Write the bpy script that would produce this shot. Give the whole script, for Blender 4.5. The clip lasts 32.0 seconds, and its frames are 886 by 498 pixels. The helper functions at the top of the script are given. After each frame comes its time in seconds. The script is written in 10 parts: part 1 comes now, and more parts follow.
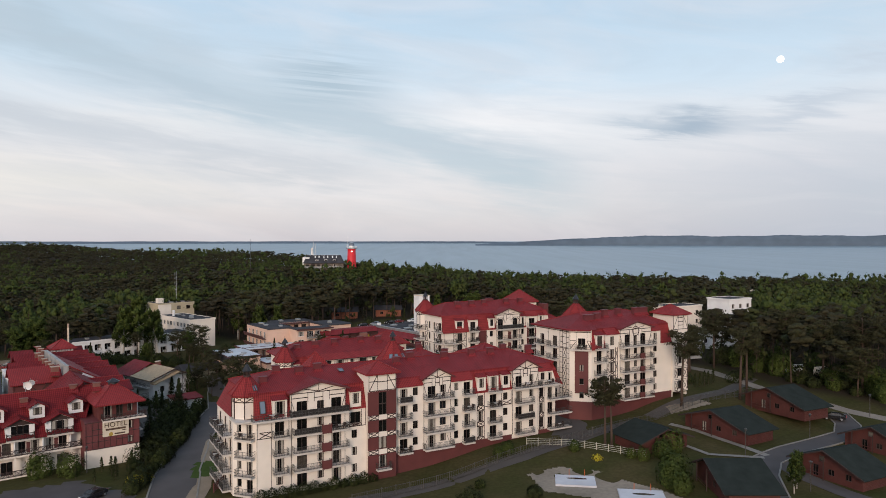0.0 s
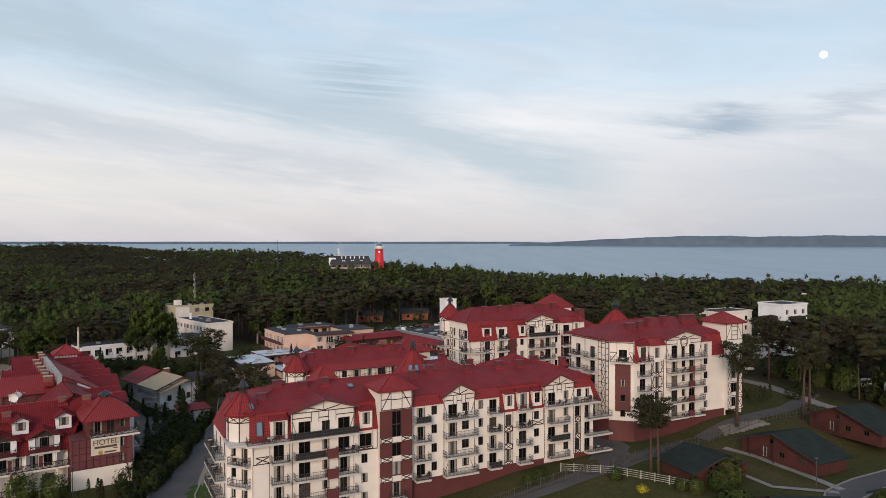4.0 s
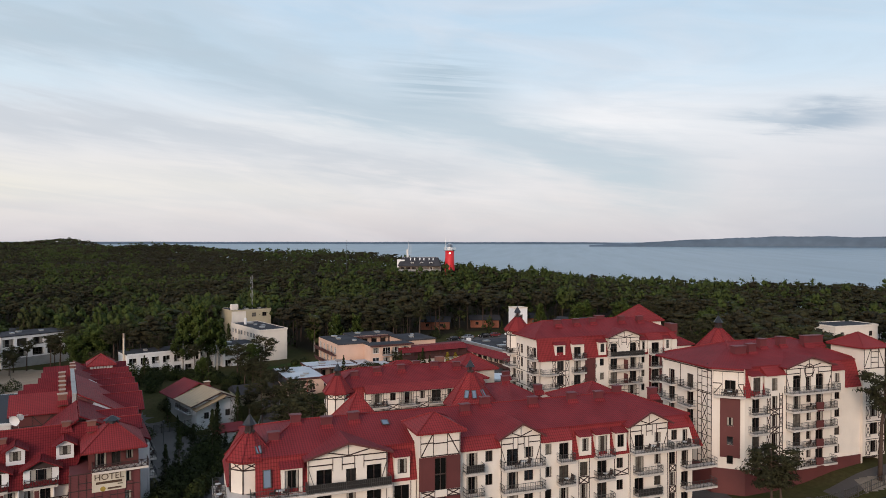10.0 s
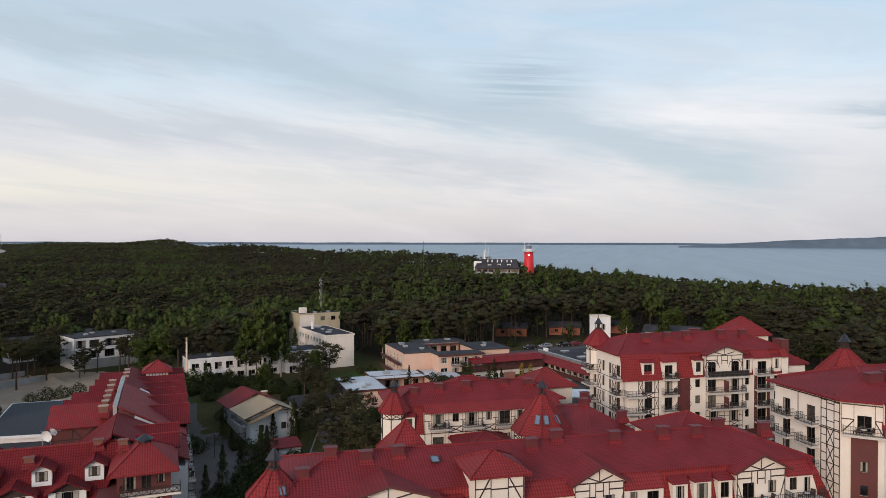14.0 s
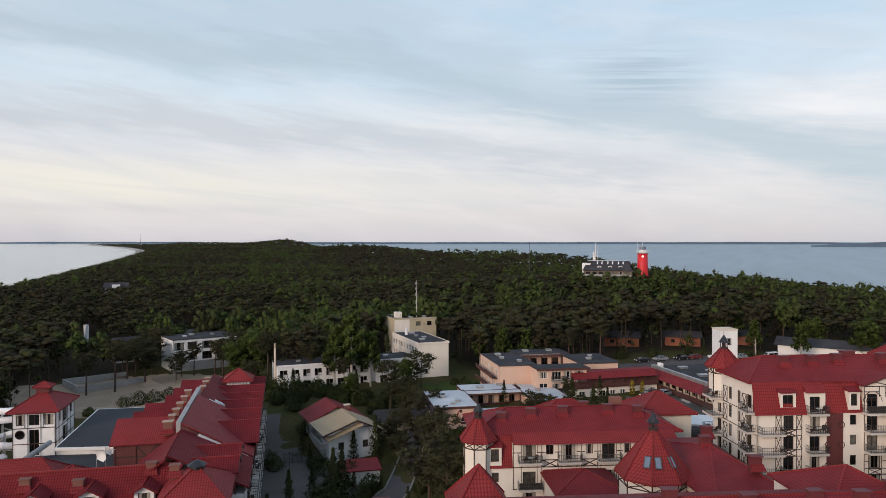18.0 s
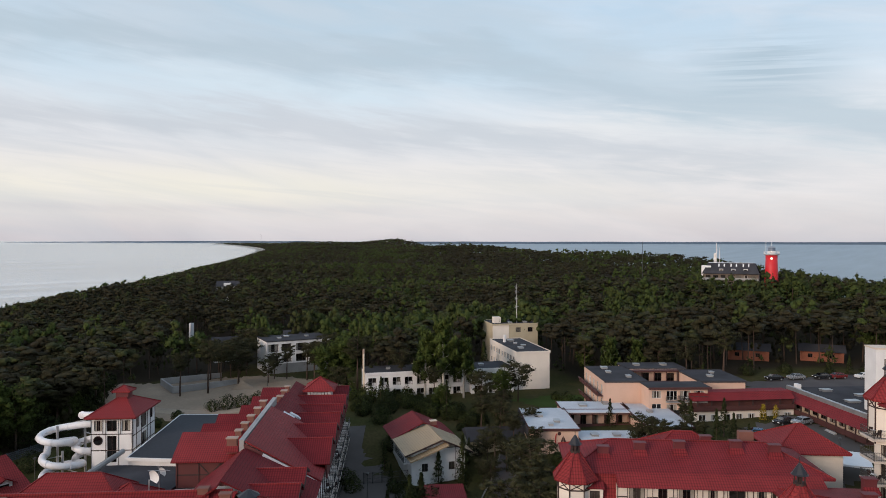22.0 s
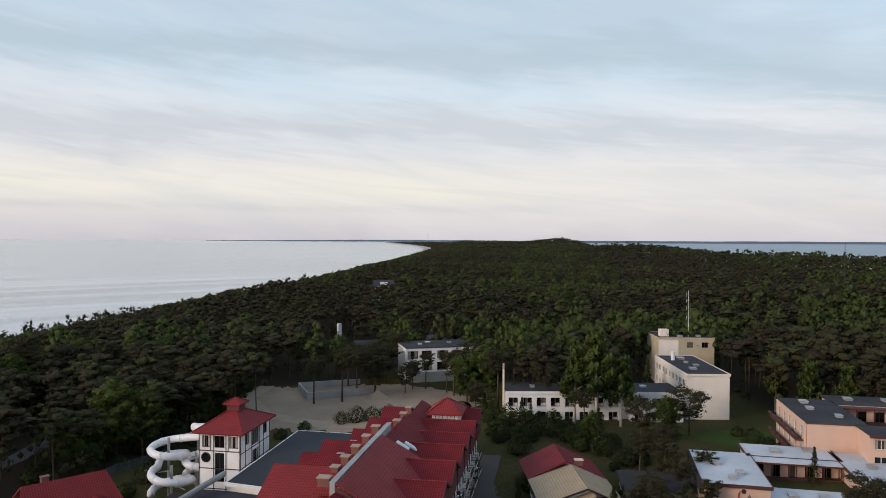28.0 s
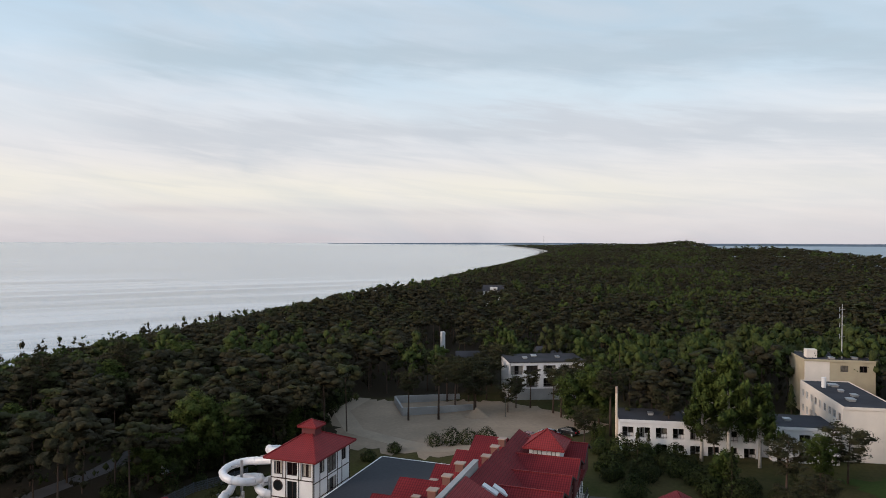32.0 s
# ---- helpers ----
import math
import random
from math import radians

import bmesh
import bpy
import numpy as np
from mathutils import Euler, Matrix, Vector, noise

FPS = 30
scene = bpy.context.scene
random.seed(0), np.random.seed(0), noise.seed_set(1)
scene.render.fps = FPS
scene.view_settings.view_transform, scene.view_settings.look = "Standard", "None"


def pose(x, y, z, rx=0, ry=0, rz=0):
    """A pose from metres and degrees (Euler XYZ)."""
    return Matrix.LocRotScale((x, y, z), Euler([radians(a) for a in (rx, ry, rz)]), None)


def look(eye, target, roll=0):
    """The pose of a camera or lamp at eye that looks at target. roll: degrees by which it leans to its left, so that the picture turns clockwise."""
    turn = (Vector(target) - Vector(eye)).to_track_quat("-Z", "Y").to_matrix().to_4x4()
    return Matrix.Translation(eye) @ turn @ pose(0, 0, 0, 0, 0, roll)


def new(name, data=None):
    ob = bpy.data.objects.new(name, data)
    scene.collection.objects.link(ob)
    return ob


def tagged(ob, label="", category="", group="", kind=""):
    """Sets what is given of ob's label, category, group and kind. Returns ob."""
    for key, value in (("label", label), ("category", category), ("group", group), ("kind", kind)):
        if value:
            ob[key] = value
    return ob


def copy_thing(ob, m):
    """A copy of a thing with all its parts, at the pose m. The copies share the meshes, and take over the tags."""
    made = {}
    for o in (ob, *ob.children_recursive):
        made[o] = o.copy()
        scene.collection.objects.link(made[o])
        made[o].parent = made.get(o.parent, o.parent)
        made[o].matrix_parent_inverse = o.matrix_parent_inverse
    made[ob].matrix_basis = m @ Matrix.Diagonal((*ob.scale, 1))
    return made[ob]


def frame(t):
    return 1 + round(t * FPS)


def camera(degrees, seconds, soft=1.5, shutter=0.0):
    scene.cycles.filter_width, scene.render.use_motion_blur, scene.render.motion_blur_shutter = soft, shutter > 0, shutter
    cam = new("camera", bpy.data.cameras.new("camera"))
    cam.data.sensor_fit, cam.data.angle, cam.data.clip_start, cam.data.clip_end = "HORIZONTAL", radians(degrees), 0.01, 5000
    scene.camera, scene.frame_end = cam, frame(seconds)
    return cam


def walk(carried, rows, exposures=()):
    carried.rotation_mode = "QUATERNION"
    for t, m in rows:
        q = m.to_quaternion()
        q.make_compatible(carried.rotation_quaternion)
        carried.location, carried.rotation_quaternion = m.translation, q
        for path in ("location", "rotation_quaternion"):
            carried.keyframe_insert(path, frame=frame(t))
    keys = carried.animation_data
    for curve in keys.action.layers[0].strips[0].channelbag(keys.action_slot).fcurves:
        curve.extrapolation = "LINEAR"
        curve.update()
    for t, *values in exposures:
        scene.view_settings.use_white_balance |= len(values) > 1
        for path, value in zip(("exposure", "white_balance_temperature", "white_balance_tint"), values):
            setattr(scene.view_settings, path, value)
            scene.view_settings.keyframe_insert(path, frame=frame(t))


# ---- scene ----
import itertools

cam = camera(64.90, 32.0, soft=0.9)
PATH = [
    (0, pose(0.00, -0.00, 38.40, 89.382, 0.024, -0.000)),
    (1, pose(0.38, 3.77, 38.30, 89.387, -0.002, -0.025)),
    (1.5, pose(0.60, 5.57, 38.29, 89.392, -0.005, 0.033)),
    (2, pose(0.79, 7.33, 38.28, 89.390, -0.008, 0.535)),
    (3, pose(1.22, 10.76, 38.26, 89.396, -0.009, 1.624)),
    (3.5, pose(1.45, 12.51, 38.25, 89.410, -0.005, 2.180)),
    (5.5, pose(2.21, 19.72, 38.24, 89.418, 0.030, 4.348)),
    (6, pose(2.36, 21.52, 38.25, 89.422, 0.021, 4.879)),
    (7, pose(2.63, 25.18, 38.34, 89.410, -0.038, 5.953)),
    (8, pose(2.87, 28.89, 38.49, 89.421, -0.057, 7.029)),
    (9, pose(3.11, 32.61, 38.59, 89.455, -0.037, 8.136)),
    (10, pose(3.32, 36.30, 38.65, 89.440, -0.062, 9.221)),
    (11, pose(3.44, 39.97, 38.72, 89.463, -0.094, 10.297)),
    (12, pose(3.44, 43.59, 38.75, 89.483, -0.094, 11.617)),
    (13, pose(3.36, 47.27, 38.77, 89.525, -0.085, 13.735)),
    (14, pose(3.25, 50.90, 38.94, 89.480, -0.092, 16.024)),
    (14.5, pose(3.14, 52.69, 39.02, 89.476, -0.083, 17.152)),
    (16.5, pose(2.62, 60.20, 39.26, 89.463, 0.002, 21.722)),
    (17, pose(2.40, 62.20, 39.35, 89.467, 0.013, 22.879)),
    (18, pose(1.80, 66.26, 39.56, 89.433, 0.015, 25.144)),
    (19, pose(0.99, 70.01, 39.66, 89.391, -0.018, 27.440)),
    (20, pose(0.15, 73.42, 39.66, 89.400, -0.025, 29.731)),
    (21, pose(-0.87, 76.77, 39.66, 89.411, -0.052, 31.956)),
    (22, pose(-2.08, 80.13, 39.79, 89.391, -0.072, 34.135)),
    (23, pose(-3.38, 83.49, 39.85, 89.381, -0.070, 36.362)),
    (24, pose(-4.83, 86.82, 39.86, 89.389, -0.096, 38.607)),
    (25, pose(-6.39, 90.13, 39.85, 89.381, -0.089, 40.896)),
    (25.5, pose(-7.20, 91.77, 39.84, 89.369, -0.091, 42.043)),
    (27.5, pose(-10.81, 98.06, 39.91, 89.295, -0.185, 46.572)),
    (28, pose(-11.82, 99.54, 39.92, 89.289, -0.201, 47.688)),
    (29, pose(-13.91, 102.39, 39.91, 89.272, -0.223, 49.957)),
    (30, pose(-16.05, 105.28, 39.94, 89.239, -0.263, 52.201)),
    (31, pose(-18.44, 108.23, 40.07, 89.219, -0.260, 54.411)),
    (31.5, pose(-19.83, 109.86, 40.19, 89.248, -0.216, 55.585)),
    (32, pose(-21.39, 111.65, 40.40, 89.490, -0.165, 57.222)),
]
walk(cam, PATH)

# ---- world, sun ----
SUN_AZ = radians(-170)          # heading of the sun, from +y towards +x
SUN_EL = radians(16)


def make_world():
    w = bpy.data.worlds.new("evening_sky")
    scene.world = w
    w.use_nodes = True
    nt = w.node_tree
    nt.nodes.clear()
    N, L = nt.nodes.new, nt.links.new

    def math_node(op, a, b=None, c=None):
        n = N("ShaderNodeMath")
        n.operation = op
        for i, val in enumerate((a, b, c)):
            if val is None:
                continue
            if isinstance(val, (int, float)):
                n.inputs[i].default_value = val
            else:
                L(val, n.inputs[i])
        return n.outputs[0]

    def ramp(fac, stops, interp="LINEAR"):
        n = N("ShaderNodeValToRGB")
        n.color_ramp.interpolation = interp
        e = n.color_ramp.elements
        while len(e) < len(stops):
            e.new(0.5)
        for el, (p, c) in zip(e, stops):
            el.position = p
            el.color = (*c, 1) if len(c) == 3 else c
        L(fac, n.inputs[0])
        return n.outputs[0]

    def mix(fac, a, b):
        n = N("ShaderNodeMix")
        n.data_type = "RGBA"
        L(fac, n.inputs[0]) if not isinstance(fac, float) else setattr(n.inputs[0], "default_value", fac)
        L(a, n.inputs[6]) if not isinstance(a, tuple) else setattr(n.inputs[6], "default_value", (*a, 1))
        L(b, n.inputs[7]) if not isinstance(b, tuple) else setattr(n.inputs[7], "default_value", (*b, 1))
        return n.outputs[2]

    tc = N("ShaderNodeTexCoord")
    sep = N("ShaderNodeSeparateXYZ")
    L(tc.outputs["Generated"], sep.inputs[0])
    x, y, z = sep.outputs
    up = math_node("MAXIMUM", z, 0.0)
    az = math_node("MULTIPLY", math_node("ARCTAN2", x, y), 57.2958)        # degrees, from +y towards +x
    el = math_node("MULTIPLY", math_node("ARCSINE", z), 57.2958)
    slant = math_node("MULTIPLY_ADD", az, 0.27, el)
    base = ramp(up, [(0.0, (0.60, 0.57, 0.615)), (0.045, (0.73, 0.69, 0.71)), (0.10, (0.80, 0.77, 0.785)), (0.16, (0.75, 0.785, 0.83)),
                     (0.22, (0.63, 0.755, 0.87)), (0.29, (0.55, 0.70, 0.84)), (0.45, (0.44, 0.60, 0.78)), (1.0, (0.34, 0.50, 0.72))])

    def bump(v, centre, half):
        """One soft hill of a value round a centre."""
        q = math_node("DIVIDE", math_node("SUBTRACT", v, centre), half)
        return math_node("POWER", 2.718, math_node("MULTIPLY", math_node("MULTIPLY", q, q), -1.0))

    def spot(ca, ce, wa, we, tilt=0.0):
        return math_node("MULTIPLY", bump(az, ca, wa), bump(math_node("MULTIPLY_ADD", math_node("SUBTRACT", az, ca), tilt, el), ce, we))

    def streaks(su, sv, seed, lo, hi, detail=6, shear=0.27, dist=0.6):
        """Long thin cloud streaks that sink towards the right."""
        c = N("ShaderNodeCombineXYZ")
        L(math_node("MULTIPLY", az, su), c.inputs[0])
        L(math_node("MULTIPLY", math_node("MULTIPLY_ADD", az, shear, el), sv), c.inputs[1])
        c.inputs[2].default_value = seed
        n = N("ShaderNodeTexNoise")
        n.inputs["Scale"].default_value = 1.0
        n.inputs["Detail"].default_value = detail
        n.inputs["Roughness"].default_value = 0.55
        n.inputs["Distortion"].default_value = dist
        L(c.outputs[0], n.inputs["Vector"])
        return ramp(n.outputs[0], [(lo, (0, 0, 0)), (hi, (1, 1, 1))])

    def times(*v):
        out = v[0]
        for q in v[1:]:
            out = math_node("MULTIPLY", out, q)
        return out

    # cooler haze low in the east, cream glow low over the western sea
    east = ramp(math_node("MULTIPLY_ADD", az, 0.01, 0.5), [(0.52, (0, 0, 0)), (0.80, (1, 1, 1))])
    lowband = ramp(up, [(0.0, (1, 1, 1)), (0.09, (0.8, 0.8, 0.8)), (0.17, (0, 0, 0))])
    base = mix(times(east, lowband, 0.85), base, (0.47, 0.52, 0.625))
    west = ramp(math_node("MULTIPLY_ADD", az, -0.01, 0.5), [(0.60, (0, 0, 0)), (1.0, (1, 1, 1))])
    base = mix(times(west, bump(el, 4.2, 1.9), 0.75), base, (0.90, 0.855, 0.74))
    base = mix(times(west, bump(el, 2.5, 0.35), streaks(0.05, 0.5, 31.0, 0.3, 0.55), 0.5), base, (0.62, 0.585, 0.62))
    # cloud sheets: broad bands that wander with the heading, ragged by noise
    def ragged(su, sv, seed, amount, detail=5):
        c = N("ShaderNodeCombineXYZ")
        L(math_node("MULTIPLY", az, su), c.inputs[0])
        L(math_node("MULTIPLY", math_node("MULTIPLY_ADD", az, 0.12, el), sv), c.inputs[1])
        c.inputs[2].default_value = seed
        n = N("ShaderNodeTexNoise")
        n.inputs["Scale"].default_value = 1.0
        n.inputs["Detail"].default_value = detail
        n.inputs["Roughness"].default_value = 0.6
        n.inputs["Distortion"].default_value = 0.5
        L(c.outputs[0], n.inputs["Vector"])
        return math_node("MULTIPLY", math_node("SUBTRACT", n.outputs[0], 0.5), amount)

    wide, fine = ragged(0.06, 0.25, 51.0, 5.0, 3), ragged(0.16, 1.3, 63.0, 3.2, 7)
    elw = math_node("ADD", el, math_node("ADD", wide, fine))
    azw = math_node("MULTIPLY_ADD", fine, 2.0, az)
    turn = math_node("MULTIPLY_ADD", az, 1 / 150.0, 0.6)

    def along(stops):
        """A height in degrees that follows the heading (degrees)."""
        g = ramp(turn, [(q / 150.0 + 0.6, (h / 25.0,) * 3) for q, h in stops])
        return math_node("MULTIPLY", g, 25.0)

    def band_at(stops, half, first, last):
        """A soft band of cloud round such a line, fading beyond its first and last heading."""
        m = bump(math_node("SUBTRACT", elw, along(stops)), 0.0, half)
        f = ramp(turn, [((first - 8) / 150 + 0.6, (0, 0, 0)), (first / 150 + 0.6, (1, 1, 1)), (last / 150 + 0.6, (1, 1, 1)), ((last + 7) / 150 + 0.6, (0, 0, 0))])
        return times(m, f)

    def patch_at(ca, ce, wa, we):
        return times(bump(azw, ca, wa), bump(elw, ce, we))

    sky = mix(times(streaks(0.05, 0.20, 3.0, 0.40, 0.66, 7, 0.12, 1.2), 0.30), base, (0.87, 0.83, 0.845))
    sky = mix(times(patch_at(4.0, 9.6, 9.0, 2.4), 0.85), sky, (0.92, 0.90, 0.91))
    sky = mix(times(patch_at(-21.0, 9.0, 9.0, 1.3), 0.8), sky, (0.84, 0.835, 0.845))
    sky = mix(times(patch_at(-46.0, 12.0, 16.0, 1.6), 0.7), sky, (0.68, 0.80, 0.885))
    sky = mix(times(band_at(((-88, 9.0), (-73, 7.8), (-60, 9.2), (-47, 9.6), (-33, 8.2), (-21, 7.0), (-10.7, 5.8), (0, 4.6)), 1.3, -80, -9), 0.62), sky, (0.555, 0.585, 0.64))
    sky = mix(times(patch_at(-8.0, 4.6, 9.0, 0.9), 0.6), sky, (0.86, 0.81, 0.82))
    sky = mix(times(band_at(((-85, 13.5), (-62, 14.6), (-50, 15.2), (-38, 14.8), (-31, 15.1), (-25, 13.1), (-17.3, 11.2), (-8.5, 10.2), (-1.6, 8.2), (5.4, 5.5), (9, 4.5), (20, 4.0)), 2.0, -80, 7), 0.80), sky, (0.475, 0.575, 0.655))
    sky = mix(times(band_at(((-85, 18.0), (-60, 18.5), (-30, 18.0), (-17, 13.4), (-8, 12.6), (0, 12.0)), 1.5, -80, -9), 0.45), sky, (0.50, 0.595, 0.67))
    sky = mix(times(streaks(0.055, 0.26, 11.0, 0.46, 0.68, 7, 0.14, 1.4), 0.22), sky, (0.50, 0.565, 0.64))
    sky = mix(times(spot(-9.5, 12.9, 4.2, 1.9), streaks(0.10, 2.4, 23.0, 0.42, 0.58, 3, 0.06, 0.2), 0.75), sky, (0.40, 0.51, 0.60))
    sky = mix(times(patch_at(19.4, 9.6, 3.2, 0.85), 0.95), sky, (0.37, 0.45, 0.55))
    sky = mix(times(patch_at(15.6, 9.5, 2.4, 0.4), 0.6), sky, (0.46, 0.54, 0.63))
    sky = mix(times(patch_at(27.5, 9.6, 4.5, 0.5), 0.6), sky, (0.48, 0.545, 0.64))
    sky = mix(times(patch_at(31.5, 12.6, 3.0, 1.2), 0.5), sky, (0.55, 0.60, 0.68))
    sky = mix(times(streaks(0.07, 1.1, 41.0, 0.47, 0.68, 6, 0.10, 0.8), bump(el, 6.0, 5.5), 0.22), sky, (0.54, 0.58, 0.65))
    nis = N("ShaderNodeTexSky")
    nis.sky_type = "NISHITA"
    nis.sun_disc = False
    nis.sun_elevation, nis.sun_rotation = SUN_EL, SUN_AZ
    soft = N("ShaderNodeVectorMath")
    soft.operation = "SCALE"
    L(nis.outputs[0], soft.inputs[0])
    soft.inputs[3].default_value = 0.12
    sky = mix(0.08, sky, soft.outputs[0])
    bg = N("ShaderNodeBackground")
    L(sky, bg.inputs[0])
    bg.inputs[1].default_value = 1.05
    out = N("ShaderNodeOutputWorld")
    L(bg.outputs[0], out.inputs[0])


make_world()
sun_data = bpy.data.lights.new("sun", "SUN")
sun_data.energy, sun_data.angle, sun_data.color = 2.5, radians(20), (1.0, 0.80, 0.655)
sun = new("sun", sun_data)
sun.matrix_world = look((0, 0, 300), (-300 * math.sin(SUN_AZ) * math.cos(SUN_EL), -300 * math.cos(SUN_AZ) * math.cos(SUN_EL), 300 - 300 * math.sin(SUN_EL)))
scene.view_settings.exposure = 0.0


# ---- materials ----
def mat(name, col, rough=0.7, metal=0.0, scale=4.0, var=0.18, bump=0.15, col2=None, big=0.25, rnd=0.0, kind="", spec=0.4, dist=0.03):
    """A surface with fine grain and broad stains; rnd varies it from object to object; kind 'tile', 'metal', 'plank', 'sheet'."""
    m = bpy.data.materials.new(name)
    m.use_nodes = True
    nt = m.node_tree
    N, L = nt.nodes.new, nt.links.new
    b = nt.nodes["Principled BSDF"]
    b.inputs["Metallic"].default_value = metal
    b.inputs["Specular IOR Level"].default_value = spec
    tc = N("ShaderNodeTexCoord")

    def noise_tex(s, d=4.0):
        n = N("ShaderNodeTexNoise")
        n.inputs["Scale"].default_value = s
        n.inputs["Detail"].default_value = d
        L(tc.outputs["Object"], n.inputs["Vector"])
        return n.outputs[0]

    def mth(op, a, c, d=None):
        n = N("ShaderNodeMath")
        n.operation = op
        for i, val in enumerate((a, c, d)):
            if val is None:
                continue
            if isinstance(val, (int, float)):
                n.inputs[i].default_value = val
            else:
                L(val, n.inputs[i])
        return n.outputs[0]

    fine, broad = noise_tex(scale), noise_tex(scale * 0.07 if big else scale * 0.3, 5.0)
    mr = N("ShaderNodeMapRange")
    mr.inputs[1].default_value, mr.inputs[2].default_value = 0.3, 0.7
    L(broad, mr.inputs[0])
    mx = N("ShaderNodeMix")
    mx.data_type = "RGBA"
    mx.inputs[6].default_value = (*col, 1)
    c2 = col2 or tuple(c * (1 - big) for c in col)
    mx.inputs[7].default_value = (*c2, 1)
    L(mr.outputs[0], mx.inputs[0])
    val = mth("MULTIPLY_ADD", fine, 2 * var, 1 - var)
    if rnd:
        oi = N("ShaderNodeObjectInfo")
        val = mth("MULTIPLY", val, mth("MULTIPLY_ADD", oi.outputs["Random"], 2 * rnd, 1 - rnd))
    height = fine
    if kind == "tile":
        g = N("ShaderNodeSeparateXYZ")
        L(tc.outputs["Object"], g.inputs[0])
        gn = N("ShaderNodeSeparateXYZ")
        L(tc.outputs["Normal"], gn.inputs[0])
        side = mth("GREATER_THAN", mth("ABSOLUTE", gn.outputs[0], 0), mth("ABSOLUTE", gn.outputs[1], 0))
        across = mth("ADD", mth("MULTIPLY", g.outputs[0], mth("SUBTRACT", 1.0, side)), mth("MULTIPLY", g.outputs[1], side))
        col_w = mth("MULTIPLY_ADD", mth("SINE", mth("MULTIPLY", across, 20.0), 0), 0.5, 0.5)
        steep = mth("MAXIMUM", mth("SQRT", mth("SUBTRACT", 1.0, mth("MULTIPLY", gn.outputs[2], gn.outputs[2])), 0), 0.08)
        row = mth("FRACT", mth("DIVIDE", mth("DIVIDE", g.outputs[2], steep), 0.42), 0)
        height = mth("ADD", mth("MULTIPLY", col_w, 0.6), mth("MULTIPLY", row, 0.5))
        # shade of tile troughs and course laps is put into the colour too
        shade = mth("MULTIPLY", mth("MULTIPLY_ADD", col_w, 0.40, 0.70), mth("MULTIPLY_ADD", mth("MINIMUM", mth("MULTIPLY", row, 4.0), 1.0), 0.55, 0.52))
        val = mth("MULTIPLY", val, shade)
    if kind == "plank":
        g = N("ShaderNodeSeparateXYZ")
        L(tc.outputs["Object"], g.inputs[0])
        gap = mth("FRACT", mth("DIVIDE", g.outputs[2], 0.22), 0)
        line = mth("MINIMUM", mth("MULTIPLY", gap, 8.0), 1.0)
        height = line
        val = mth("MULTIPLY", val, mth("MULTIPLY_ADD", line, 0.5, 0.5))
    if kind == "sheet":
        g = N("ShaderNodeSeparateXYZ")
        L(tc.outputs["Object"], g.inputs[0])
        rib = mth("MINIMUM", mth("MULTIPLY", mth("FRACT", mth("DIVIDE", g.outputs[0], 0.6), 0), 7.0), 1.0)
        height = rib
        val = mth("MULTIPLY", val, mth("MULTIPLY_ADD", rib, 0.25, 0.75))
    mul = N("ShaderNodeMix")
    mul.data_type, mul.blend_type = "RGBA", "MULTIPLY"
    mul.inputs[0].default_value = 1.0
    L(mx.outputs[2], mul.inputs[6])
    L(val, mul.inputs[7])
    L(mul.outputs[2], b.inputs["Base Color"])
    L(mth("MULTIPLY_ADD", fine, 0.2, rough - 0.1), b.inputs["Roughness"])
    if bump:
        bp = N("ShaderNodeBump")
        bp.inputs["Strength"].default_value = bump
        bp.inputs["Distance"].default_value = dist
        L(height, bp.inputs["Height"])
        L(bp.outputs[0], b.inputs["Normal"])
    return m


def glow_mat(name, col, power):
    m = bpy.data.materials.new(name)
    m.use_nodes = True
    b = m.node_tree.nodes["Principled BSDF"]
    b.inputs["Base Color"].default_value = (*col, 1)
    b.inputs["Emission Color"].default_value = (*col, 1)
    b.inputs["Emission Strength"].default_value = power
    tex = m.node_tree.nodes.new("ShaderNodeTexNoise")
    tex.inputs["Scale"].default_value = 0.05
    m.node_tree.links.new(tex.outputs[0], b.inputs["Roughness"])
    return m


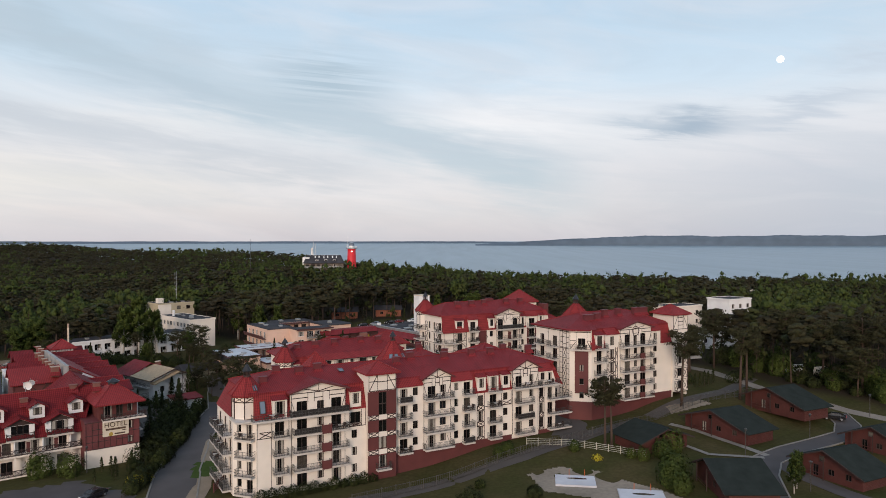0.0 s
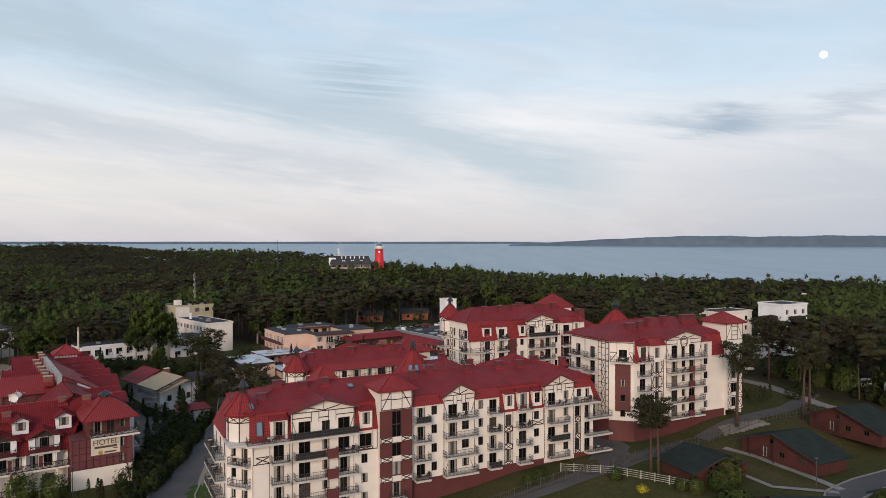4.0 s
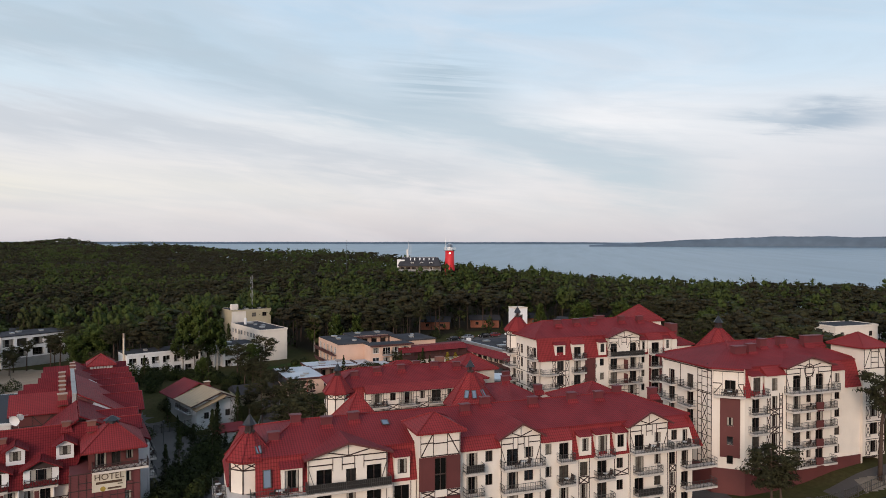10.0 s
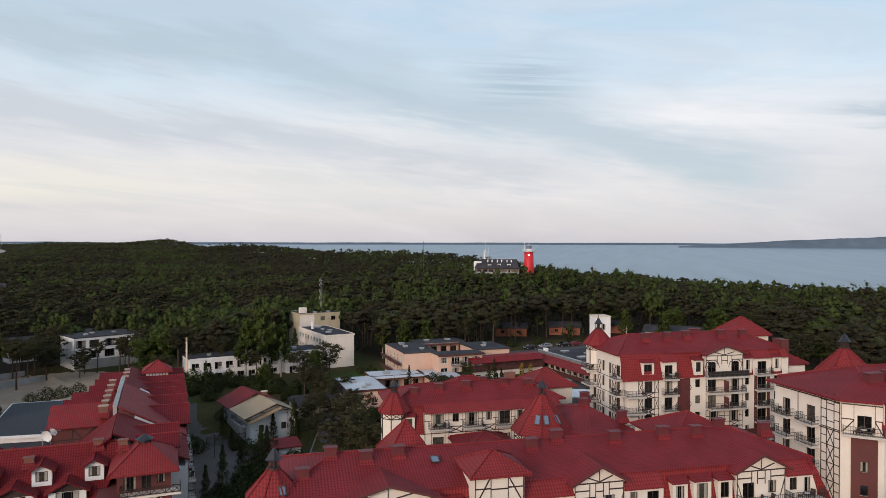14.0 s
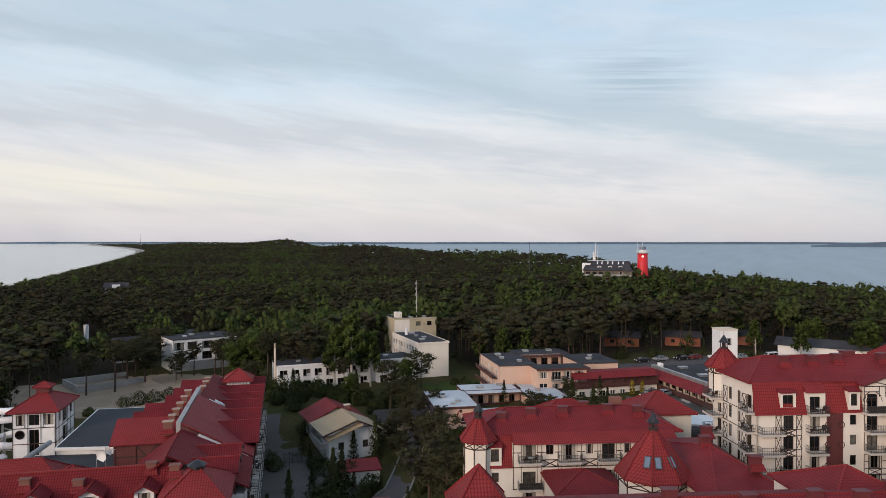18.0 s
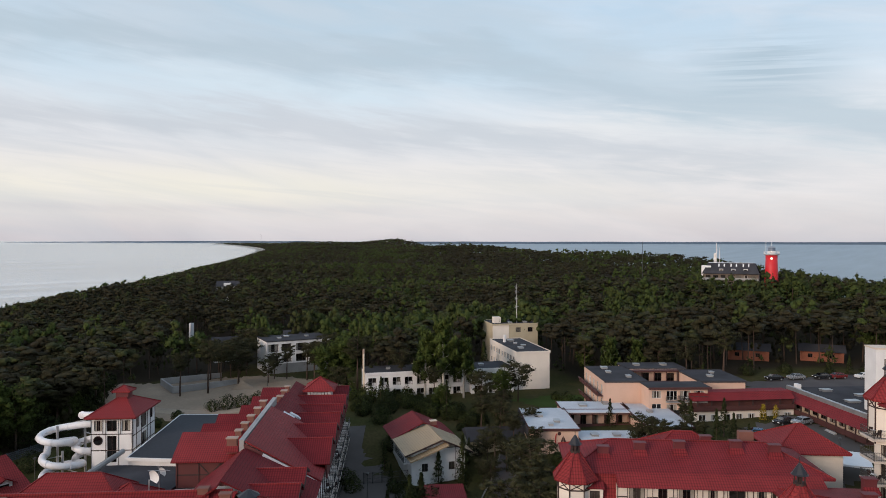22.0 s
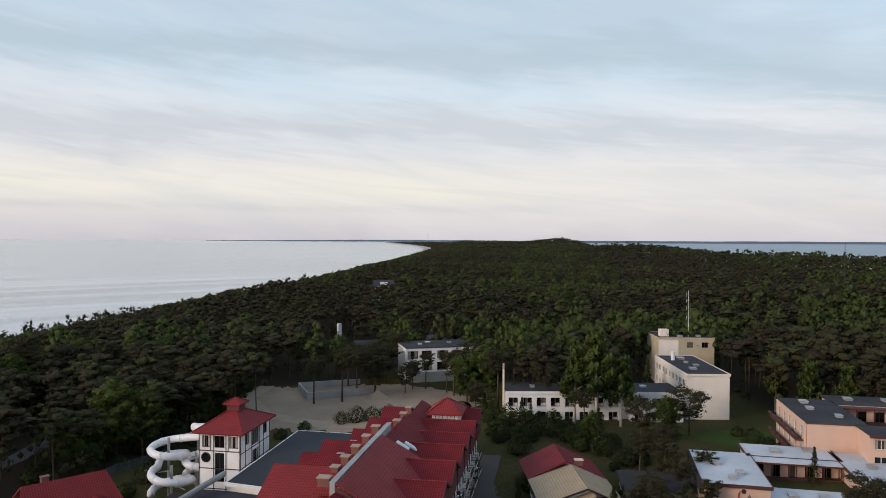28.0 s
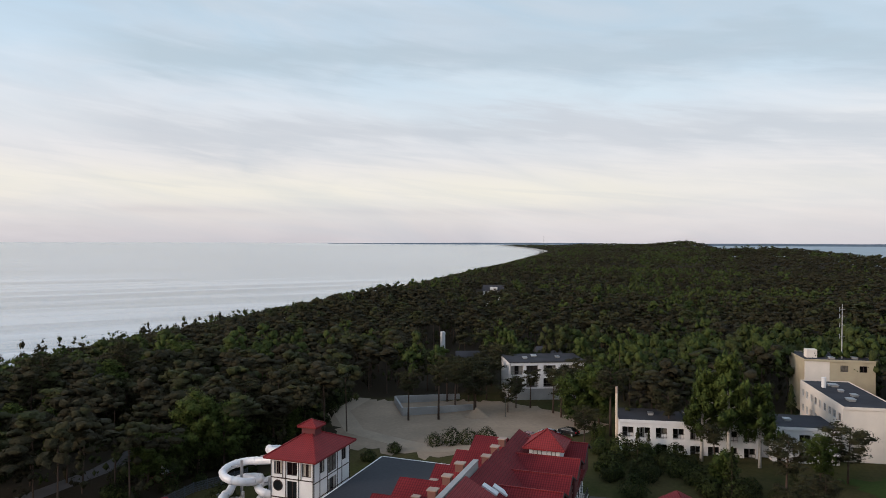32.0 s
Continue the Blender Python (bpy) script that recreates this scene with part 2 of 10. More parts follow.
def leaf_mat(name, a, c, d, through_light=0.25):
    """Foliage: hue varies from tree to tree (island) and from object to object; tone also carries painted light on
    crown tops.
    """
    m = bpy.data.materials.new(name)
    m.use_nodes = True
    nt = m.node_tree
    N, L = nt.nodes.new, nt.links.new
    b = nt.nodes["Principled BSDF"]
    at = N("ShaderNodeAttribute")
    at.attribute_name = "tone"
    ge = N("ShaderNodeNewGeometry")
    oi = N("ShaderNodeObjectInfo")
    add = N("ShaderNodeMath")
    add.operation = "MULTIPLY_ADD"
    L(oi.outputs["Random"], add.inputs[0])
    add.inputs[1].default_value = 0.25
    L(at.outputs["Fac"], add.inputs[2])
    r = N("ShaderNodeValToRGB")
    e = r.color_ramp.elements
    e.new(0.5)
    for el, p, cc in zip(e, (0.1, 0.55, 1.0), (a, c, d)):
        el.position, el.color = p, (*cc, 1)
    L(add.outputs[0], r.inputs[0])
    mu = N("ShaderNodeMix")
    mu.data_type, mu.blend_type = "RGBA", "MULTIPLY"
    mu.inputs[0].default_value = 1.0
    L(r.outputs[0], mu.inputs[6])
    mr = N("ShaderNodeMapRange")
    mr.inputs[3].default_value, mr.inputs[4].default_value = 0.92, 1.08
    L(ge.outputs["Random Per Island"], mr.inputs[0])
    L(mr.outputs[0], mu.inputs[7])
    co = N("ShaderNodeTexCoord")
    spray = N("ShaderNodeTexNoise")
    spray.inputs["Scale"].default_value, spray.inputs["Detail"].default_value, spray.inputs["Roughness"].default_value = 2.2, 3.0, 0.7
    L(co.outputs["Object"], spray.inputs["Vector"])
    sr = N("ShaderNodeMapRange")
    sr.inputs[1].default_value, sr.inputs[2].default_value = 0.32, 0.68
    sr.inputs[3].default_value, sr.inputs[4].default_value = 0.62, 1.46
    L(spray.outputs[0], sr.inputs[0])
    mv = N("ShaderNodeMix")
    mv.data_type, mv.blend_type = "RGBA", "MULTIPLY"
    mv.inputs[0].default_value = 1.0
    L(mu.outputs[2], mv.inputs[6])
    L(sr.outputs[0], mv.inputs[7])
    L(mv.outputs[2], b.inputs["Base Color"])
    bp = N("ShaderNodeBump")
    bp.inputs["Strength"].default_value, bp.inputs["Distance"].default_value = 0.7, 0.35
    L(spray.outputs[0], bp.inputs["Height"])
    L(bp.outputs[0], b.inputs["Normal"])
    b.inputs["Roughness"].default_value = 0.75
    b.inputs["Specular IOR Level"].default_value = 0.05
    return m


CREAM = mat("cream_stucco", (0.74, 0.66, 0.58), 0.85, scale=6, var=0.06, bump=0.05, big=0.10)
CREAM2 = mat("beige_stucco", (0.66, 0.54, 0.42), 0.85, scale=6, var=0.06, bump=0.05, big=0.12)
WHITE = mat("white_stucco", (0.74, 0.72, 0.71), 0.8, scale=5, var=0.07, bump=0.05, big=0.14)
PINK = mat("salmon_stucco", (0.61, 0.41, 0.315), 0.85, scale=5, var=0.06, bump=0.05, big=0.10)
YELLOW = mat("ochre_stucco", (0.46, 0.39, 0.27), 0.85, scale=5, var=0.08, bump=0.05, big=0.2)
TIMBER = mat("dark_timber", (0.045, 0.025, 0.022), 0.7, scale=12, var=0.3, bump=0.2)
REDPANEL = mat("oxblood_cladding", (0.115, 0.030, 0.028), 0.7, scale=6, var=0.15, bump=0.1, big=0.2)
REDPLANK = mat("oxblood_board_cladding", (0.15, 0.040, 0.042), 0.7, scale=8, var=0.15, bump=0.3, big=0.2, kind="plank")
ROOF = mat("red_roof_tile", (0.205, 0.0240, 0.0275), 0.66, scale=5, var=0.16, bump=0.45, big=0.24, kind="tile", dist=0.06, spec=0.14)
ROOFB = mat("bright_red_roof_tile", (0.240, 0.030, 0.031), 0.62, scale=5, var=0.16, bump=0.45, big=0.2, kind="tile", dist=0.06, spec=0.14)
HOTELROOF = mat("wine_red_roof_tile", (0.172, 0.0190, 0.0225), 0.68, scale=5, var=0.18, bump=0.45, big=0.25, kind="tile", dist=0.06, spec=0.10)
BEIGEROOF = mat("sand_roof_tile", (0.42, 0.30, 0.18), 0.6, scale=5, var=0.15, bump=0.4, big=0.2, kind="tile", dist=0.06)
GREENROOF = mat("dark_green_shingle", (0.024, 0.030, 0.027), 0.95, spec=0.08, scale=9, var=0.25, bump=0.3, big=0.3)
BITUMEN = mat("dark_roofing_felt", (0.036, 0.035, 0.039), 0.95, spec=0.12, scale=3, var=0.2, bump=0.15, big=0.45, col2=(0.060, 0.058, 0.064))
POOLROOF = mat("slate_blue_membrane", (0.022, 0.024, 0.031), 0.8, scale=2, var=0.1, bump=0.05, big=0.2)
PALEROOF = mat("aluminium_roof_coating", (0.40, 0.415, 0.445), 0.6, scale=2.5, var=0.18, bump=0.1, big=0.3, col2=(0.54, 0.55, 0.575))
CHIMNEY = mat("dark_red_chimney_sheet", (0.13, 0.025, 0.028), 0.6, scale=6, var=0.15, bump=0.1)
SANDCAP = mat("buff_chimney_cap", (0.40, 0.29, 0.23), 0.8, scale=6, var=0.15, bump=0.1)
BRICK = mat("salmon_chimney_brick", (0.20, 0.085, 0.065), 0.8, scale=7, var=0.2, bump=0.2)
CONCRETE = mat("grey_concrete", (0.34, 0.33, 0.32), 0.85, scale=4, var=0.15, bump=0.15, big=0.3)
SLABM = mat("balcony_concrete", (0.60, 0.54, 0.49), 0.8, scale=5, var=0.08, bump=0.05)
METAL = mat("dark_grey_metal", (0.10, 0.095, 0.09), 0.45, 0.6, scale=10, var=0.15, bump=0.05)
STEEL = mat("galvanised_steel", (0.45, 0.45, 0.46), 0.4, 0.7, scale=10, var=0.15, bump=0.05)
LEAD = mat("blackened_copper_sheet", (0.035, 0.035, 0.04), 0.45, 0.4, scale=8, var=0.3, bump=0.1)
FRAME = mat("brown_window_frame", (0.055, 0.035, 0.030), 0.5, scale=10, var=0.15, bump=0.02)
WFRAME = mat("white_window_frame", (0.70, 0.70, 0.70), 0.5, scale=10, var=0.05, bump=0.02)
PLASTIC = mat("white_fibreglass", (0.74, 0.73, 0.74), 0.3, scale=2, var=0.06, bump=0.02, big=0.12)
CHALET = mat("red_brown_log_boards", (0.085, 0.024, 0.019), 0.7, scale=8, var=0.25, bump=0.5, big=0.3, kind="plank", dist=0.05)
BROWN = mat("brown_balcony_boards", (0.085, 0.030, 0.026), 0.7, scale=8, var=0.2, bump=0.3, big=0.2, kind="plank")
ORANGE = mat("orange_log_boards", (0.26, 0.085, 0.045), 0.7, scale=8, var=0.2, bump=0.4, big=0.2, kind="plank")
ASPHALT = mat("worn_asphalt", (0.078, 0.066, 0.064), 0.85, scale=3, var=0.22, bump=0.2, big=0.3)
# tree shade over the hotel court is put into this dark grey
PAVING = mat("grey_paving", (0.080, 0.067, 0.060), 0.85, scale=3, var=0.2, bump=0.25, big=0.25)
GRAVELM = mat("pale_sand_ground", (0.29, 0.215, 0.15), 0.95, scale=1.2, var=0.25, bump=0.4, big=0.3)
KERB = mat("kerb_concrete", (0.24, 0.215, 0.19), 0.85, scale=5, var=0.15, bump=0.1)
GRASS = mat("mown_grass", (0.040, 0.043, 0.0135), 0.95, scale=1.6, var=0.45, bump=0.6, big=0.5, col2=(0.068, 0.054, 0.024), dist=0.1, spec=0.05)
# brown needle litter under the trees, where the ground's "wood" value is high
def litter(m):
    nt = m.node_tree
    b = nt.nodes["Principled BSDF"]
    src = b.inputs["Base Color"].links[0].from_socket
    at = nt.nodes.new("ShaderNodeAttribute")
    at.attribute_name = "wood"
    mx = nt.nodes.new("ShaderNodeMix")
    mx.data_type = "RGBA"
    mx.inputs[7].default_value = (0.034, 0.026, 0.017, 1)
    nt.links.new(at.outputs["Fac"], mx.inputs[0])
    nt.links.new(src, mx.inputs[6])
    nt.links.new(mx.outputs[2], b.inputs["Base Color"])


litter(GRASS)
# haze of the distance is put into this blue-grey colour
FARLAND = mat("hazed_far_shore", (0.110, 0.145, 0.185), 0.95, scale=0.02, var=0.3, bump=0.0)
REDPAINT = mat("red_tower_paint", (0.62, 0.022, 0.030), 0.5, scale=1.5, var=0.1, bump=0.03, big=0.15)
BARK = mat("pine_bark", (0.075, 0.047, 0.034), 0.9, scale=6, var=0.35, bump=0.6)
BIRCH = mat("birch_bark", (0.42, 0.39, 0.35), 0.85, scale=3, var=0.45, bump=0.3)
RUBBER = mat("black_rubber", (0.02, 0.02, 0.02), 0.8, scale=10, var=0.2, bump=0.1)
PINE = leaf_mat("pine_needles", (0.024, 0.0225, 0.0135), (0.039, 0.038, 0.019), (0.062, 0.060, 0.027))
BROAD = leaf_mat("broad_leaves", (0.032, 0.044, 0.013), (0.055, 0.073, 0.0185), (0.090, 0.108, 0.027))
FOREST = leaf_mat("forest_canopy", (0.0275, 0.0228, 0.0145), (0.0350, 0.0310, 0.0165), (0.0490, 0.0640, 0.0180))
SHRUB = leaf_mat("shrub_leaves", (0.014, 0.017, 0.008), (0.026, 0.031, 0.012), (0.070, 0.085, 0.022))
YELLOWLEAF = leaf_mat("yellow_leaves", (0.30, 0.24, 0.02), (0.42, 0.34, 0.03), (0.50, 0.42, 0.05))
GOLDLEAF = leaf_mat("golden_thuja", (0.16, 0.12, 0.015), (0.24, 0.17, 0.02), (0.30, 0.22, 0.03))


def glass_mat():
    m = bpy.data.materials.new("window_glass")
    m.use_nodes = True
    nt = m.node_tree
    N, L = nt.nodes.new, nt.links.new
    b = nt.nodes["Principled BSDF"]
    oi = N("ShaderNodeObjectInfo")
    r = N("ShaderNodeValToRGB")
    r.color_ramp.interpolation = "CONSTANT"
    e = r.color_ramp.elements
    for _ in range(2):
        e.new(0.5)
    for el, p, c in zip(e, (0.0, 0.62, 0.80, 0.93), ((0.012, 0.012, 0.013), (0.045, 0.042, 0.04), (0.12, 0.105, 0.09), (0.26, 0.235, 0.20))):
        el.position, el.color = p, (*c, 1)
    L(oi.outputs["Random"], r.inputs[0])
    tc = N("ShaderNodeTexCoord")
    no = N("ShaderNodeTexNoise")
    no.inputs["Scale"].default_value = 1.5
    L(tc.outputs["Object"], no.inputs["Vector"])
    mu = N("ShaderNodeMix")
    mu.data_type, mu.blend_type = "RGBA", "MULTIPLY"
    mu.inputs[0].default_value = 1.0
    L(r.outputs[0], mu.inputs[6])
    L(no.outputs[0], mu.inputs[7])
    L(mu.outputs[2], b.inputs["Base Color"])
    b.inputs["Roughness"].default_value = 0.06
    b.inputs["Specular IOR Level"].default_value = 0.5
    return m


GLASS = glass_mat()


def sea_mat():
    m = bpy.data.materials.new("calm_sea")
    m.use_nodes = True
    nt = m.node_tree
    N, L = nt.nodes.new, nt.links.new
    b = nt.nodes["Principled BSDF"]
    tc = N("ShaderNodeTexCoord")
    mp = N("ShaderNodeMapping")
    mp.inputs["Rotation"].default_value = (0, 0, radians(-45))
    mp.inputs["Scale"].default_value = (1.0, 0.07, 1.0)
    L(tc.outputs["Object"], mp.inputs[0])
    big = N("ShaderNodeTexNoise")
    big.inputs["Scale"].default_value = 0.018
    big.inputs["Detail"].default_value = 8
    big.inputs["Roughness"].default_value = 0.66
    L(mp.outputs[0], big.inputs["Vector"])
    r = N("ShaderNodeValToRGB")
    r.color_ramp.elements[0].position, r.color_ramp.elements[0].color = 0.35, (0.11, 0.165, 0.205, 1)
    r.color_ramp.elements[1].position, r.color_ramp.elements[1].color = 0.65, (0.17, 0.235, 0.285, 1)
    L(big.outputs[0], r.inputs[0])
    # open side smooth, with reflected sky put into its pale colour; the bay ruffled
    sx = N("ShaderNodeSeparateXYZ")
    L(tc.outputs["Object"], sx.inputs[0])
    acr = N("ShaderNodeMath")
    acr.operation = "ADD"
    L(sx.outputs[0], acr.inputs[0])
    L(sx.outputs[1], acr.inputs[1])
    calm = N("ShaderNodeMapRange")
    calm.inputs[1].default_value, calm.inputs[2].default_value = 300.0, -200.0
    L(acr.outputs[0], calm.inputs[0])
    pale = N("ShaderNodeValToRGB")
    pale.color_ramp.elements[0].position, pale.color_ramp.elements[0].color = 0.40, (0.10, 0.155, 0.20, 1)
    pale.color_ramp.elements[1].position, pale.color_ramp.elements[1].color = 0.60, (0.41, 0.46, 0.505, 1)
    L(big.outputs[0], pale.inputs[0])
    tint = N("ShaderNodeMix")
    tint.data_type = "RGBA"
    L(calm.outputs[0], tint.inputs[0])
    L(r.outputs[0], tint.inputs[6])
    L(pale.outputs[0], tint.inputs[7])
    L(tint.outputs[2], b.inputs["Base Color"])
    rr = N("ShaderNodeMapRange")
    rr.inputs[3].default_value, rr.inputs[4].default_value = 0.36, 0.15
    L(calm.outputs[0], rr.inputs[0])
    L(rr.outputs[0], b.inputs["Roughness"])
    wave = N("ShaderNodeTexNoise")
    wave.inputs["Scale"].default_value = 0.35
    wave.inputs["Detail"].default_value = 4
    L(mp.outputs[0], wave.inputs["Vector"])
    bp = N("ShaderNodeBump")
    bp.inputs["Strength"].default_value = 0.35
    bp.inputs["Distance"].default_value = 0.5
    L(wave.outputs[0], bp.inputs["Height"])
    L(bp.outputs[0], b.inputs["Normal"])
    return m


SEA = sea_mat()


# ---- mesh helpers ----
class Geo:
    """A growing mesh: points and faces."""

    def __init__(self):
        self.v, self.f = [], []

    def face(self, *pts):
        n = len(self.v)
        self.v += [tuple(p) for p in pts]
        self.f.append(tuple(range(n, n + len(pts))))
        return self

    def box(self, a, b):
        x0, y0, z0 = a
        x1, y1, z1 = b
        n = len(self.v)
        self.v += [(x0, y0, z0), (x1, y0, z0), (x1, y1, z0), (x0, y1, z0), (x0, y0, z1), (x1, y0, z1), (x1, y1, z1), (x0, y1, z1)]
        self.f += [tuple(n + i for i in q) for q in ((0, 3, 2, 1), (4, 5, 6, 7), (0, 1, 5, 4), (1, 2, 6, 5), (2, 3, 7, 6), (3, 0, 4, 7))]
        return self

    def prism(self, poly, lift):
        """poly (3D points) pushed along lift."""
        k, n = len(poly), len(self.v)
        lift = Vector(lift)
        self.v += [tuple(p) for p in poly] + [tuple(Vector(p) + lift) for p in poly]
        self.f.append(tuple(range(n + k - 1, n - 1, -1)))
        self.f.append(tuple(range(n + k, n + 2 * k)))
        for i in range(k):
            j = (i + 1) % k
            self.f.append((n + i, n + j, n + k + j, n + k + i))
        return self

    def beam(self, p, q, w, d=None):
        """A bar from p to q of width w."""
        p, q = Vector(p), Vector(q)
        ax = (q - p)
        if ax.length < 1e-6:
            return self
        ax.normalize()
        ref = Vector((0, 0, 1)) if abs(ax.z) < 0.9 else Vector((0, 1, 0))
        s = ax.cross(ref).normalized() * (d or w) / 2
        t = ax.cross(s).normalized() * w / 2
        n = len(self.v)
        for e in (p, q):
            self.v += [tuple(e + s + t), tuple(e - s + t), tuple(e - s - t), tuple(e + s - t)]
        self.f += [tuple(n + i for i in g) for g in ((0, 1, 2, 3), (7, 6, 5, 4), (0, 4, 5, 1), (1, 5, 6, 2), (2, 6, 7, 3), (3, 7, 4, 0))]
        return self

    def tube(self, pts, radii, k=8, cap=True):
        pts = [Vector(p) for p in pts]
        n0 = len(self.v)
        for i, p in enumerate(pts):
            d = (pts[min(i + 1, len(pts) - 1)] - pts[max(i - 1, 0)]).normalized()
            ref = Vector((0, 0, 1)) if abs(d.z) < 0.95 else Vector((1, 0, 0))
            s = d.cross(ref).normalized()
            t = s.cross(d)
            r = radii[i] if isinstance(radii, (list, tuple)) else radii
            for j in range(k):
                a = 2 * math.pi * j / k
                self.v.append(tuple(p + s * r * math.cos(a) + t * r * math.sin(a)))
        for i in range(len(pts) - 1):
            for j in range(k):
                a, b = n0 + i * k + j, n0 + i * k + (j + 1) % k
                self.f.append((a, b, b + k, a + k))
        if cap:
            self.f.append(tuple(n0 + j for j in range(k - 1, -1, -1)))
            self.f.append(tuple(n0 + (len(pts) - 1) * k + j for j in range(k)))
        return self

    def cone(self, c, r0, r1, h, k=8, turn=0.0, cap=True):
        x, y, z = c
        n = len(self.v)
        for r, zz in ((r0, z), (r1, z + h)):
            for j in range(k):
                a = turn + 2 * math.pi * j / k
                self.v.append((x + r * math.cos(a), y + r * math.sin(a), zz))
        for j in range(k):
            i = (j + 1) % k
            self.f.append((n + j, n + i, n + k + i, n + k + j))
        if cap:
            self.f.append(tuple(n + j for j in range(k - 1, -1, -1)))
            self.f.append(tuple(n + k + j for j in range(k)))
        return self

    def mesh(self, name, material, smooth=False):
        me = bpy.data.meshes.new(name)
        me.from_pydata(self.v, [], self.f)
        me.materials.append(material)
        if smooth:
            me.polygons.foreach_set("use_smooth", [True] * len(me.polygons))
        me.update()
        return me


def thing(name, label, category, m=None, group="", kind=""):
    ob = new(name)
    ob.empty_display_size = 0.3
    if m is not None:
        ob.matrix_basis = m
    return tagged(ob, label, category, group, kind)


def part(name, geo, material, parent, label="", m=None, smooth=False):
    me = geo.mesh(name, material, smooth) if isinstance(geo, Geo) else geo
    ob = new(name, me)
    ob.parent = parent
    if m is not None:
        ob.matrix_basis = m
    return tagged(ob, label)


def solo(name, geo, material, label, category, m=None, group="", kind="", smooth=False):
    ob = new(name, geo.mesh(name, material, smooth) if isinstance(geo, Geo) else geo)
    if m is not None:
        ob.matrix_basis = m
    return tagged(ob, label, category, group, kind)


def G():
    return Geo()


# ---- the lie of the land ----
KNOTS = [(-60, 125, -2.2), (-45, 108, -2.2), (-25, 105, -2.2), (-8, 112, -2.2), (25, 132, 0.4), (30, 138, 1.2), (58, 160, 3.6), (62, 130, 0.8), (62, 106, 0.0),
         (20, 108, -0.6), (-32, 200, 2.6), (-38, 212, 4.2), (-84, 240, 2.0), (-104, 214, 2.4), (-162, 225, -0.2), (-172, 195, -1.0), (-120, 150, -2.4),
         (0, 235, 5.0), (-20, 240, 5.0), (-55, 415, 9.5), (120, 450, 3.0), (-70, 165, -2.2), (90, 190, 4.0), (130, 160, 2.5), (-40, 150, -2.0), (-20, 180, 0.5),
         (-180, 120, -2.5), (-80, 60, -2.5), (60, 60, -1.0), (-25, 290, 5.5), (100, 290, 2.5), (180, 420, -1.5), (60, 480, 0.0), (220, 300, 0.5)]


def bend(s):
    """How far the coast has swung out to sea, far along the spit."""
    return -90.0 * np.clip((s - 2900) / 700.0, 0, None) ** 2


def ground_z(x, y):
    """Height of the bare ground, for numbers or arrays."""
    sw = sz = 0.0
    for kx, ky, kz in KNOTS:
        d2 = (x - kx) ** 2 + (y - ky) ** 2 + 60.0
        w = 1.0 / (d2 * d2)
        sw = sw + w
        sz = sz + w * kz
    near = sz / sw
    s, t = (y - x) * 0.70711, (x + y) * 0.70711        # along and across the spit
    inland = np.clip((t + 110.0) / 150.0, 0, 1)
    far = 3.0 - 6.0 * np.clip((-20.0 - t) / 95.0, 0, 1) + inland * (3.0 * np.sin(s * 0.006 + 1.0) * np.sin(t * 0.009) + 2.0 * np.sin(s * 0.019 + t * 0.013))
    far = far + 23.0 * np.exp(-((s - 2900) / 420) ** 2 - ((t - 400) / 150) ** 2) + 15.5 * np.exp(-((s - 1230) / 310) ** 2 - ((t - 325) / 115) ** 2)
    far = far + 9.0 * np.exp(-((s - 740) / 200) ** 2 - ((t - 350) / 90) ** 2) + 7.0 * np.exp(-((s - 1900) / 500) ** 2 - ((t - 180) / 150) ** 2)
    far = far + 12.0 * np.exp(-((s - 2350) / 320) ** 2 - ((t - 410) / 80) ** 2)
    climb = 48.6 * np.clip((np.hypot(x + 20, y - 60) - 1400) / 3480, 0, 1) ** 2
    far = far + climb - 9.0 * np.clip((s - 3000) / 1200, 0, 1) + 5.0 * np.exp(-((s - 650) / 70) ** 2 - ((t - 400) / 60) ** 2)
    far = far - 5.5 * np.exp(-((s - 470) / 80) ** 2 - ((t - 410) / 45) ** 2)
    west = 20.0 * np.clip((560 - s) / 130, 0, 1)
    k = np.clip((np.hypot(x + 40, y - 170) - 190) / 170, 0.0, 1.0)
    k = k * k * (3 - 2 * k)
    k = np.maximum(k * (1 - np.exp(-((x + 55) ** 2 + (y - 415) ** 2) / 9000.0)), 0)
    z = near * (1 - k) + far * k
    for edge in ((t + 126.0 + west - bend(s)) * 2.2, np.where(s > 280, 478.0, 478.0 + (280 - s) * 0.7) - t):        # down to both shores
        q = np.clip(edge / 70.0, 0.0, 1.0)
        z = z * q + (climb - 13.0) * (1 - q)
    return z


# ---- ground, sea, far shores ----
def span(*pieces):
    out = []
    for a, b, step in pieces:
        out += list(np.arange(a, b, step))
    return np.array(out)


def grid_mesh(name, X, Y, Z, material, smooth=True):
    n, m = X.shape
    me = bpy.data.meshes.new(name)
    idx = np.arange(n * m).reshape(n, m)
    quads = np.stack([idx[:-1, :-1], idx[1:, :-1], idx[1:, 1:], idx[:-1, 1:]], -1).reshape(-1, 4)
    me.from_pydata(np.stack([X, Y, Z], -1).reshape(-1, 3).tolist(), [], quads.tolist())
    me.materials.append(material)
    me.polygons.foreach_set("use_smooth", [smooth] * len(me.polygons))
    me.update()
    return me


S, T = np.meshgrid(span((-420, 460, 5.5), (460, 1300, 22), (1300, 4500, 90)), span((-200, 620, 5.5)), indexing="ij")
T = T + bend(S) * np.clip((620 - T) / 820, 0, 1)
GX, GY = (T - S) * 0.70711, (T + S) * 0.70711
GROUND = grid_mesh("ground", GX, GY, ground_z(GX, GY), GRASS)
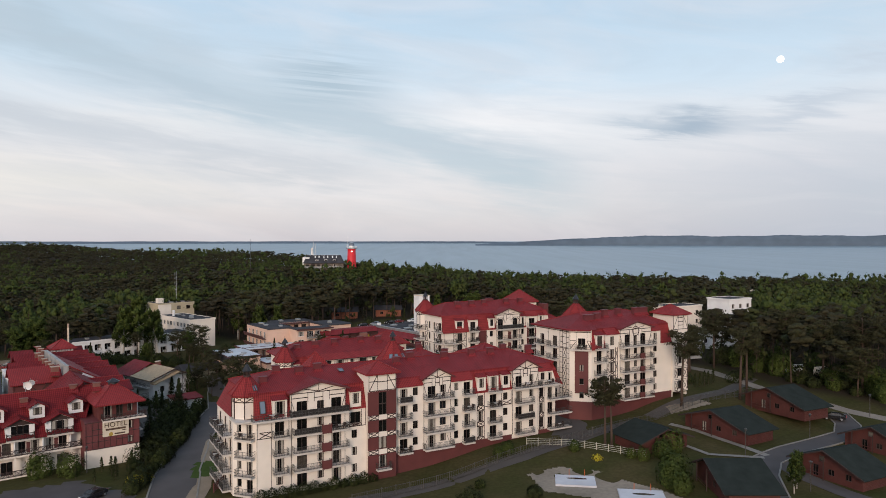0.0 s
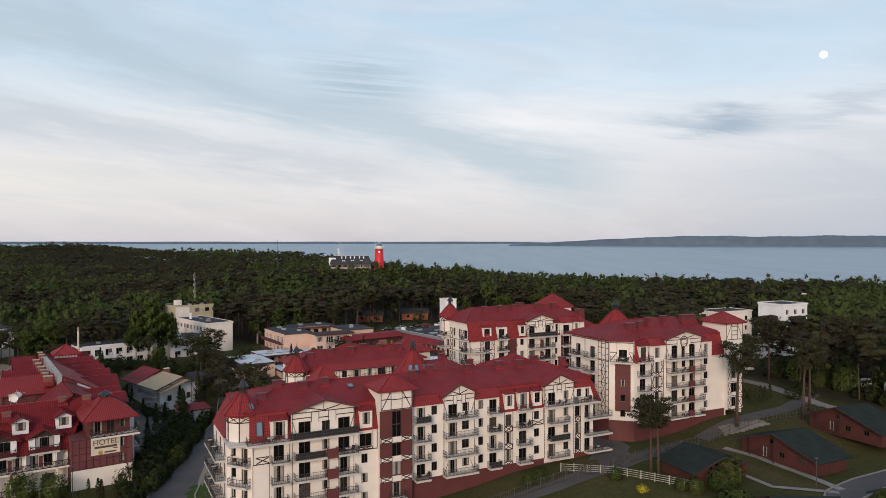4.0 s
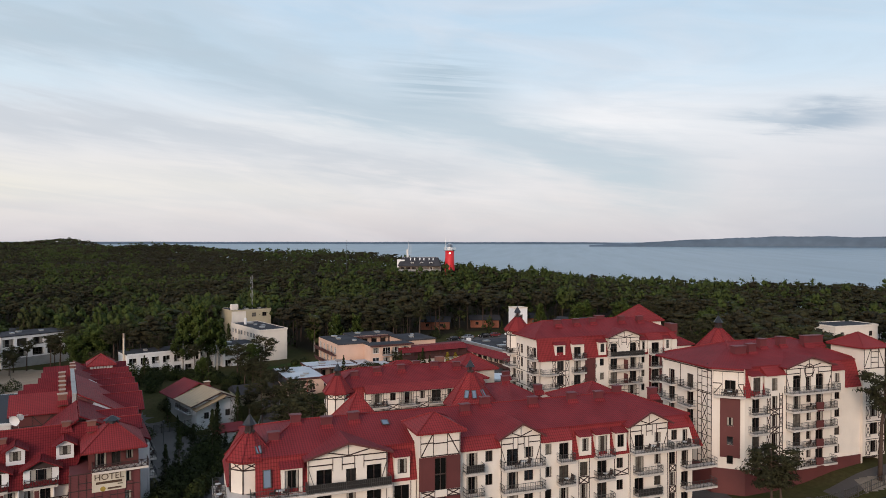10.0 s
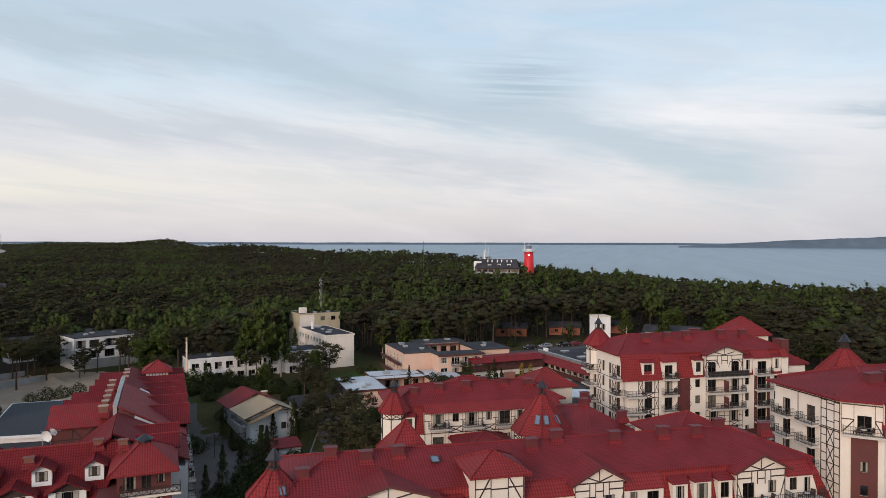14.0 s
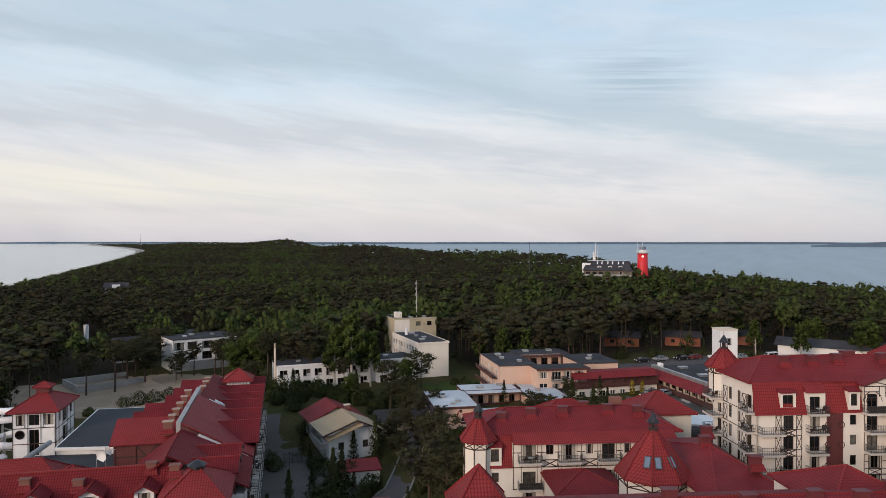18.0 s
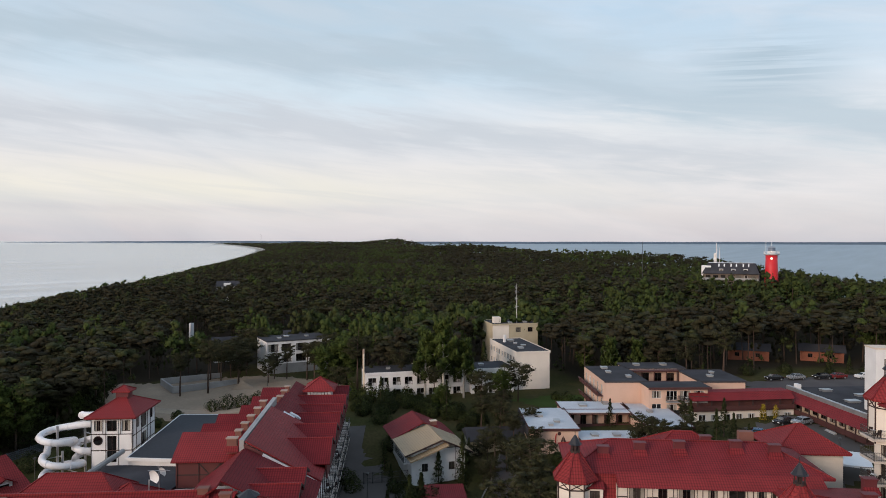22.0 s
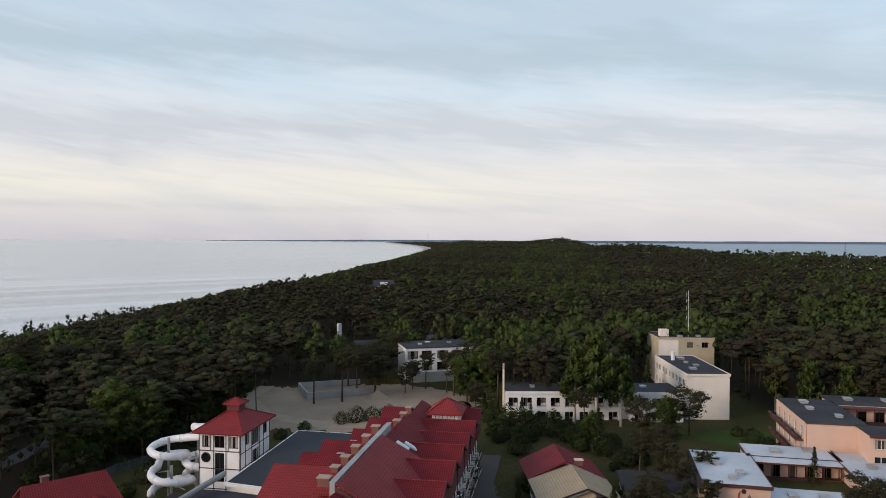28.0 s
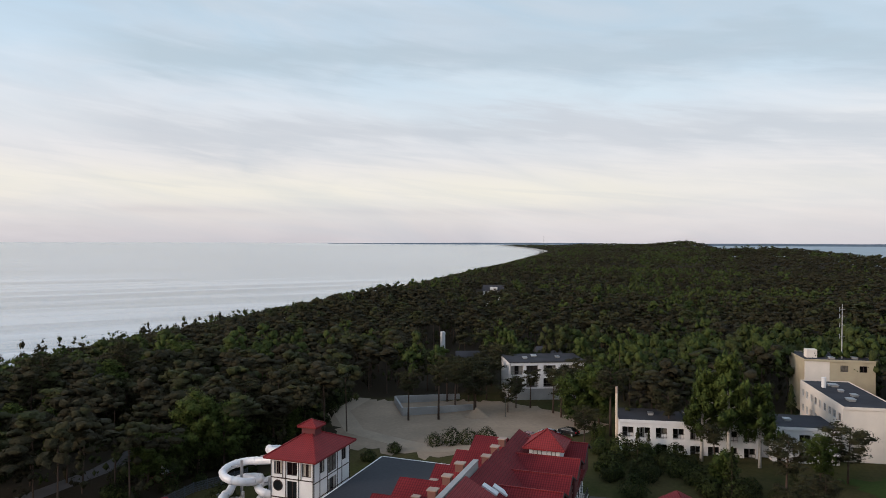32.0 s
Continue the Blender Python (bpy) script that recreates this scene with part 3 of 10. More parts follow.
tagged(new("ground", GROUND), "uneven grassy and sandy ground of the wooded spit", "ground", kind="structure")

# the sea: rings about the place; past two kilometres the sheet climbs gently to meet the sky at the horizon
RR, AA = np.meshgrid(span((20, 400, 60), (400, 2000, 200), (2000, 4901, 145)), np.linspace(0, 2 * math.pi, 97), indexing="ij")
SEA_Z = -10.0 + 48.6 * np.clip((RR - 1400) / 3480, 0, 1) ** 2
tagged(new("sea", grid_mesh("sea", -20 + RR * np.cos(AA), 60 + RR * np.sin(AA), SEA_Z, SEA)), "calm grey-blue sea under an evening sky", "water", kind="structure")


def climb_at(x, y):
    return 48.6 * min(1.0, max(0.0, (math.hypot(x + 20, y - 60) - 1400) / 3480)) ** 2


def shore(name, az0, az1, dist, high, rough, rise, seed, label):
    """A far wooded coast as a ridge with an uneven top, from one bearing to another (degrees from +y towards +x); it rises to its full height over the first part."""
    g, n = G(), 260
    rng = random.Random(seed)
    prev = None
    for i in range(n + 1):
        f = i / n
        a = radians(az0 + (az1 - az0) * f)
        swell = high * (1 + rough * (0.6 * math.sin(f * 31 + seed) + 0.4 * math.sin(f * 83 + seed * 2) + rng.uniform(-0.3, 0.3)))
        h = swell * min(1, 0.12 + f / rise, (1 - f) * 12)
        pts = []
        for k, q in enumerate((0, 0, 0.35, 0.7, 1.0)):
            d = dist + q * 60
            x, y = -20 + d * math.sin(a), 60 + d * math.cos(a)
            pts.append((x, y, -10 + climb_at(x, y) + (-4 if k == 0 else h * (1 - (1 - q) ** 1.6))))
        if prev:
            for k in range(4):
                g.face(prev[k], cur_k(pts, k), cur_k(pts, k + 1), prev[k + 1])
        prev = pts
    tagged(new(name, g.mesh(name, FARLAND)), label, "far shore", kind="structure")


def cur_k(pts, k):
    return pts[k]


shore("backdrop_hills", 3.0, 46, 3900, 52, 0.07, 0.32, 3, "low wooded hills across the bay, coloured blue-green for haze")
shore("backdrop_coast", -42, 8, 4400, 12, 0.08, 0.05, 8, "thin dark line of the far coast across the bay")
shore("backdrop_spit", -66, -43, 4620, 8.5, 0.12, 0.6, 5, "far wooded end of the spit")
GB = G()
for i in range(75):
    s0, s1 = -300 + i * 62, -300 + (i + 1) * 62
    tb = -140 + float(bend(s0))
    lift = climb_at((tb - s0) * 0.70711, (tb + s0) * 0.70711)
    q = []
    for s_, t_ in ((s0, -162), (s1, -162), (s1, -120), (s0, -120)):
        t_ += float(bend(s_))
        q.append(((t_ - s_) * 0.70711, (t_ + s_) * 0.70711, lift + (-10.4 if t_ - float(bend(s_)) < -150 else -6.0)))
    GB.face(*q)
tagged(new("beach", GB.mesh("beach", mat("pale_beach_sand", (0.62, 0.56, 0.50), 0.95, scale=0.5, var=0.15, bump=0.2))), "narrow pale sandy beach below the woods", "beach", kind="structure")

moon = solo("moon", G(), glow_mat("moon_glow", (1.0, 0.97, 0.90), 1.0), "small round full moon, pale white in the evening sky", "moon")
bmm = bmesh.new()
bmesh.ops.create_icosphere(bmm, subdivisions=3, radius=21)
bmm.to_mesh(moon.data)
bmm.free()
moon.data.materials.append(bpy.data.materials["moon_glow"])
moon.location = Vector((5534, 11456, 2984)).normalized() * 4600 + Vector((0, 0, 38.5))


# ---- foliage ----
PHI = (1 + 5 ** 0.5) / 2
ICO_V = np.array([(x * a, y * b, 0) for x, y in ((1, PHI),) for a in (-1, 1) for b in (-1, 1)] + [(0, x * a, y * b) for x, y in ((1, PHI),) for a in (-1, 1) for b in (-1, 1)]
                 + [(y * b, 0, x * a) for x, y in ((1, PHI),) for a in (-1, 1) for b in (-1, 1)]) / math.hypot(1, PHI)
ICO_F = np.array([f for f in itertools.combinations(range(12), 3) if all(np.linalg.norm(ICO_V[i] - ICO_V[j]) < 1.06 for i, j in itertools.combinations(f, 2))])
OCT_V = np.array([(1, 0, 0), (-1, 0, 0), (0, 1, 0), (0, -1, 0), (0, 0, 1), (0, 0, -1)], float)
OCT_F = np.array([(a, b, c) for a in (0, 1) for b in (2, 3) for c in (4, 5)])


def clumps(rng, centres, radii, tones, up=0.45, fine=True):
    """Dense masses of foliage under the outer leaves: small uneven lumps, as loose triangles with rounded normals."""
    V0, F0 = (ICO_V, ICO_F) if fine else (OCT_V, OCT_F)
    n = len(centres)
    P = centres[:, None, :] + V0[None] * radii[:, None, :] * rng.uniform(0.5, 1.4, (n, len(V0), 1))
    D = V0[None] / radii[:, None, :] * radii.mean(axis=1)[:, None, None] + np.array([0, 0, up])
    D = D + 0.42 * rng.normal(size=D.shape)
    D = D / np.linalg.norm(D, axis=2, keepdims=True)
    V, N = P[:, F0].reshape(-1, 3, 3), D[:, F0].reshape(-1, 3, 3)
    back = np.sum(np.cross(V[:, 1] - V[:, 0], V[:, 2] - V[:, 0]) * N.mean(axis=1), axis=1) < 0
    V[back], N[back] = V[back][:, [0, 2, 1]], N[back][:, [0, 2, 1]]
    return V, N, np.repeat(tones, len(F0))


def leaf_mesh(name, centres, sizes, tones, material, rng, flat=0.0, out=None, solid=None):
    """Leaf clumps: one ragged triangle a centre; out: the way each one faces; solid: the masses under them."""
    n = len(centres)
    d = rng.normal(size=(n, 3, 3))
    d[:, :, 2] *= (1 - flat)
    if out is not None:
        q = out / (np.linalg.norm(out, axis=1, keepdims=True) + 1e-9)
        along = np.sum(d * q[:, None, :], axis=2, keepdims=True)
        d = d - along * q[:, None, :] * 0.72
    d /= np.linalg.norm(d, axis=2, keepdims=True) + 1e-9
    V = (centres[:, None, :] + d * sizes[:, None, None] * rng.uniform(0.6, 1.15, size=(n, 3, 1)))
    if out is not None:        # every leaf turns its face outwards
        away = np.sum(np.cross(V[:, 1] - V[:, 0], V[:, 2] - V[:, 0]) * q, axis=1) < 0
        V[away] = V[away][:, [0, 2, 1]]
        tilt = q[:, None, :] + 0.16 * rng.normal(size=(n, 3, 3))
        tilt /= np.linalg.norm(tilt, axis=2, keepdims=True)
        if solid is not None:
            V, tilt, tones = np.concatenate([V, solid[0]]), np.concatenate([tilt, solid[1]]), np.concatenate([tones, solid[2]])
            n = len(V)
    V = V.reshape(-1, 3)
    me = bpy.data.meshes.new(name)
    me.vertices.add(3 * n)
    me.vertices.foreach_set("co", V.astype(np.float32).ravel())
    me.loops.add(3 * n)
    me.loops.foreach_set("vertex_index", np.arange(3 * n, dtype=np.int32))
    me.polygons.add(n)
    me.polygons.foreach_set("loop_start", np.arange(0, 3 * n, 3, dtype=np.int32))
    at = me.attributes.new("tone", "FLOAT", "POINT")
    at.data.foreach_set("value", np.repeat(tones, 3).astype(np.float32))
    if out is not None:
        me.polygons.foreach_set("use_smooth", np.ones(n, bool))
        me.attributes.new("custom_normal", "FLOAT_VECTOR", "POINT").data.foreach_set("vector", tilt.astype(np.float32).ravel())
    me.materials.append(material)
    me.update(calc_edges=True)
    return me


def crowns(rng, pos, rad, top, depth, count, broad, lumps=9):
    """Leaf centres for many trees at once: lumps within each crown, leaves round each lump; pines in flat layers, broad crowns domed."""
    n = len(pos)
    a = rng.uniform(0, 2 * math.pi, (n, lumps))
    h = rng.uniform(0, 1, (n, lumps))
    h[:, 0] = 1.0
    dome = np.sqrt(np.clip(1 - (1.5 * h - 0.55) ** 2, 0.05, 1))
    layer = np.where(h > 0.8, 0.62, 1.0)
    r = np.sqrt(rng.uniform(0.02, 1, (n, lumps))) * 0.72
    r[:, 0] *= 0.3
    width = np.where(broad[:, None], dome, layer)
    L = np.stack([r * width * np.cos(a), r * width * np.sin(a), h], -1)
    pick = rng.integers(0, lumps, (n, count))
    c = np.take_along_axis(L, pick[:, :, None], 1)
    g = rng.normal(size=(n, count, 3))
    g /= np.linalg.norm(g, axis=2, keepdims=True)
    g *= (rng.uniform(0.2, 1, (n, count, 1)) ** 0.4) * np.where(broad[:, None, None], np.array([0.40, 0.40, 0.26]), np.array([0.46, 0.46, 0.20]))
    g[:, :, 2] = np.abs(g[:, :, 2]) * rng.choice([1, 1, -0.45], (n, count))
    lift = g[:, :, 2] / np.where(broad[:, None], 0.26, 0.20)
    c = c + g
    out = np.empty_like(c)
    out[:, :, 0] = pos[:, None, 0] + c[:, :, 0] * rad[:, None]
    out[:, :, 1] = pos[:, None, 1] + c[:, :, 1] * rad[:, None]
    out[:, :, 2] = top[:, None] - depth[:, None] * (1 - c[:, :, 2])
    face = np.stack([c[:, :, 0] * 0.8 + g[:, :, 0] * 1.6, c[:, :, 1] * 0.8 + g[:, :, 1] * 1.6, lift * 0.55 + 0.45], -1)
    mid = np.empty((n, lumps, 3))
    mid[:, :, 0] = pos[:, None, 0] + L[:, :, 0] * rad[:, None]
    mid[:, :, 1] = pos[:, None, 1] + L[:, :, 1] * rad[:, None]
    mid[:, :, 2] = top[:, None] - depth[:, None] * (1 - L[:, :, 2])
    size = np.where(broad[:, None, None], np.array([0.34, 0.34, 0.22]), np.array([0.44, 0.44, 0.27])) * np.stack([rad, rad, np.maximum(depth, rad * 0.7)], -1)[:, None, :]
    size = size * rng.uniform(0.42, 0.78, (n, lumps, 1))
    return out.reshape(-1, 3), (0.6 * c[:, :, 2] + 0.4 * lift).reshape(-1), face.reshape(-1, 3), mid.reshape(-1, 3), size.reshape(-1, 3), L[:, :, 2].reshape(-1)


TOWN = [(-138, 30), (-140, 128), (-147, 148), (-150, 172), (-189, 189), (-184, 204), (-174, 212), (-180, 234), (-160, 246), (-138, 242), (-122, 220), (-112, 216),
        (-106, 240), (-116, 262), (-98, 272), (-74, 254), (-60, 250), (-48, 262), (-30, 292), (-5, 305), (30, 318), (50, 265), (58, 215), (76, 190), (82, 168), (96, 150), (104, 130),
        (112, 100), (112, 30)]
GLADES = [(-360, 366, 12), (-351, 357, 11), (-343, 349, 10), (-335, 341, 9), (-327, 333, 8), (-318, 325, 7), (-226, 244, 8), (-216, 237, 8), (-206, 231, 8), (-79, 410, 7), (-68, 411, 7), (-60, 413, 5), (-55, 415, 4), (158, 366, 10), (118, 288, 10), (86, 246, 13), (85, 225, 11), (100, 232, 13), (94, 220, 7), (80, 212, 6), (92, 182, 5), (97, 177, 4), (89, 174, 3), (-234, 249, 6), (-196, 224, 8),
          (-190, 262, 16), (-193, 232, 8), (-185, 226, 8), (-177, 220, 8)]


def inside(px, py, poly):
    res = np.zeros(px.shape, bool)
    j = len(poly) - 1
    for i in range(len(poly)):
        xi, yi = poly[i]
        xj, yj = poly[j]
        cut = ((yi > py) != (yj > py)) & (px < (xj - xi) * (py - yi) / (yj - yi + 1e-12) + xi)
        res ^= cut
        j = i
    return res


def forest():
    rng = np.random.default_rng(4)
    leaves, sizes, tones, faces, masses, trunks = [], [], [], [], [], G()
    for d0, d1, gap, count, leaf, wide in ((0, 260, 6.2, 300, 0.38, 1.12), (260, 430, 6.6, 125, 0.55, 1.15), (430, 800, 7.6, 46, 0.72, 1.25),
                                           (800, 1700, 11.5, 20, 1.2, 1.8), (1700, 4400, 25.0, 12, 2.6, 3.6)):
        s, t = np.meshgrid(np.arange(-400, 4400, gap), np.arange(-140 if d0 < 1700 else -560, 640, gap), indexing="ij")
        s, t = s.ravel(), t.ravel()
        s = s + rng.uniform(-0.42, 0.42, s.shape) * gap
        t = t + rng.uniform(-0.42, 0.42, t.shape) * gap
        x, y = (t - s) * 0.70711, (t + s) * 0.70711
        d = np.hypot(x + 8, y - 60)
        left_end = np.degrees(np.arctan2(-(x + 17), y - 100))
        right_start = np.degrees(np.arctan2(x, y))
        ok = (d >= d0) & (d < d1) & (left_end < 93) & (left_end > -60) & (right_start < 37) & (y > 20)
        off = 20.0 * np.clip((560 - s) / 130, 0, 1)
        ok &= (t > -118 - off + bend(s)) & (t < np.where(s > 280, 455, 455 + (280 - s) * 0.7))
        ok &= ~inside(x, y, TOWN)
        for gx, gy, gr in GLADES:
            ok &= np.hypot(x - gx, y - gy) > gr
        # the lane that runs into the wood beside the pool
        lane = np.abs((x + 165) * 0.64 - (y - 128) * -0.77 * -1.0)
        ok &= ~((lane < 4.0) & (y < 175) & (x < -140))
        x, y, s, t = x[ok], y[ok], s[ok], t[ok]
        n = len(x)
        patch = np.sin(x * 0.021 + 1.3) * np.sin(y * 0.017 + 0.4) + 0.6 * np.sin(x * 0.047 - y * 0.039) + 0.35 * np.sin(x * 0.11 + y * 0.07)
        broad = (patch + rng.normal(0, 0.35, n)) > 0.62
        near_east = (y > 300) & (y < 480) & (x > -140)
        broad |= near_east & (rng.uniform(size=n) < 0.22)
        hgt = np.where(broad, rng.uniform(10.5, 17, n), rng.uniform(10.5, 14.8, n))
        shore_low = np.clip((t + 125 - bend(s) + 20.0 * np.clip((560 - s) / 130, 0, 1)) / 90, 0.36, 1.0) * np.where(s > 3400, 0.6, 1.0)
        hgt = hgt * shore_low
        rad = np.where(broad, rng.uniform(2.9, 4.6, n), rng.uniform(3.0, 4.7, n)) * wide
        gz = ground_z(x, y)
        top = gz + hgt
        depth = np.where(broad, hgt * 0.50, hgt * rng.uniform(0.24, 0.34, n))
        lumps = 16 if d1 <= 260 else 14 if d1 <= 430 else 11 if d1 <= 800 else 8
        c, hh, fc, mid, size, mh = crowns(rng, np.stack([x, y], 1), rad, top, depth, count, broad, lumps)
        tone = np.where(broad, rng.uniform(0.48, 0.92, n), rng.uniform(0.0, 0.46, n))
        # masses and leaves get lighter tones higher up: top light painted into the colour
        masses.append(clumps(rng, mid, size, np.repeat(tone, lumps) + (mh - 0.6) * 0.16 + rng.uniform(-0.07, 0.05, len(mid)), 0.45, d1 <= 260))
        leaves.append(c)
        faces.append(fc)
        sizes.append(np.repeat(np.full(n, leaf), count) * rng.uniform(0.6, 1.3, n * count))
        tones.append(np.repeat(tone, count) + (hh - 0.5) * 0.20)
        if d1 <= 430:
            low = rng.uniform(size=n) < 0.95
            m = int(low.sum())
            off = rng.uniform(-2.4, 2.4, (m, 2))
            uc, uh, uf, um, us, _ = crowns(rng, np.stack([x[low], y[low]], 1) + off, rng.uniform(1.9, 3.3, m), gz[low] + rng.uniform(3.0, 10.0, m), rng.uniform(3.0, 8.5, m), 45, np.ones(m, bool), 5)
            leaves.append(uc)
            faces.append(uf)
            sizes.append(np.full(len(uc), leaf) * rng.uniform(0.6, 1.2, len(uc)))
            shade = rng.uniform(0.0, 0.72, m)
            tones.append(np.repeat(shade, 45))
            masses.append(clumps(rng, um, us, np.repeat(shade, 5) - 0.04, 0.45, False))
            for i in range(n):
                if rng.uniform() < (0.6 if gap < 6.5 else 0.3):
                    lean = rng.uniform(-0.5, 0.5, 2)
                    trunks.tube([(x[i], y[i], gz[i] - 0.3), (x[i] + lean[0], y[i] + lean[1], gz[i] + hgt[i] * 0.85)], [0.17, 0.08], 4, False)
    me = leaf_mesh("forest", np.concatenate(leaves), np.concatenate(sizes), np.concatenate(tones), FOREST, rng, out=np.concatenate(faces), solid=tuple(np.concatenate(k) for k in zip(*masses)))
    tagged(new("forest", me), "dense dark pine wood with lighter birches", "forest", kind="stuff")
    tagged(new("forest_trunks", trunks.mesh("forest_trunks", BARK)), "bare brown pine trunks at the wood's edge", "trunks", kind="stuff")


forest()
# tell the ground where it lies under trees
wood = np.where(inside(GX.ravel(), GY.ravel(), TOWN), 0.0, 1.0)
GROUND.attributes.new("wood", "FLOAT", "POINT").data.foreach_set("value", wood.astype(np.float32))


def branchy(seed, h, spread, bare, kind):
    """Trunk with limbs, and the leaf centres of a crown: a tree of height h at the origin."""
    rng = np.random.default_rng(seed)
    g = G()
    bend = rng.uniform(-0.05, 0.05, 2) * h
    tip = Vector((bend[0], bend[1], h * (0.93 if kind == "pine" else 0.85)))
    mid = Vector((bend[0] * 0.2, bend[1] * 0.2, h * 0.5))
    r = h * 0.017
    g.tube([(0, 0, -0.4), (bend[0] * 0.05, bend[1] * 0.05, h * 0.25), mid, tip], [r * 1.25, r, r * 0.75, r * 0.2], 7)
    pts, siz, nrm, mids, mrad = [], [], [], [], []
    limbs = 17 if kind == "pine" else 24
    for i in range(limbs):
        f = bare + (0.97 - bare) * (i + rng.uniform(0, 0.8)) / limbs
        a = i * 2.4 + rng.uniform(-0.5, 0.5)
        k = (f - bare) / (1 - bare)
        if kind == "pine":
            length = spread * (0.55 + 0.55 * math.sin(min(k * 2.4, 2.3))) * rng.uniform(0.6, 1.1) * (1.0 if k < 0.85 else 0.6)
            rise = 0.10 + 0.30 * k
        elif kind == "birch":
            length = spread * (1.0 - 0.75 * k) * rng.uniform(0.7, 1.1)
            rise = 0.55
        else:
            length = spread * math.sqrt(max(0.12, 1 - (1.7 * k - 0.75) ** 2)) * rng.uniform(0.7, 1.08)
            rise = 0.5
        o = Vector((bend[0] * f * f, bend[1] * f * f, h * f * 0.93))
        e = o + Vector((math.cos(a) * length, math.sin(a) * length, length * rise))
        m = o.lerp(e, 0.5) + Vector((0, 0, length * 0.07))
        g.tube([o, m, e], [r * 0.42 * (1.2 - k), r * 0.25, r * 0.08], 4, False)
        m_count = 7
        for j in range(m_count):
            q = o.lerp(e, 0.35 + 0.65 * (j + rng.uniform(0, 1)) / m_count) + Vector(rng.normal(0, 0.35, 3))
            cnt = 44 if kind == "pine" else 64
            lump = rng.normal(size=(cnt, 3))
            lump /= np.linalg.norm(lump, axis=1, keepdims=True)
            lump *= rng.uniform(0.25, 1, (cnt, 1)) ** 0.5
            if kind == "pine":
                lump *= np.array([1.15, 1.15, 0.36]) * (spread * 0.24)
            elif kind == "birch":
                lump *= np.array([0.75, 0.75, 1.25]) * (spread * 0.24)
                lump[:, 2] -= 0.5
            else:
                lump *= np.array([0.9, 0.9, 0.8]) * (spread * 0.27)
            pts.append(np.array(q) + lump)
            mids.append(np.array(q))
            mrad.append(np.abs(lump).max(axis=0) * rng.uniform(0.4, 0.7))
            nrm.append(lump * np.array([1.0, 1.0, 2.2]) + np.array([0.35 * math.cos(a), 0.35 * math.sin(a), 0.45]))
            siz.append(np.full(cnt, 0.25 if kind == "pine" else 0.27))
    pts, siz, nrm = np.concatenate(pts), np.concatenate(siz), np.concatenate(nrm)
    # tone rises with height, painting light from above into the leaf colour
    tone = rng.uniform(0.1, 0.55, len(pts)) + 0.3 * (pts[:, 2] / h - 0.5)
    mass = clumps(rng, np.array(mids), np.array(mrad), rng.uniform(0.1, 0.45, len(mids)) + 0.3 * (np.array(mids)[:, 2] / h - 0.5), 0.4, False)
    return g, pts, siz * rng.uniform(0.6, 1.3, len(pts)), tone, nrm, mass, rng


def make_tree(name, label, seed, h, spread, bare, kind, foliage, bark):
    ob = thing(name, label, "tree")
    g, pts, siz, tone, nrm, mass, rng = branchy(seed, h, spread, bare, kind)
    part("trunk", g, bark, ob, "", smooth=True)
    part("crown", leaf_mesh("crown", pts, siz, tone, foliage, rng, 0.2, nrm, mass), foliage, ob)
    return ob


def make_spruce(name, label, seed, h, wide, foliage, cone_pow=1.0, leaf=0.2, count=1500):
    """A narrow evergreen: tiers of drooping needles round a stem."""
    rng = np.random.default_rng(seed)
    ob = thing(name, label, "tree")
    part("trunk", G().tube([(0, 0, -0.3), (0, 0, h * 0.95)], [h * 0.018, 0.02], 6), BARK, ob)
    f = rng.uniform(0, 1, count) ** 0.75
    a = rng.uniform(0, 2 * math.pi, count)
    rr = wide * (1 - f) ** cone_pow * (0.72 + 0.28 * np.sin(f * 40)) * rng.uniform(0.55, 1.05, count) + 0.04
    pts = np.stack([rr * np.cos(a), rr * np.sin(a), 0.15 + f * h * 0.98 - rr * 0.15], 1)
    part("crown", leaf_mesh("crown", pts, np.full(count, leaf) * rng.uniform(0.6, 1.3, count), rng.uniform(0.1, 0.6, count), foliage, rng, 0.3, np.stack([np.cos(a), np.sin(a), np.full(count, 0.5)], 1)), foliage, ob)
    return ob


def make_bush(name, label, seed, wide, h, foliage, count=700, leaf=0.2, long=1.0):
    count = int(count * 2.2)
    rng = np.random.default_rng(seed)
    p = rng.normal(size=(count, 3))
    p /= np.linalg.norm(p, axis=1, keepdims=True)
    p *= rng.uniform(0.55, 1.08, (count, 1)) ** 0.4
    lump = 1 + 0.22 * np.sin(p[:, :1] * 5 + seed) * np.cos(p[:, 1:2] * 4)
    p = p * lump * np.array([wide * long, wide, h * 0.62]) + np.array([0, 0, h * 0.42])
    p[:, 2] = np.maximum(p[:, 2], 0.0)
    me = leaf_mesh(name, p, np.full(count, leaf) * rng.uniform(0.6, 1.3, count), rng.uniform(0.1, 0.7, count), foliage, rng, 0.0, p * np.array([1 / wide, 1 / wide, 1.4 / h]) - np.array([0, 0, 0.25]))
    return solo(name, me, foliage, label, "bush")


# ---- parts of buildings ----
CACHE = {}
SPOTS = []
CURTAIN = mat("pale_net_curtain", (0.34, 0.31, 0.27), 0.7, scale=20, var=0.15, bump=0.1)
CLOTH = mat("dark_balcony_cloth", (0.03, 0.026, 0.025), 0.9, scale=20, var=0.15, bump=0.1)


def cached(key, make):
    if key not in CACHE:
        CACHE[key] = make()
    return CACHE[key]


def at(u, v, z=0.0, turn=0.0):
    return pose(u, v, z, 0, 0, turn)


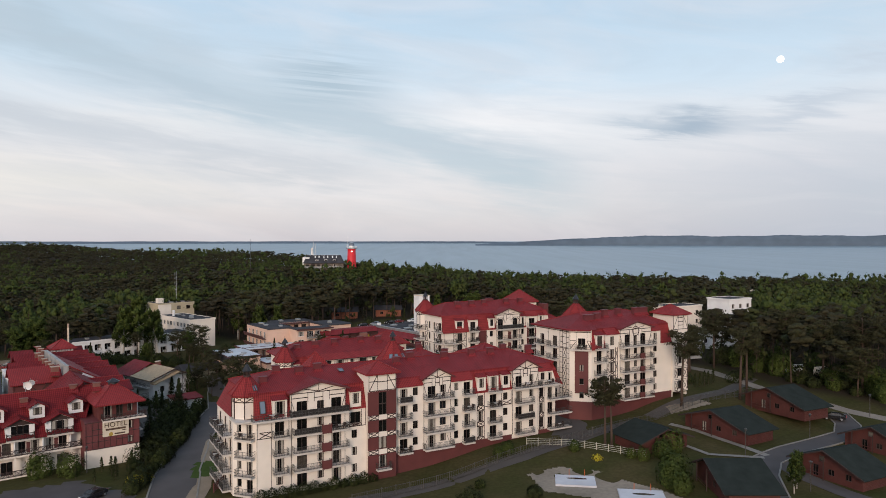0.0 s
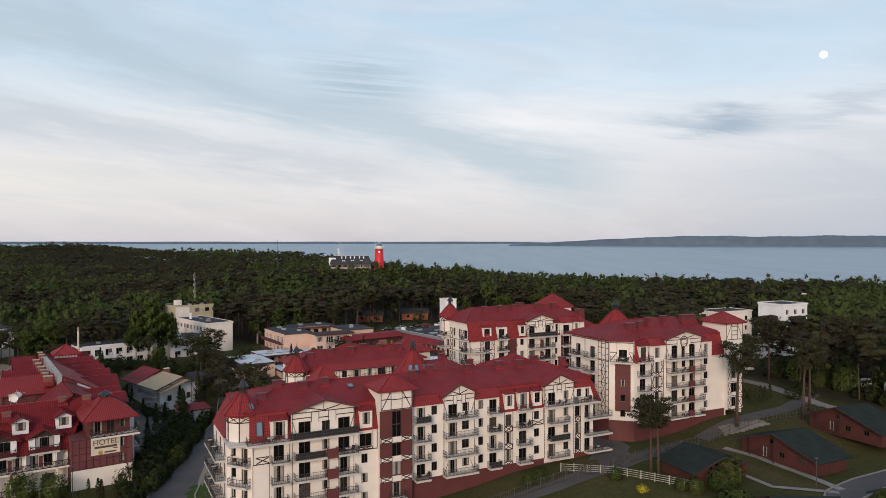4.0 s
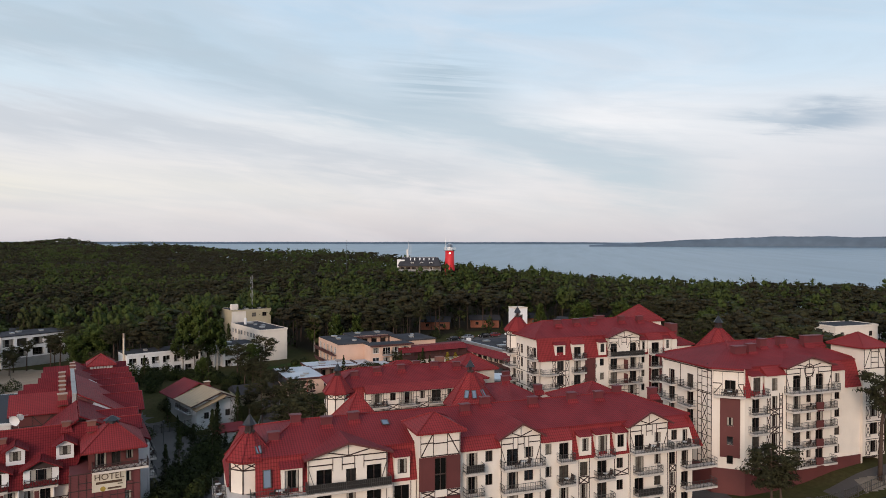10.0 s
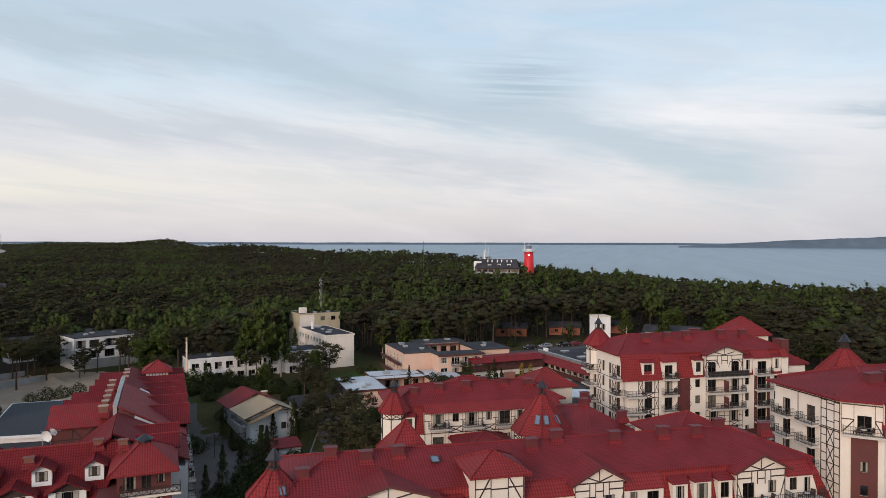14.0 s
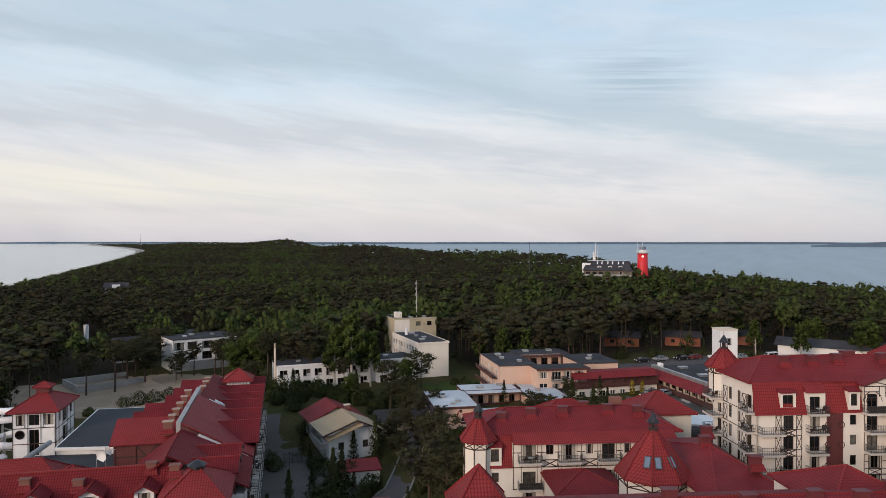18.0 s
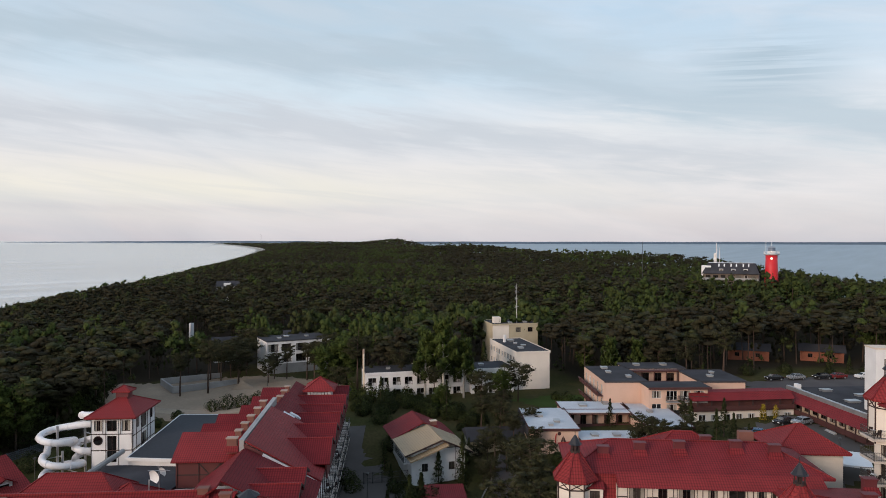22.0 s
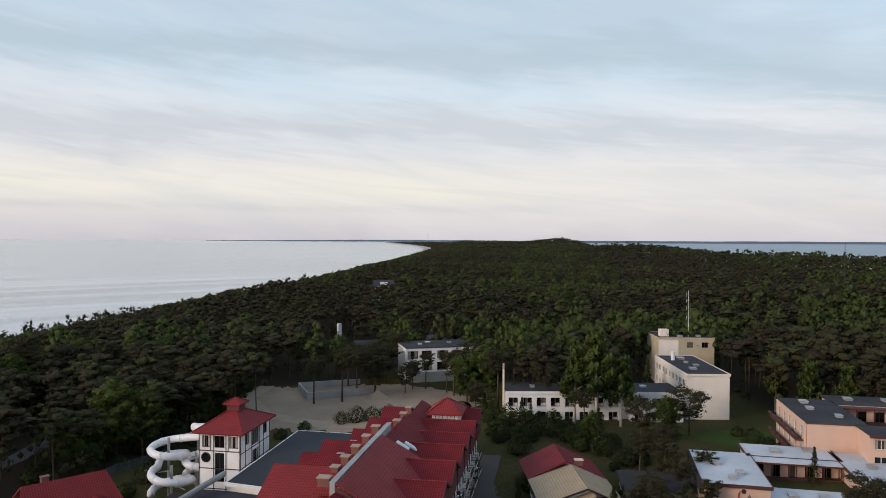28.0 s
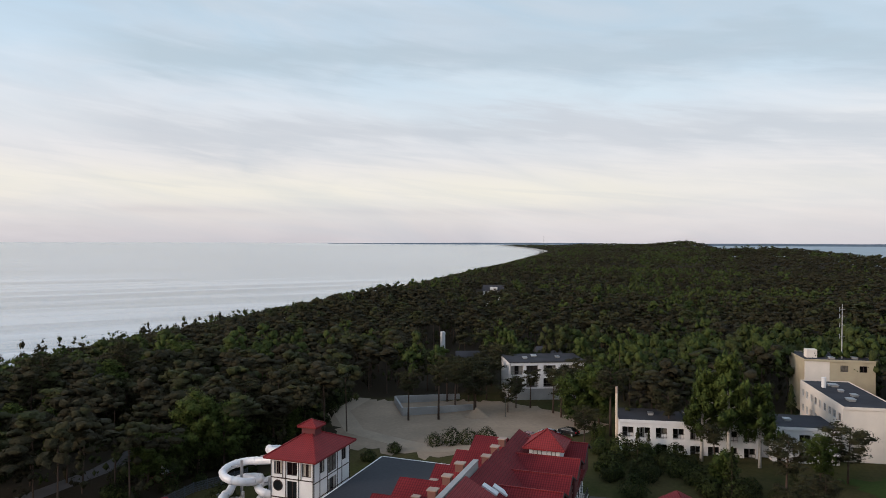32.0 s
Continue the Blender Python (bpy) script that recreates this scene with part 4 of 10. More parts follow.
def window(parent, u, v, z, w, h, turn=0.0, frame_mat=None, kind="casement"):
    """A recessed window or glazed door; its foot is at z, its middle at u. Faces -v before the turn."""
    fm = frame_mat or FRAME

    def make_frame():
        g = G()
        f = 0.075
        g.box((-w / 2, 0.02, 0), (-w / 2 + f, 0.12, h)).box((w / 2 - f, 0.02, 0), (w / 2, 0.12, h))
        g.box((-w / 2 + f, 0.02, 0), (w / 2 - f, 0.12, f)).box((-w / 2 + f, 0.02, h - f), (w / 2 - f, 0.12, h))
        n = 1 if w < 1.0 else 2 if w < 2.0 else 3
        for i in range(1, n):
            c = -w / 2 + w * i / n
            g.box((c - 0.045, 0.02, f), (c + 0.045, 0.115, h - f))
        if kind == "arch":
            for i in range(7):
                a, b = math.pi * i / 7, math.pi * (i + 1) / 7
                g.beam((math.cos(a) * w / 2, 0.06, h + math.sin(a) * w * 0.35), (math.cos(b) * w / 2, 0.06, h + math.sin(b) * w * 0.35), 0.09)
        return g.mesh("window", fm)

    def make_pane():
        g = G()
        if kind == "arch":
            pts = [(-w / 2 + 0.05, 0.09, 0.05), (w / 2 - 0.05, 0.09, 0.05)] + [(math.cos(math.pi * i / 8) * w / 2, 0.09, h + math.sin(math.pi * i / 8) * w * 0.35) for i in range(9)]
            g.prism(pts, (0, 0.015, 0))
        else:
            g.box((-w / 2 + 0.06, 0.085, 0.06), (w / 2 - 0.06, 0.1, h - 0.06))
        return g.mesh("pane", GLASS)

    k = (round(w, 2), round(h, 2), fm.name, kind)
    ob = part("window", cached(("win",) + k, make_frame), None, parent, m=at(u, v, z, turn))
    part("pane", cached(("pane",) + k, make_pane), None, ob)
    pick = random.Random(round(u * 31.7 + v * 17.3 + z * 53.1 + turn, 2)).random()
    if pick < 0.42 and h > 1.1 and kind == "casement":
        wide = w * (0.16 + 0.07 * round(pick * 4))
        for s_ in (-1, 1):
            x0, x1 = sorted((s_ * (w / 2 - 0.08), s_ * (w / 2 - 0.08 - wide)))
            part("curtain", cached(("curt", s_, round(pick * 4)) + k, lambda: G().box((x0, 0.078, 0.09), (x1, 0.083, h - 0.09)).mesh("curtain", CURTAIN)), None, ob)
    return ob


def balcony(parent, u, v, z, w, d, turn=0.0, rail="bars", slab_mat=None):
    """A slab that juts towards -v with its railing; top of the slab at z."""
    sm = slab_mat or SLABM

    def make_slab():
        return G().box((-w / 2, -d, -0.28), (w / 2, 0.0, 0)).box((-w / 2 - 0.04, -d - 0.04, -0.07), (w / 2 + 0.04, -d, 0.02)).mesh("balcony", sm)

    def make_rail():
        g = G()
        sides = [((-w / 2 + 0.05, -0.02), (-w / 2 + 0.05, -d + 0.05)), ((-w / 2 + 0.05, -d + 0.05), (w / 2 - 0.05, -d + 0.05)), ((w / 2 - 0.05, -d + 0.05), (w / 2 - 0.05, -0.02))]
        for (x0, y0), (x1, y1) in sides:
            ln = math.hypot(x1 - x0, y1 - y0)
            if rail == "cross":
                g.beam((x0, y0, 1.0), (x1, y1, 1.0), 0.09).beam((x0, y0, 0.12), (x1, y1, 0.12), 0.09)
                n = max(1, round(ln / 0.95))
                for i in range(n):
                    a, b = i / n, (i + 1) / n
                    p = lambda f, zz: (x0 + (x1 - x0) * f, y0 + (y1 - y0) * f, zz)
                    g.beam(p(a, 0.1), p(b, 1.0), 0.07).beam(p(a, 1.0), p(b, 0.1), 0.07).beam(p(a, 0), p(a, 1.05), 0.09)
                continue
            for zz in (1.02, 0.55, 0.14):
                g.beam((x0, y0, zz), (x1, y1, zz), 0.045)
            n = max(2, int(ln / 0.24))
            for i in range(n + 1):
                f = i / n
                g.beam((x0 + (x1 - x0) * f, y0 + (y1 - y0) * f, 0.0), (x0 + (x1 - x0) * f, y0 + (y1 - y0) * f, 1.02), 0.028 if i % 6 else 0.05)
        return g.mesh("railing", TIMBER if rail == "cross" else METAL)

    k = (round(w, 2), round(d, 2))
    ob = part("balcony", cached(("slab", sm.name) + k, make_slab), None, parent, m=at(u, v, z, turn))
    part("railing", cached(("rail", rail) + k, make_rail), None, ob)
    pick = random.Random(round(u * 13.7 + v * 7.3 + z * 41.1 + turn, 2)).random()
    if rail == "bars":
        SPOTS.append((ob, w, d, pick))
        if pick < 0.13:
            part("screen_cloth", G().box((-w / 2 + 0.1, -d + 0.075, 0.14), (w / 2 - 0.1, -d + 0.095, 1.0)), CLOTH, ob, "dark cloth tied to the railing")
    return ob


def wall(parent, u0, u1, v, z0, z1, holes=(), material=None, thick=0.32, name="wall", m=None, top=None):
    """A facade in the plane v facing -v, with openings (u, z, w, h) cut through it. top: heights of a gable's outline, (u, z) points above z1."""
    us = sorted({u0, u1, *[h[0] - h[2] / 2 for h in holes], *[h[0] + h[2] / 2 for h in holes]})
    zs = sorted({z0, z1, *[h[1] for h in holes], *[h[1] + h[3] for h in holes]})
    us = [x for x in us if u0 - 1e-6 <= x <= u1 + 1e-6]
    zs = [x for x in zs if z0 - 1e-6 <= x <= z1 + 1e-6]
    g = G()
    nu, nz = len(us), len(zs)
    for y in (v, v + thick):
        g.v += [(x, y, z) for x in us for z in zs]
    solid = [[not any(abs((us[i] + us[i + 1]) / 2 - h[0]) < h[2] / 2 and h[1] < (zs[j] + zs[j + 1]) / 2 < h[1] + h[3] for h in holes) for j in range(nz - 1)] for i in range(nu - 1)]
    k = nu * nz
    for i in range(nu - 1):
        for j in range(nz - 1):
            if not solid[i][j]:
                continue
            a, b, c, d = i * nz + j, (i + 1) * nz + j, (i + 1) * nz + j + 1, i * nz + j + 1
            g.f += [(a, b, c, d), (d + k, c + k, b + k, a + k)]
            if i == 0 or not solid[i - 1][j]:
                g.f.append((a, d, d + k, a + k))
            if i == nu - 2 or not solid[i + 1][j]:
                g.f.append((c, b, b + k, c + k))
            if j == 0 or not solid[i][j - 1]:
                g.f.append((b, a, a + k, b + k))
            if j == nz - 2 or not solid[i][j + 1]:
                g.f.append((d, c, c + k, d + k))
    if top:
        g.prism([(u0, v, z1), (u1, v, z1)] + [(a, v, b) for a, b in top], (0, thick, 0))
    return part(name, g, material or CREAM, parent, m=m)


def strips(g, segs, v, w=0.13, d=0.05):
    """Timber strips on a facade, from (u, z) to (u, z)."""
    for a, b, c, e in segs:
        g.beam((a, v - d / 2, b), (c, v - d / 2, e), w, d)
    return g


def timbers(g, parent):
    """Each strip that was laid into g becomes a part of its own."""
    for i in range(0, len(g.v), 8):
        q = G()
        q.v, q.f = g.v[i:i + 8], g.f[:6]
        part("timber", q, TIMBER, parent)


def cross_panel(u0, u1, z0, z1):
    return [(u0, z0, u1, z0), (u0, z1, u1, z1), (u0, z0, u0, z1), (u1, z0, u1, z1), (u0, z0, u1, z1), (u0, z1, u1, z0)]


def ring_panel(u, z, r):
    p = [(u + r * math.cos(i * math.pi / 5), z + r * math.sin(i * math.pi / 5)) for i in range(11)]
    return [(p[i][0], p[i][1], p[i + 1][0], p[i + 1][1]) for i in range(10)]


def gable_strips(u0, u1, z0, zg, apex):
    uc = (u0 + u1) / 2
    s = [(u0, z0, u0, zg), (u1, z0, u1, zg), (u0, zg, u1, zg), (uc, zg, uc, apex - 0.15)]
    s += [(uc, zg + 0.1, (u0 * 0.55 + uc * 0.45), zg + (apex - zg) * 0.42), (uc, zg + 0.1, (u1 * 0.55 + uc * 0.45), zg + (apex - zg) * 0.42)]
    for f in (0.30, 0.42, 0.58, 0.70):
        a = u0 + (u1 - u0) * f
        s.append((a, zg - 1.5, a, zg))
    s += [(u0, zg - 0.75, u0 + (u1 - u0) * 0.3, zg - 0.75), (u1 - (u1 - u0) * 0.3, zg - 0.75, u1, zg - 0.75), (u0 + (u1 - u0) * 0.42, zg - 0.9, u0 + (u1 - u0) * 0.58, zg - 0.9)]
    s += [(u0, z0 + 2.4, u0 + 0.6, z0 + 0.5), (u1, z0 + 2.4, u1 - 0.6, z0 + 0.5)]
    return s


def hip_roof(parent, u0, u1, v0, v1, z, ridge_z, hip=None, name="roof", material=None, thick=0.22):
    """A hipped roof over a rectangle, its eaves at z; hip: how far the ridge stops short of each end (0: gable ends)."""
    vm = (v0 + v1) / 2
    h = (v1 - v0) / 2 if hip is None else hip
    a, b, c, d = (u0, v0, z), (u1, v0, z), (u1, v1, z), (u0, v1, z)
    p, q = (u0 + h, vm, ridge_z), (u1 - h, vm, ridge_z)
    if u0 + h >= u1 - h:
        p = q = ((u0 + u1) / 2, vm, ridge_z)
    g = G()
    low = lambda t: (t[0], t[1], t[2] - thick)
    if p == q:
        for e in ((a, b), (b, c), (c, d), (d, a)):
            g.face(e[0], e[1], p)
    else:
        g.face(a, b, q, p).face(c, d, p, q).face(b, c, q).face(d, a, p)
    g.face(low(d), low(c), low(b), low(a))
    for e in ((a, b), (b, c), (c, d), (d, a)):
        g.face(low(e[0]), low(e[1]), e[1], e[0])
    r = part(name, g, material or ROOF, parent)
    caps = G()
    for e in (((p, q),) if p != q else ()) + ((a, p), (b, q), (c, q), (d, p)):
        if e[0] != e[1]:
            caps.beam(e[0], e[1], 0.2, 0.2)
    part("ridge_tiles", caps, ROOFB if (material or ROOF) is ROOF else (material or ROOF), r)
    return r


def cross_roof(parent, u0, u1, v0, v1, zg, apex, over=0.55, material=None, arch=False):
    """The roof of a gable that runs from the facade back into the main roof."""
    uc = (u0 + u1) / 2
    k = (apex - zg) / (uc - u0)
    e0, e1, ze = u0 - over, u1 + over, zg - k * over
    g = G()
    t = 0.2
    for s, e in ((1, e0), (-1, e1)):
        g.prism([(e, v0, ze), (uc, v0, apex + 0.02), (uc, v0, apex + t), (e, v0, ze + t)], (0, v1 - v0, 0))
    r = part("gable_roof", g, material or ROOF, parent)
    part("bargeboard", G().beam((e0, v0 - 0.03, ze + 0.08), (uc, v0 - 0.03, apex + 0.1), 0.24, 0.06).beam((uc, v0 - 0.03, apex + 0.1), (e1, v0 - 0.03, ze + 0.08), 0.24, 0.06), REDPANEL, r)
    return r


def mansard(parent, u0, u1, v, z0, z1, lean=1.1):
    g = G().prism([(u0, v - 0.22, z0 - 0.12), (u0, v + lean, z1), (u0, v + lean, z0 - 0.12)], (u1 - u0, 0, 0))
    return part("mansard_slope", g, ROOFB, parent)


def dormer(parent, u, v, z, w, h, door=False, m=None):
    """A white dormer with a small tiled pent roof."""
    d = wall(parent, u - w / 2 - 0.38, u + w / 2 + 0.38, v - 0.28, z, z + h + 0.35, [(u, z + (0.05 if door else 0.55), w, h - (0.05 if door else 0.6))], CREAM, 0.3, "dormer")
    part("cheek", G().box((u - w / 2 - 0.38, v + 0.02, z), (u - w / 2 - 0.2, v + 1.2, z + h + 0.35)).box((u + w / 2 + 0.2, v + 0.02, z), (u + w / 2 + 0.38, v + 1.2, z + h + 0.35)), CREAM, d)
    window(d, u, v - 0.2, z + (0.05 if door else 0.55), w, h - (0.05 if door else 0.6))
    part("pent_roof", G().prism([(u - w / 2 - 0.55, v - 0.65, z + h + 0.25), (u - w / 2 - 0.55, v + 1.4, z + h + 1.05), (u - w / 2 - 0.55, v + 1.4, z + h + 0.3)], (w + 1.1, 0, 0)), ROOF, d)
    return d


def chimney(parent, u, v, z, w=1.2, d=0.7, h=1.1, material=None, cap=None):
    c = part("chimney", G().box((u - w / 2, v - d / 2, z - 0.9), (u + w / 2, v + d / 2, z + h)), material or CHIMNEY, parent)
    part("flashing", G().prism([(u - w / 2 - 0.3, v - d / 2 - 0.5, z - 0.62), (u + w / 2 + 0.3, v - d / 2 - 0.5, z - 0.62), (u + w / 2 + 0.12, v - d / 2 - 0.02, z + 0.12), (u - w / 2 - 0.12, v - d / 2 - 0.02, z + 0.12)], (0, 0.08, 0.0)), ROOF, c)
    part("cap", G().box((u - w / 2 - 0.12, v - d / 2 - 0.12, z + h), (u + w / 2 + 0.12, v + d / 2 + 0.12, z + h + 0.12)), cap or material or CHIMNEY, c)
    return c


def turret(parent, u, v, z0, z1, r, roof_h, lantern=True, sides=8, wall_mat=None, windows=0):
    """A polygonal corner tower with a pointed tiled roof and a small dark lantern."""
    turn = math.pi / sides
    part("turret_wall", G().cone((u, v, z0), r, r, z1 - z0, sides, turn), wall_mat or CREAM, parent)
    g = G()
    for j in range(sides):
        a = turn + 2 * math.pi * j / sides
        b = turn + 2 * math.pi * (j + 1) / sides
        pa, pb = (u + math.cos(a) * (r + 0.03), v + math.sin(a) * (r + 0.03)), (u + math.cos(b) * (r + 0.03), v + math.sin(b) * (r + 0.03))
        g.beam((*pa, z0), (*pa, z1), 0.13)
        for zz in (z1 - 0.1, z1 - 1.0):
            g.beam((*pa, zz), (*pb, zz), 0.13)
        g.beam((*pa, z1 - 1.0), (*pb, z1 - 0.1), 0.1).beam((*pb, z1 - 1.0), (*pa, z1 - 0.1), 0.1)
    timbers(g, parent)
    rf = part("turret_roof", G().cone((u, v, z1 - 0.15), r + 0.55, r + 0.6, 0.2, sides, turn).cone((u, v, z1 + 0.05), r + 0.6, 0.55, roof_h, sides, turn), ROOFB, parent)
    ribs = G()
    for j in range(sides):
        a = turn + 2 * math.pi * j / sides
        ribs.beam((u + math.cos(a) * (r + 0.6), v + math.sin(a) * (r + 0.6), z1 + 0.08), (u + math.cos(a) * 0.55, v + math.sin(a) * 0.55, z1 + roof_h + 0.05), 0.16)
    part("ridge_tiles", ribs, ROOF, rf)
    if lantern:
        zt = z1 + roof_h
        g = G().cone((u, v, zt), 0.62, 0.62, 0.25, 8)
        g.cone((u, v, zt + 0.2), 0.28, 0.28, 0.8, 6)
        lt = part("lantern", g, TIMBER, parent)
        for j in range(8):
            a = j * math.pi / 4
            part("lantern_post", cached("lantern_post", lambda: G().beam((0, 0, 0), (0, 0, 0.85), 0.09).mesh("lantern_post", TIMBER)), None, lt, m=at(u + 0.5 * math.cos(a), v + 0.5 * math.sin(a), zt + 0.2))
        part("lantern_roof", G().cone((u, v, zt + 1.0), 0.85, 0.7, 0.12, 8).cone((u, v, zt + 1.12), 0.72, 0.12, 0.95, 8).tube([(u, v, zt + 2.0), (u, v, zt + 2.7)], 0.04, 5), LEAD, parent)


def skylight(parent, u, v, z, tilt_pose, w=0.8, h=1.3):
    ob = part("skylight", cached(("skyl", w, h), lambda: G().box((-w / 2, -h / 2, 0), (-w / 2 + 0.1, h / 2, 0.1)).box((w / 2 - 0.1, -h / 2, 0), (w / 2, h / 2, 0.1)).box((-w / 2, -h / 2, 0), (w / 2, -h / 2 + 0.1, 0.1)).box((-w / 2, h / 2 - 0.1, 0), (w / 2, h / 2, 0.1)).mesh("skylight", METAL)), None, parent, m=tilt_pose)
    part("pane", cached(("skyp", w, h), lambda: G().box((-w / 2 + 0.08, -h / 2 + 0.08, 0.02), (w / 2 - 0.08, h / 2 - 0.08, 0.07)).mesh("pane", SKYGLASS)), None, ob)


SKYGLASS = mat("skylight_glass", (0.16, 0.20, 0.26), 0.08, scale=1.0, var=0.15, bump=0.0, spec=0.6)

# ---- the apartment houses, which share one grid ----
AX, AY, ANG = -20.3, 114.4, 29.5


def grid(u, v, z=0.0, turn=0.0):
    return pose(AX, AY, 0, 0, 0, ANG) @ at(u, v, z, turn)


def column(parent, kind, u, w, v, floors, holes, h=2.25, depth=1.25, turn=0.0, bw=None):
    """One column of openings over the given floors: 'b' doors with balconies, 'w' windows, 'f' tall windows."""
    for z in floors:
        if kind == "b":
            holes.append((u, z + 0.02, w, h))
            window(parent, u, v + 0.1, z + 0.02, w, h)
            balcony(parent, u, v, z, bw or w + 0.7, depth)
        elif kind == "d":
            holes.append((u, z + 0.02, w, h))
            window(parent, u, v + 0.1, z + 0.02, w, h)
        else:
            zz, hh = (z + 0.85, 1.4) if kind == "w" else (z + 0.4, 1.9)
            holes.append((u, zz, w, hh))
            window(parent, u, v + 0.1, zz, w, hh)


def front_house():
    b = thing("apartment_house", "long cream apartment house with red mansard roof and dark half-timbering", "apartment house", grid(0, 0), "apartment houses")
    FL = [-1.4, 1.45, 4.35, 7.3]          # floors under the roof storey
    top, me, eave, ridge = 10.25, 10.25, 14.3, 16.5
    tg = G()
    # left bay
    h = []
    column(b, "b", -6.7, 1.5, 0.0, FL[1:], h, bw=2.4)
    column(b, "w", -6.7, 1.1, 0.0, FL[:1], h)
    wall(b, -10.4, -4.9, 0.0, -3.4, top, h)
    strips(tg, [(-10.3, 7.2, -7.9, 7.2), (-5.6, 7.2, -5.0, 7.2), (-10.3, 7.2, -10.3, 10), (-8.0, 7.2, -8.0, 10), (-5.2, 7.2, -5.2, 10), (-9.9, 7.3, -8.1, 8.1), (-9.9, 8.1, -8.1, 7.3), (-9.9, 8.15, -8.1, 8.15)], 0.0)
    strips(tg, [(-10.35, -2, -10.35, 7.2), (-8.05, -2.0, -8.05, 7.2)], 0.0, 0.07)
    mansard(b, -10.6, -4.9, 0.0, me, eave)
    dormer(b, -6.7, 0.1, me + 0.05, 1.6, 2.6, True)
    skylight(b, -9.4, 0, 0, at(-9.4, 0.16, 12.1) @ pose(0, 0, 0, 73, 0, 0), 0.9, 2.0)
    balcony(b, -8.2, 0.0, me, 6.2, 1.35)
    # first gable
    h = []
    for z in FL[1:]:
        column(b, "d", -3.0, 1.7, 0.0, [z], h)
        column(b, "d", 2.9, 1.75, 0.0, [z], h)
        column(b, "w", 0.15, 1.1, 0.0, [z], h)
        balcony(b, -2.35, 0.0, z, 4.6, 1.35)
        balcony(b, 3.15, 0.0, z, 3.1, 1.35)
        part("screen", G().box((0.0, -1.35, z - 0.28), (1.6, -1.15, z + 1.1)).box((-0.05, -1.4, z - 0.28), (0.15, -1.1, z + 1.25)).box((1.45, -1.4, z - 0.28), (1.65, -1.1, z + 1.25)), REDPANEL, b)
    column(b, "d", -3.0, 1.7, 0.0, FL[:1], h)
    column(b, "d", 2.9, 1.7, 0.0, FL[:1], h)
    column(b, "w", 0.15, 1.1, 0.0, FL[:1], h)
    column(b, "d", -3.0, 1.8, 0.0, [top], h, 2.2)
    column(b, "d", 2.9, 1.8, 0.0, [top], h, 2.2)
    column(b, "d", 0.15, 1.2, 0.0, [top], h, 2.0)
    wall(b, -4.9, 4.5, 0.0, -3.4, 14.0, h, top=[(4.5, 14.0), (-0.2, 15.3), (-4.9, 14.0)])
    balcony(b, -0.2, 0.0, top, 9.8, 1.4)
    strips(tg, gable_strips(-4.8, 4.4, top, 13.75, 15.3), 0.0)
    strips(tg, [(-4.8, -2, -4.8, top), (4.4, -2, 4.4, top)], 0.0, 0.08)
    cross_roof(b, -4.9, 4.5, -0.75, 7.5, 14.0, 15.35)
    # bay with a dormer
    h = []
    column(b, "w", 6.1, 1.0, 0.0, FL[:3], h)
    column(b, "f", 6.3, 1.9, 0.0, FL[3:], h)
    wall(b, 4.5, 8.2, 0.0, -3.4, top, h)
    strips(tg, [(4.6, 7.2, 8.1, 7.2), (4.6, 7.2, 5.3, 7.9), (5.2, 7.2, 5.2, 10), (7.4, 7.2, 7.4, 10), (8.1, 7.2, 8.1, 10)] + cross_panel(5.3, 7.3, 7.25, 7.65), 0.0)
    mansard(b, 4.5, 8.3, 0.0, me, eave)
    dormer(b, 6.3, 0.1, me + 0.25, 1.15, 2.35)
    # stair tower
    h = [(10.85, z, 1.5, 2.1) for z in (-0.2, 3.0, 5.8, 8.6)] + [(10.85, 10.7, 1.5, 2.0)]
    wall(b, 8.2, 13.4, -1.1, -3.4, 12.9, h, REDPANEL)
    for q in h:
        window(b, q[0], -1.02, q[1], q[2], q[3])
    for z in (2.1, 5.1, 8.0):
        part("white_band", G().box((8.2, -1.16, z), (13.4, -1.1, z + 0.85)), CREAM, b)
        strips(tg, cross_panel(8.3, 10.05, z + 0.06, z + 0.8) + cross_panel(11.65, 13.3, z + 0.06, z + 0.8), -1.17)
    balcony(b, 10.85, -1.1, -0.3, 2.6, 1.0)
    wall(b, 8.2, 13.4, -1.1, 12.9, 16.0, (), CREAM)
    strips(tg, [(8.3, 13.0, 13.3, 13.0), (8.3, 15.8, 13.3, 15.8), (8.3, 13, 8.3, 16), (9.9, 13, 9.9, 16), (11.7, 13, 11.7, 16), (13.3, 13, 13.3, 16), (9.9, 14.5, 11.7, 14.5), (8.4, 13.1, 9.8, 15.6), (13.2, 13.1, 11.8, 15.6), (8.3, 14.6, 9.9, 14.6), (11.7, 14.6, 13.3, 14.6)], -1.1)
    part("tower_side", G().box((8.2, -0.78, -3), (8.5, 4, 16)).box((13.1, -0.78, -3), (13.4, 4, 16)).box((8.5, 3.7, 12), (13.1, 4, 16)), CREAM, b)
    hip_roof(b, 7.6, 14.0, -1.8, 4.6, 16.0, 17.7, material=ROOFB)
    # bay with small balconies
    F2 = [1.5, 4.4, 7.35, 10.3]
    h = []
    column(b, "b", 15.4, 1.5, 0.0, F2, h, bw=2.5, h=2.15)
    column(b, "w", 17.7, 1.0, 0.0, F2, h)
    wall(b, 13.4, 19.2, 0.0, 1.3, 13.0, h)
    part("pent_slope", G().prism([(13.4, -0.45, 12.85), (13.4, 1.1, eave), (13.4, 1.1, 12.85)], (5.8, 0, 0)), ROOFB, b)
    # second gable
    h = []
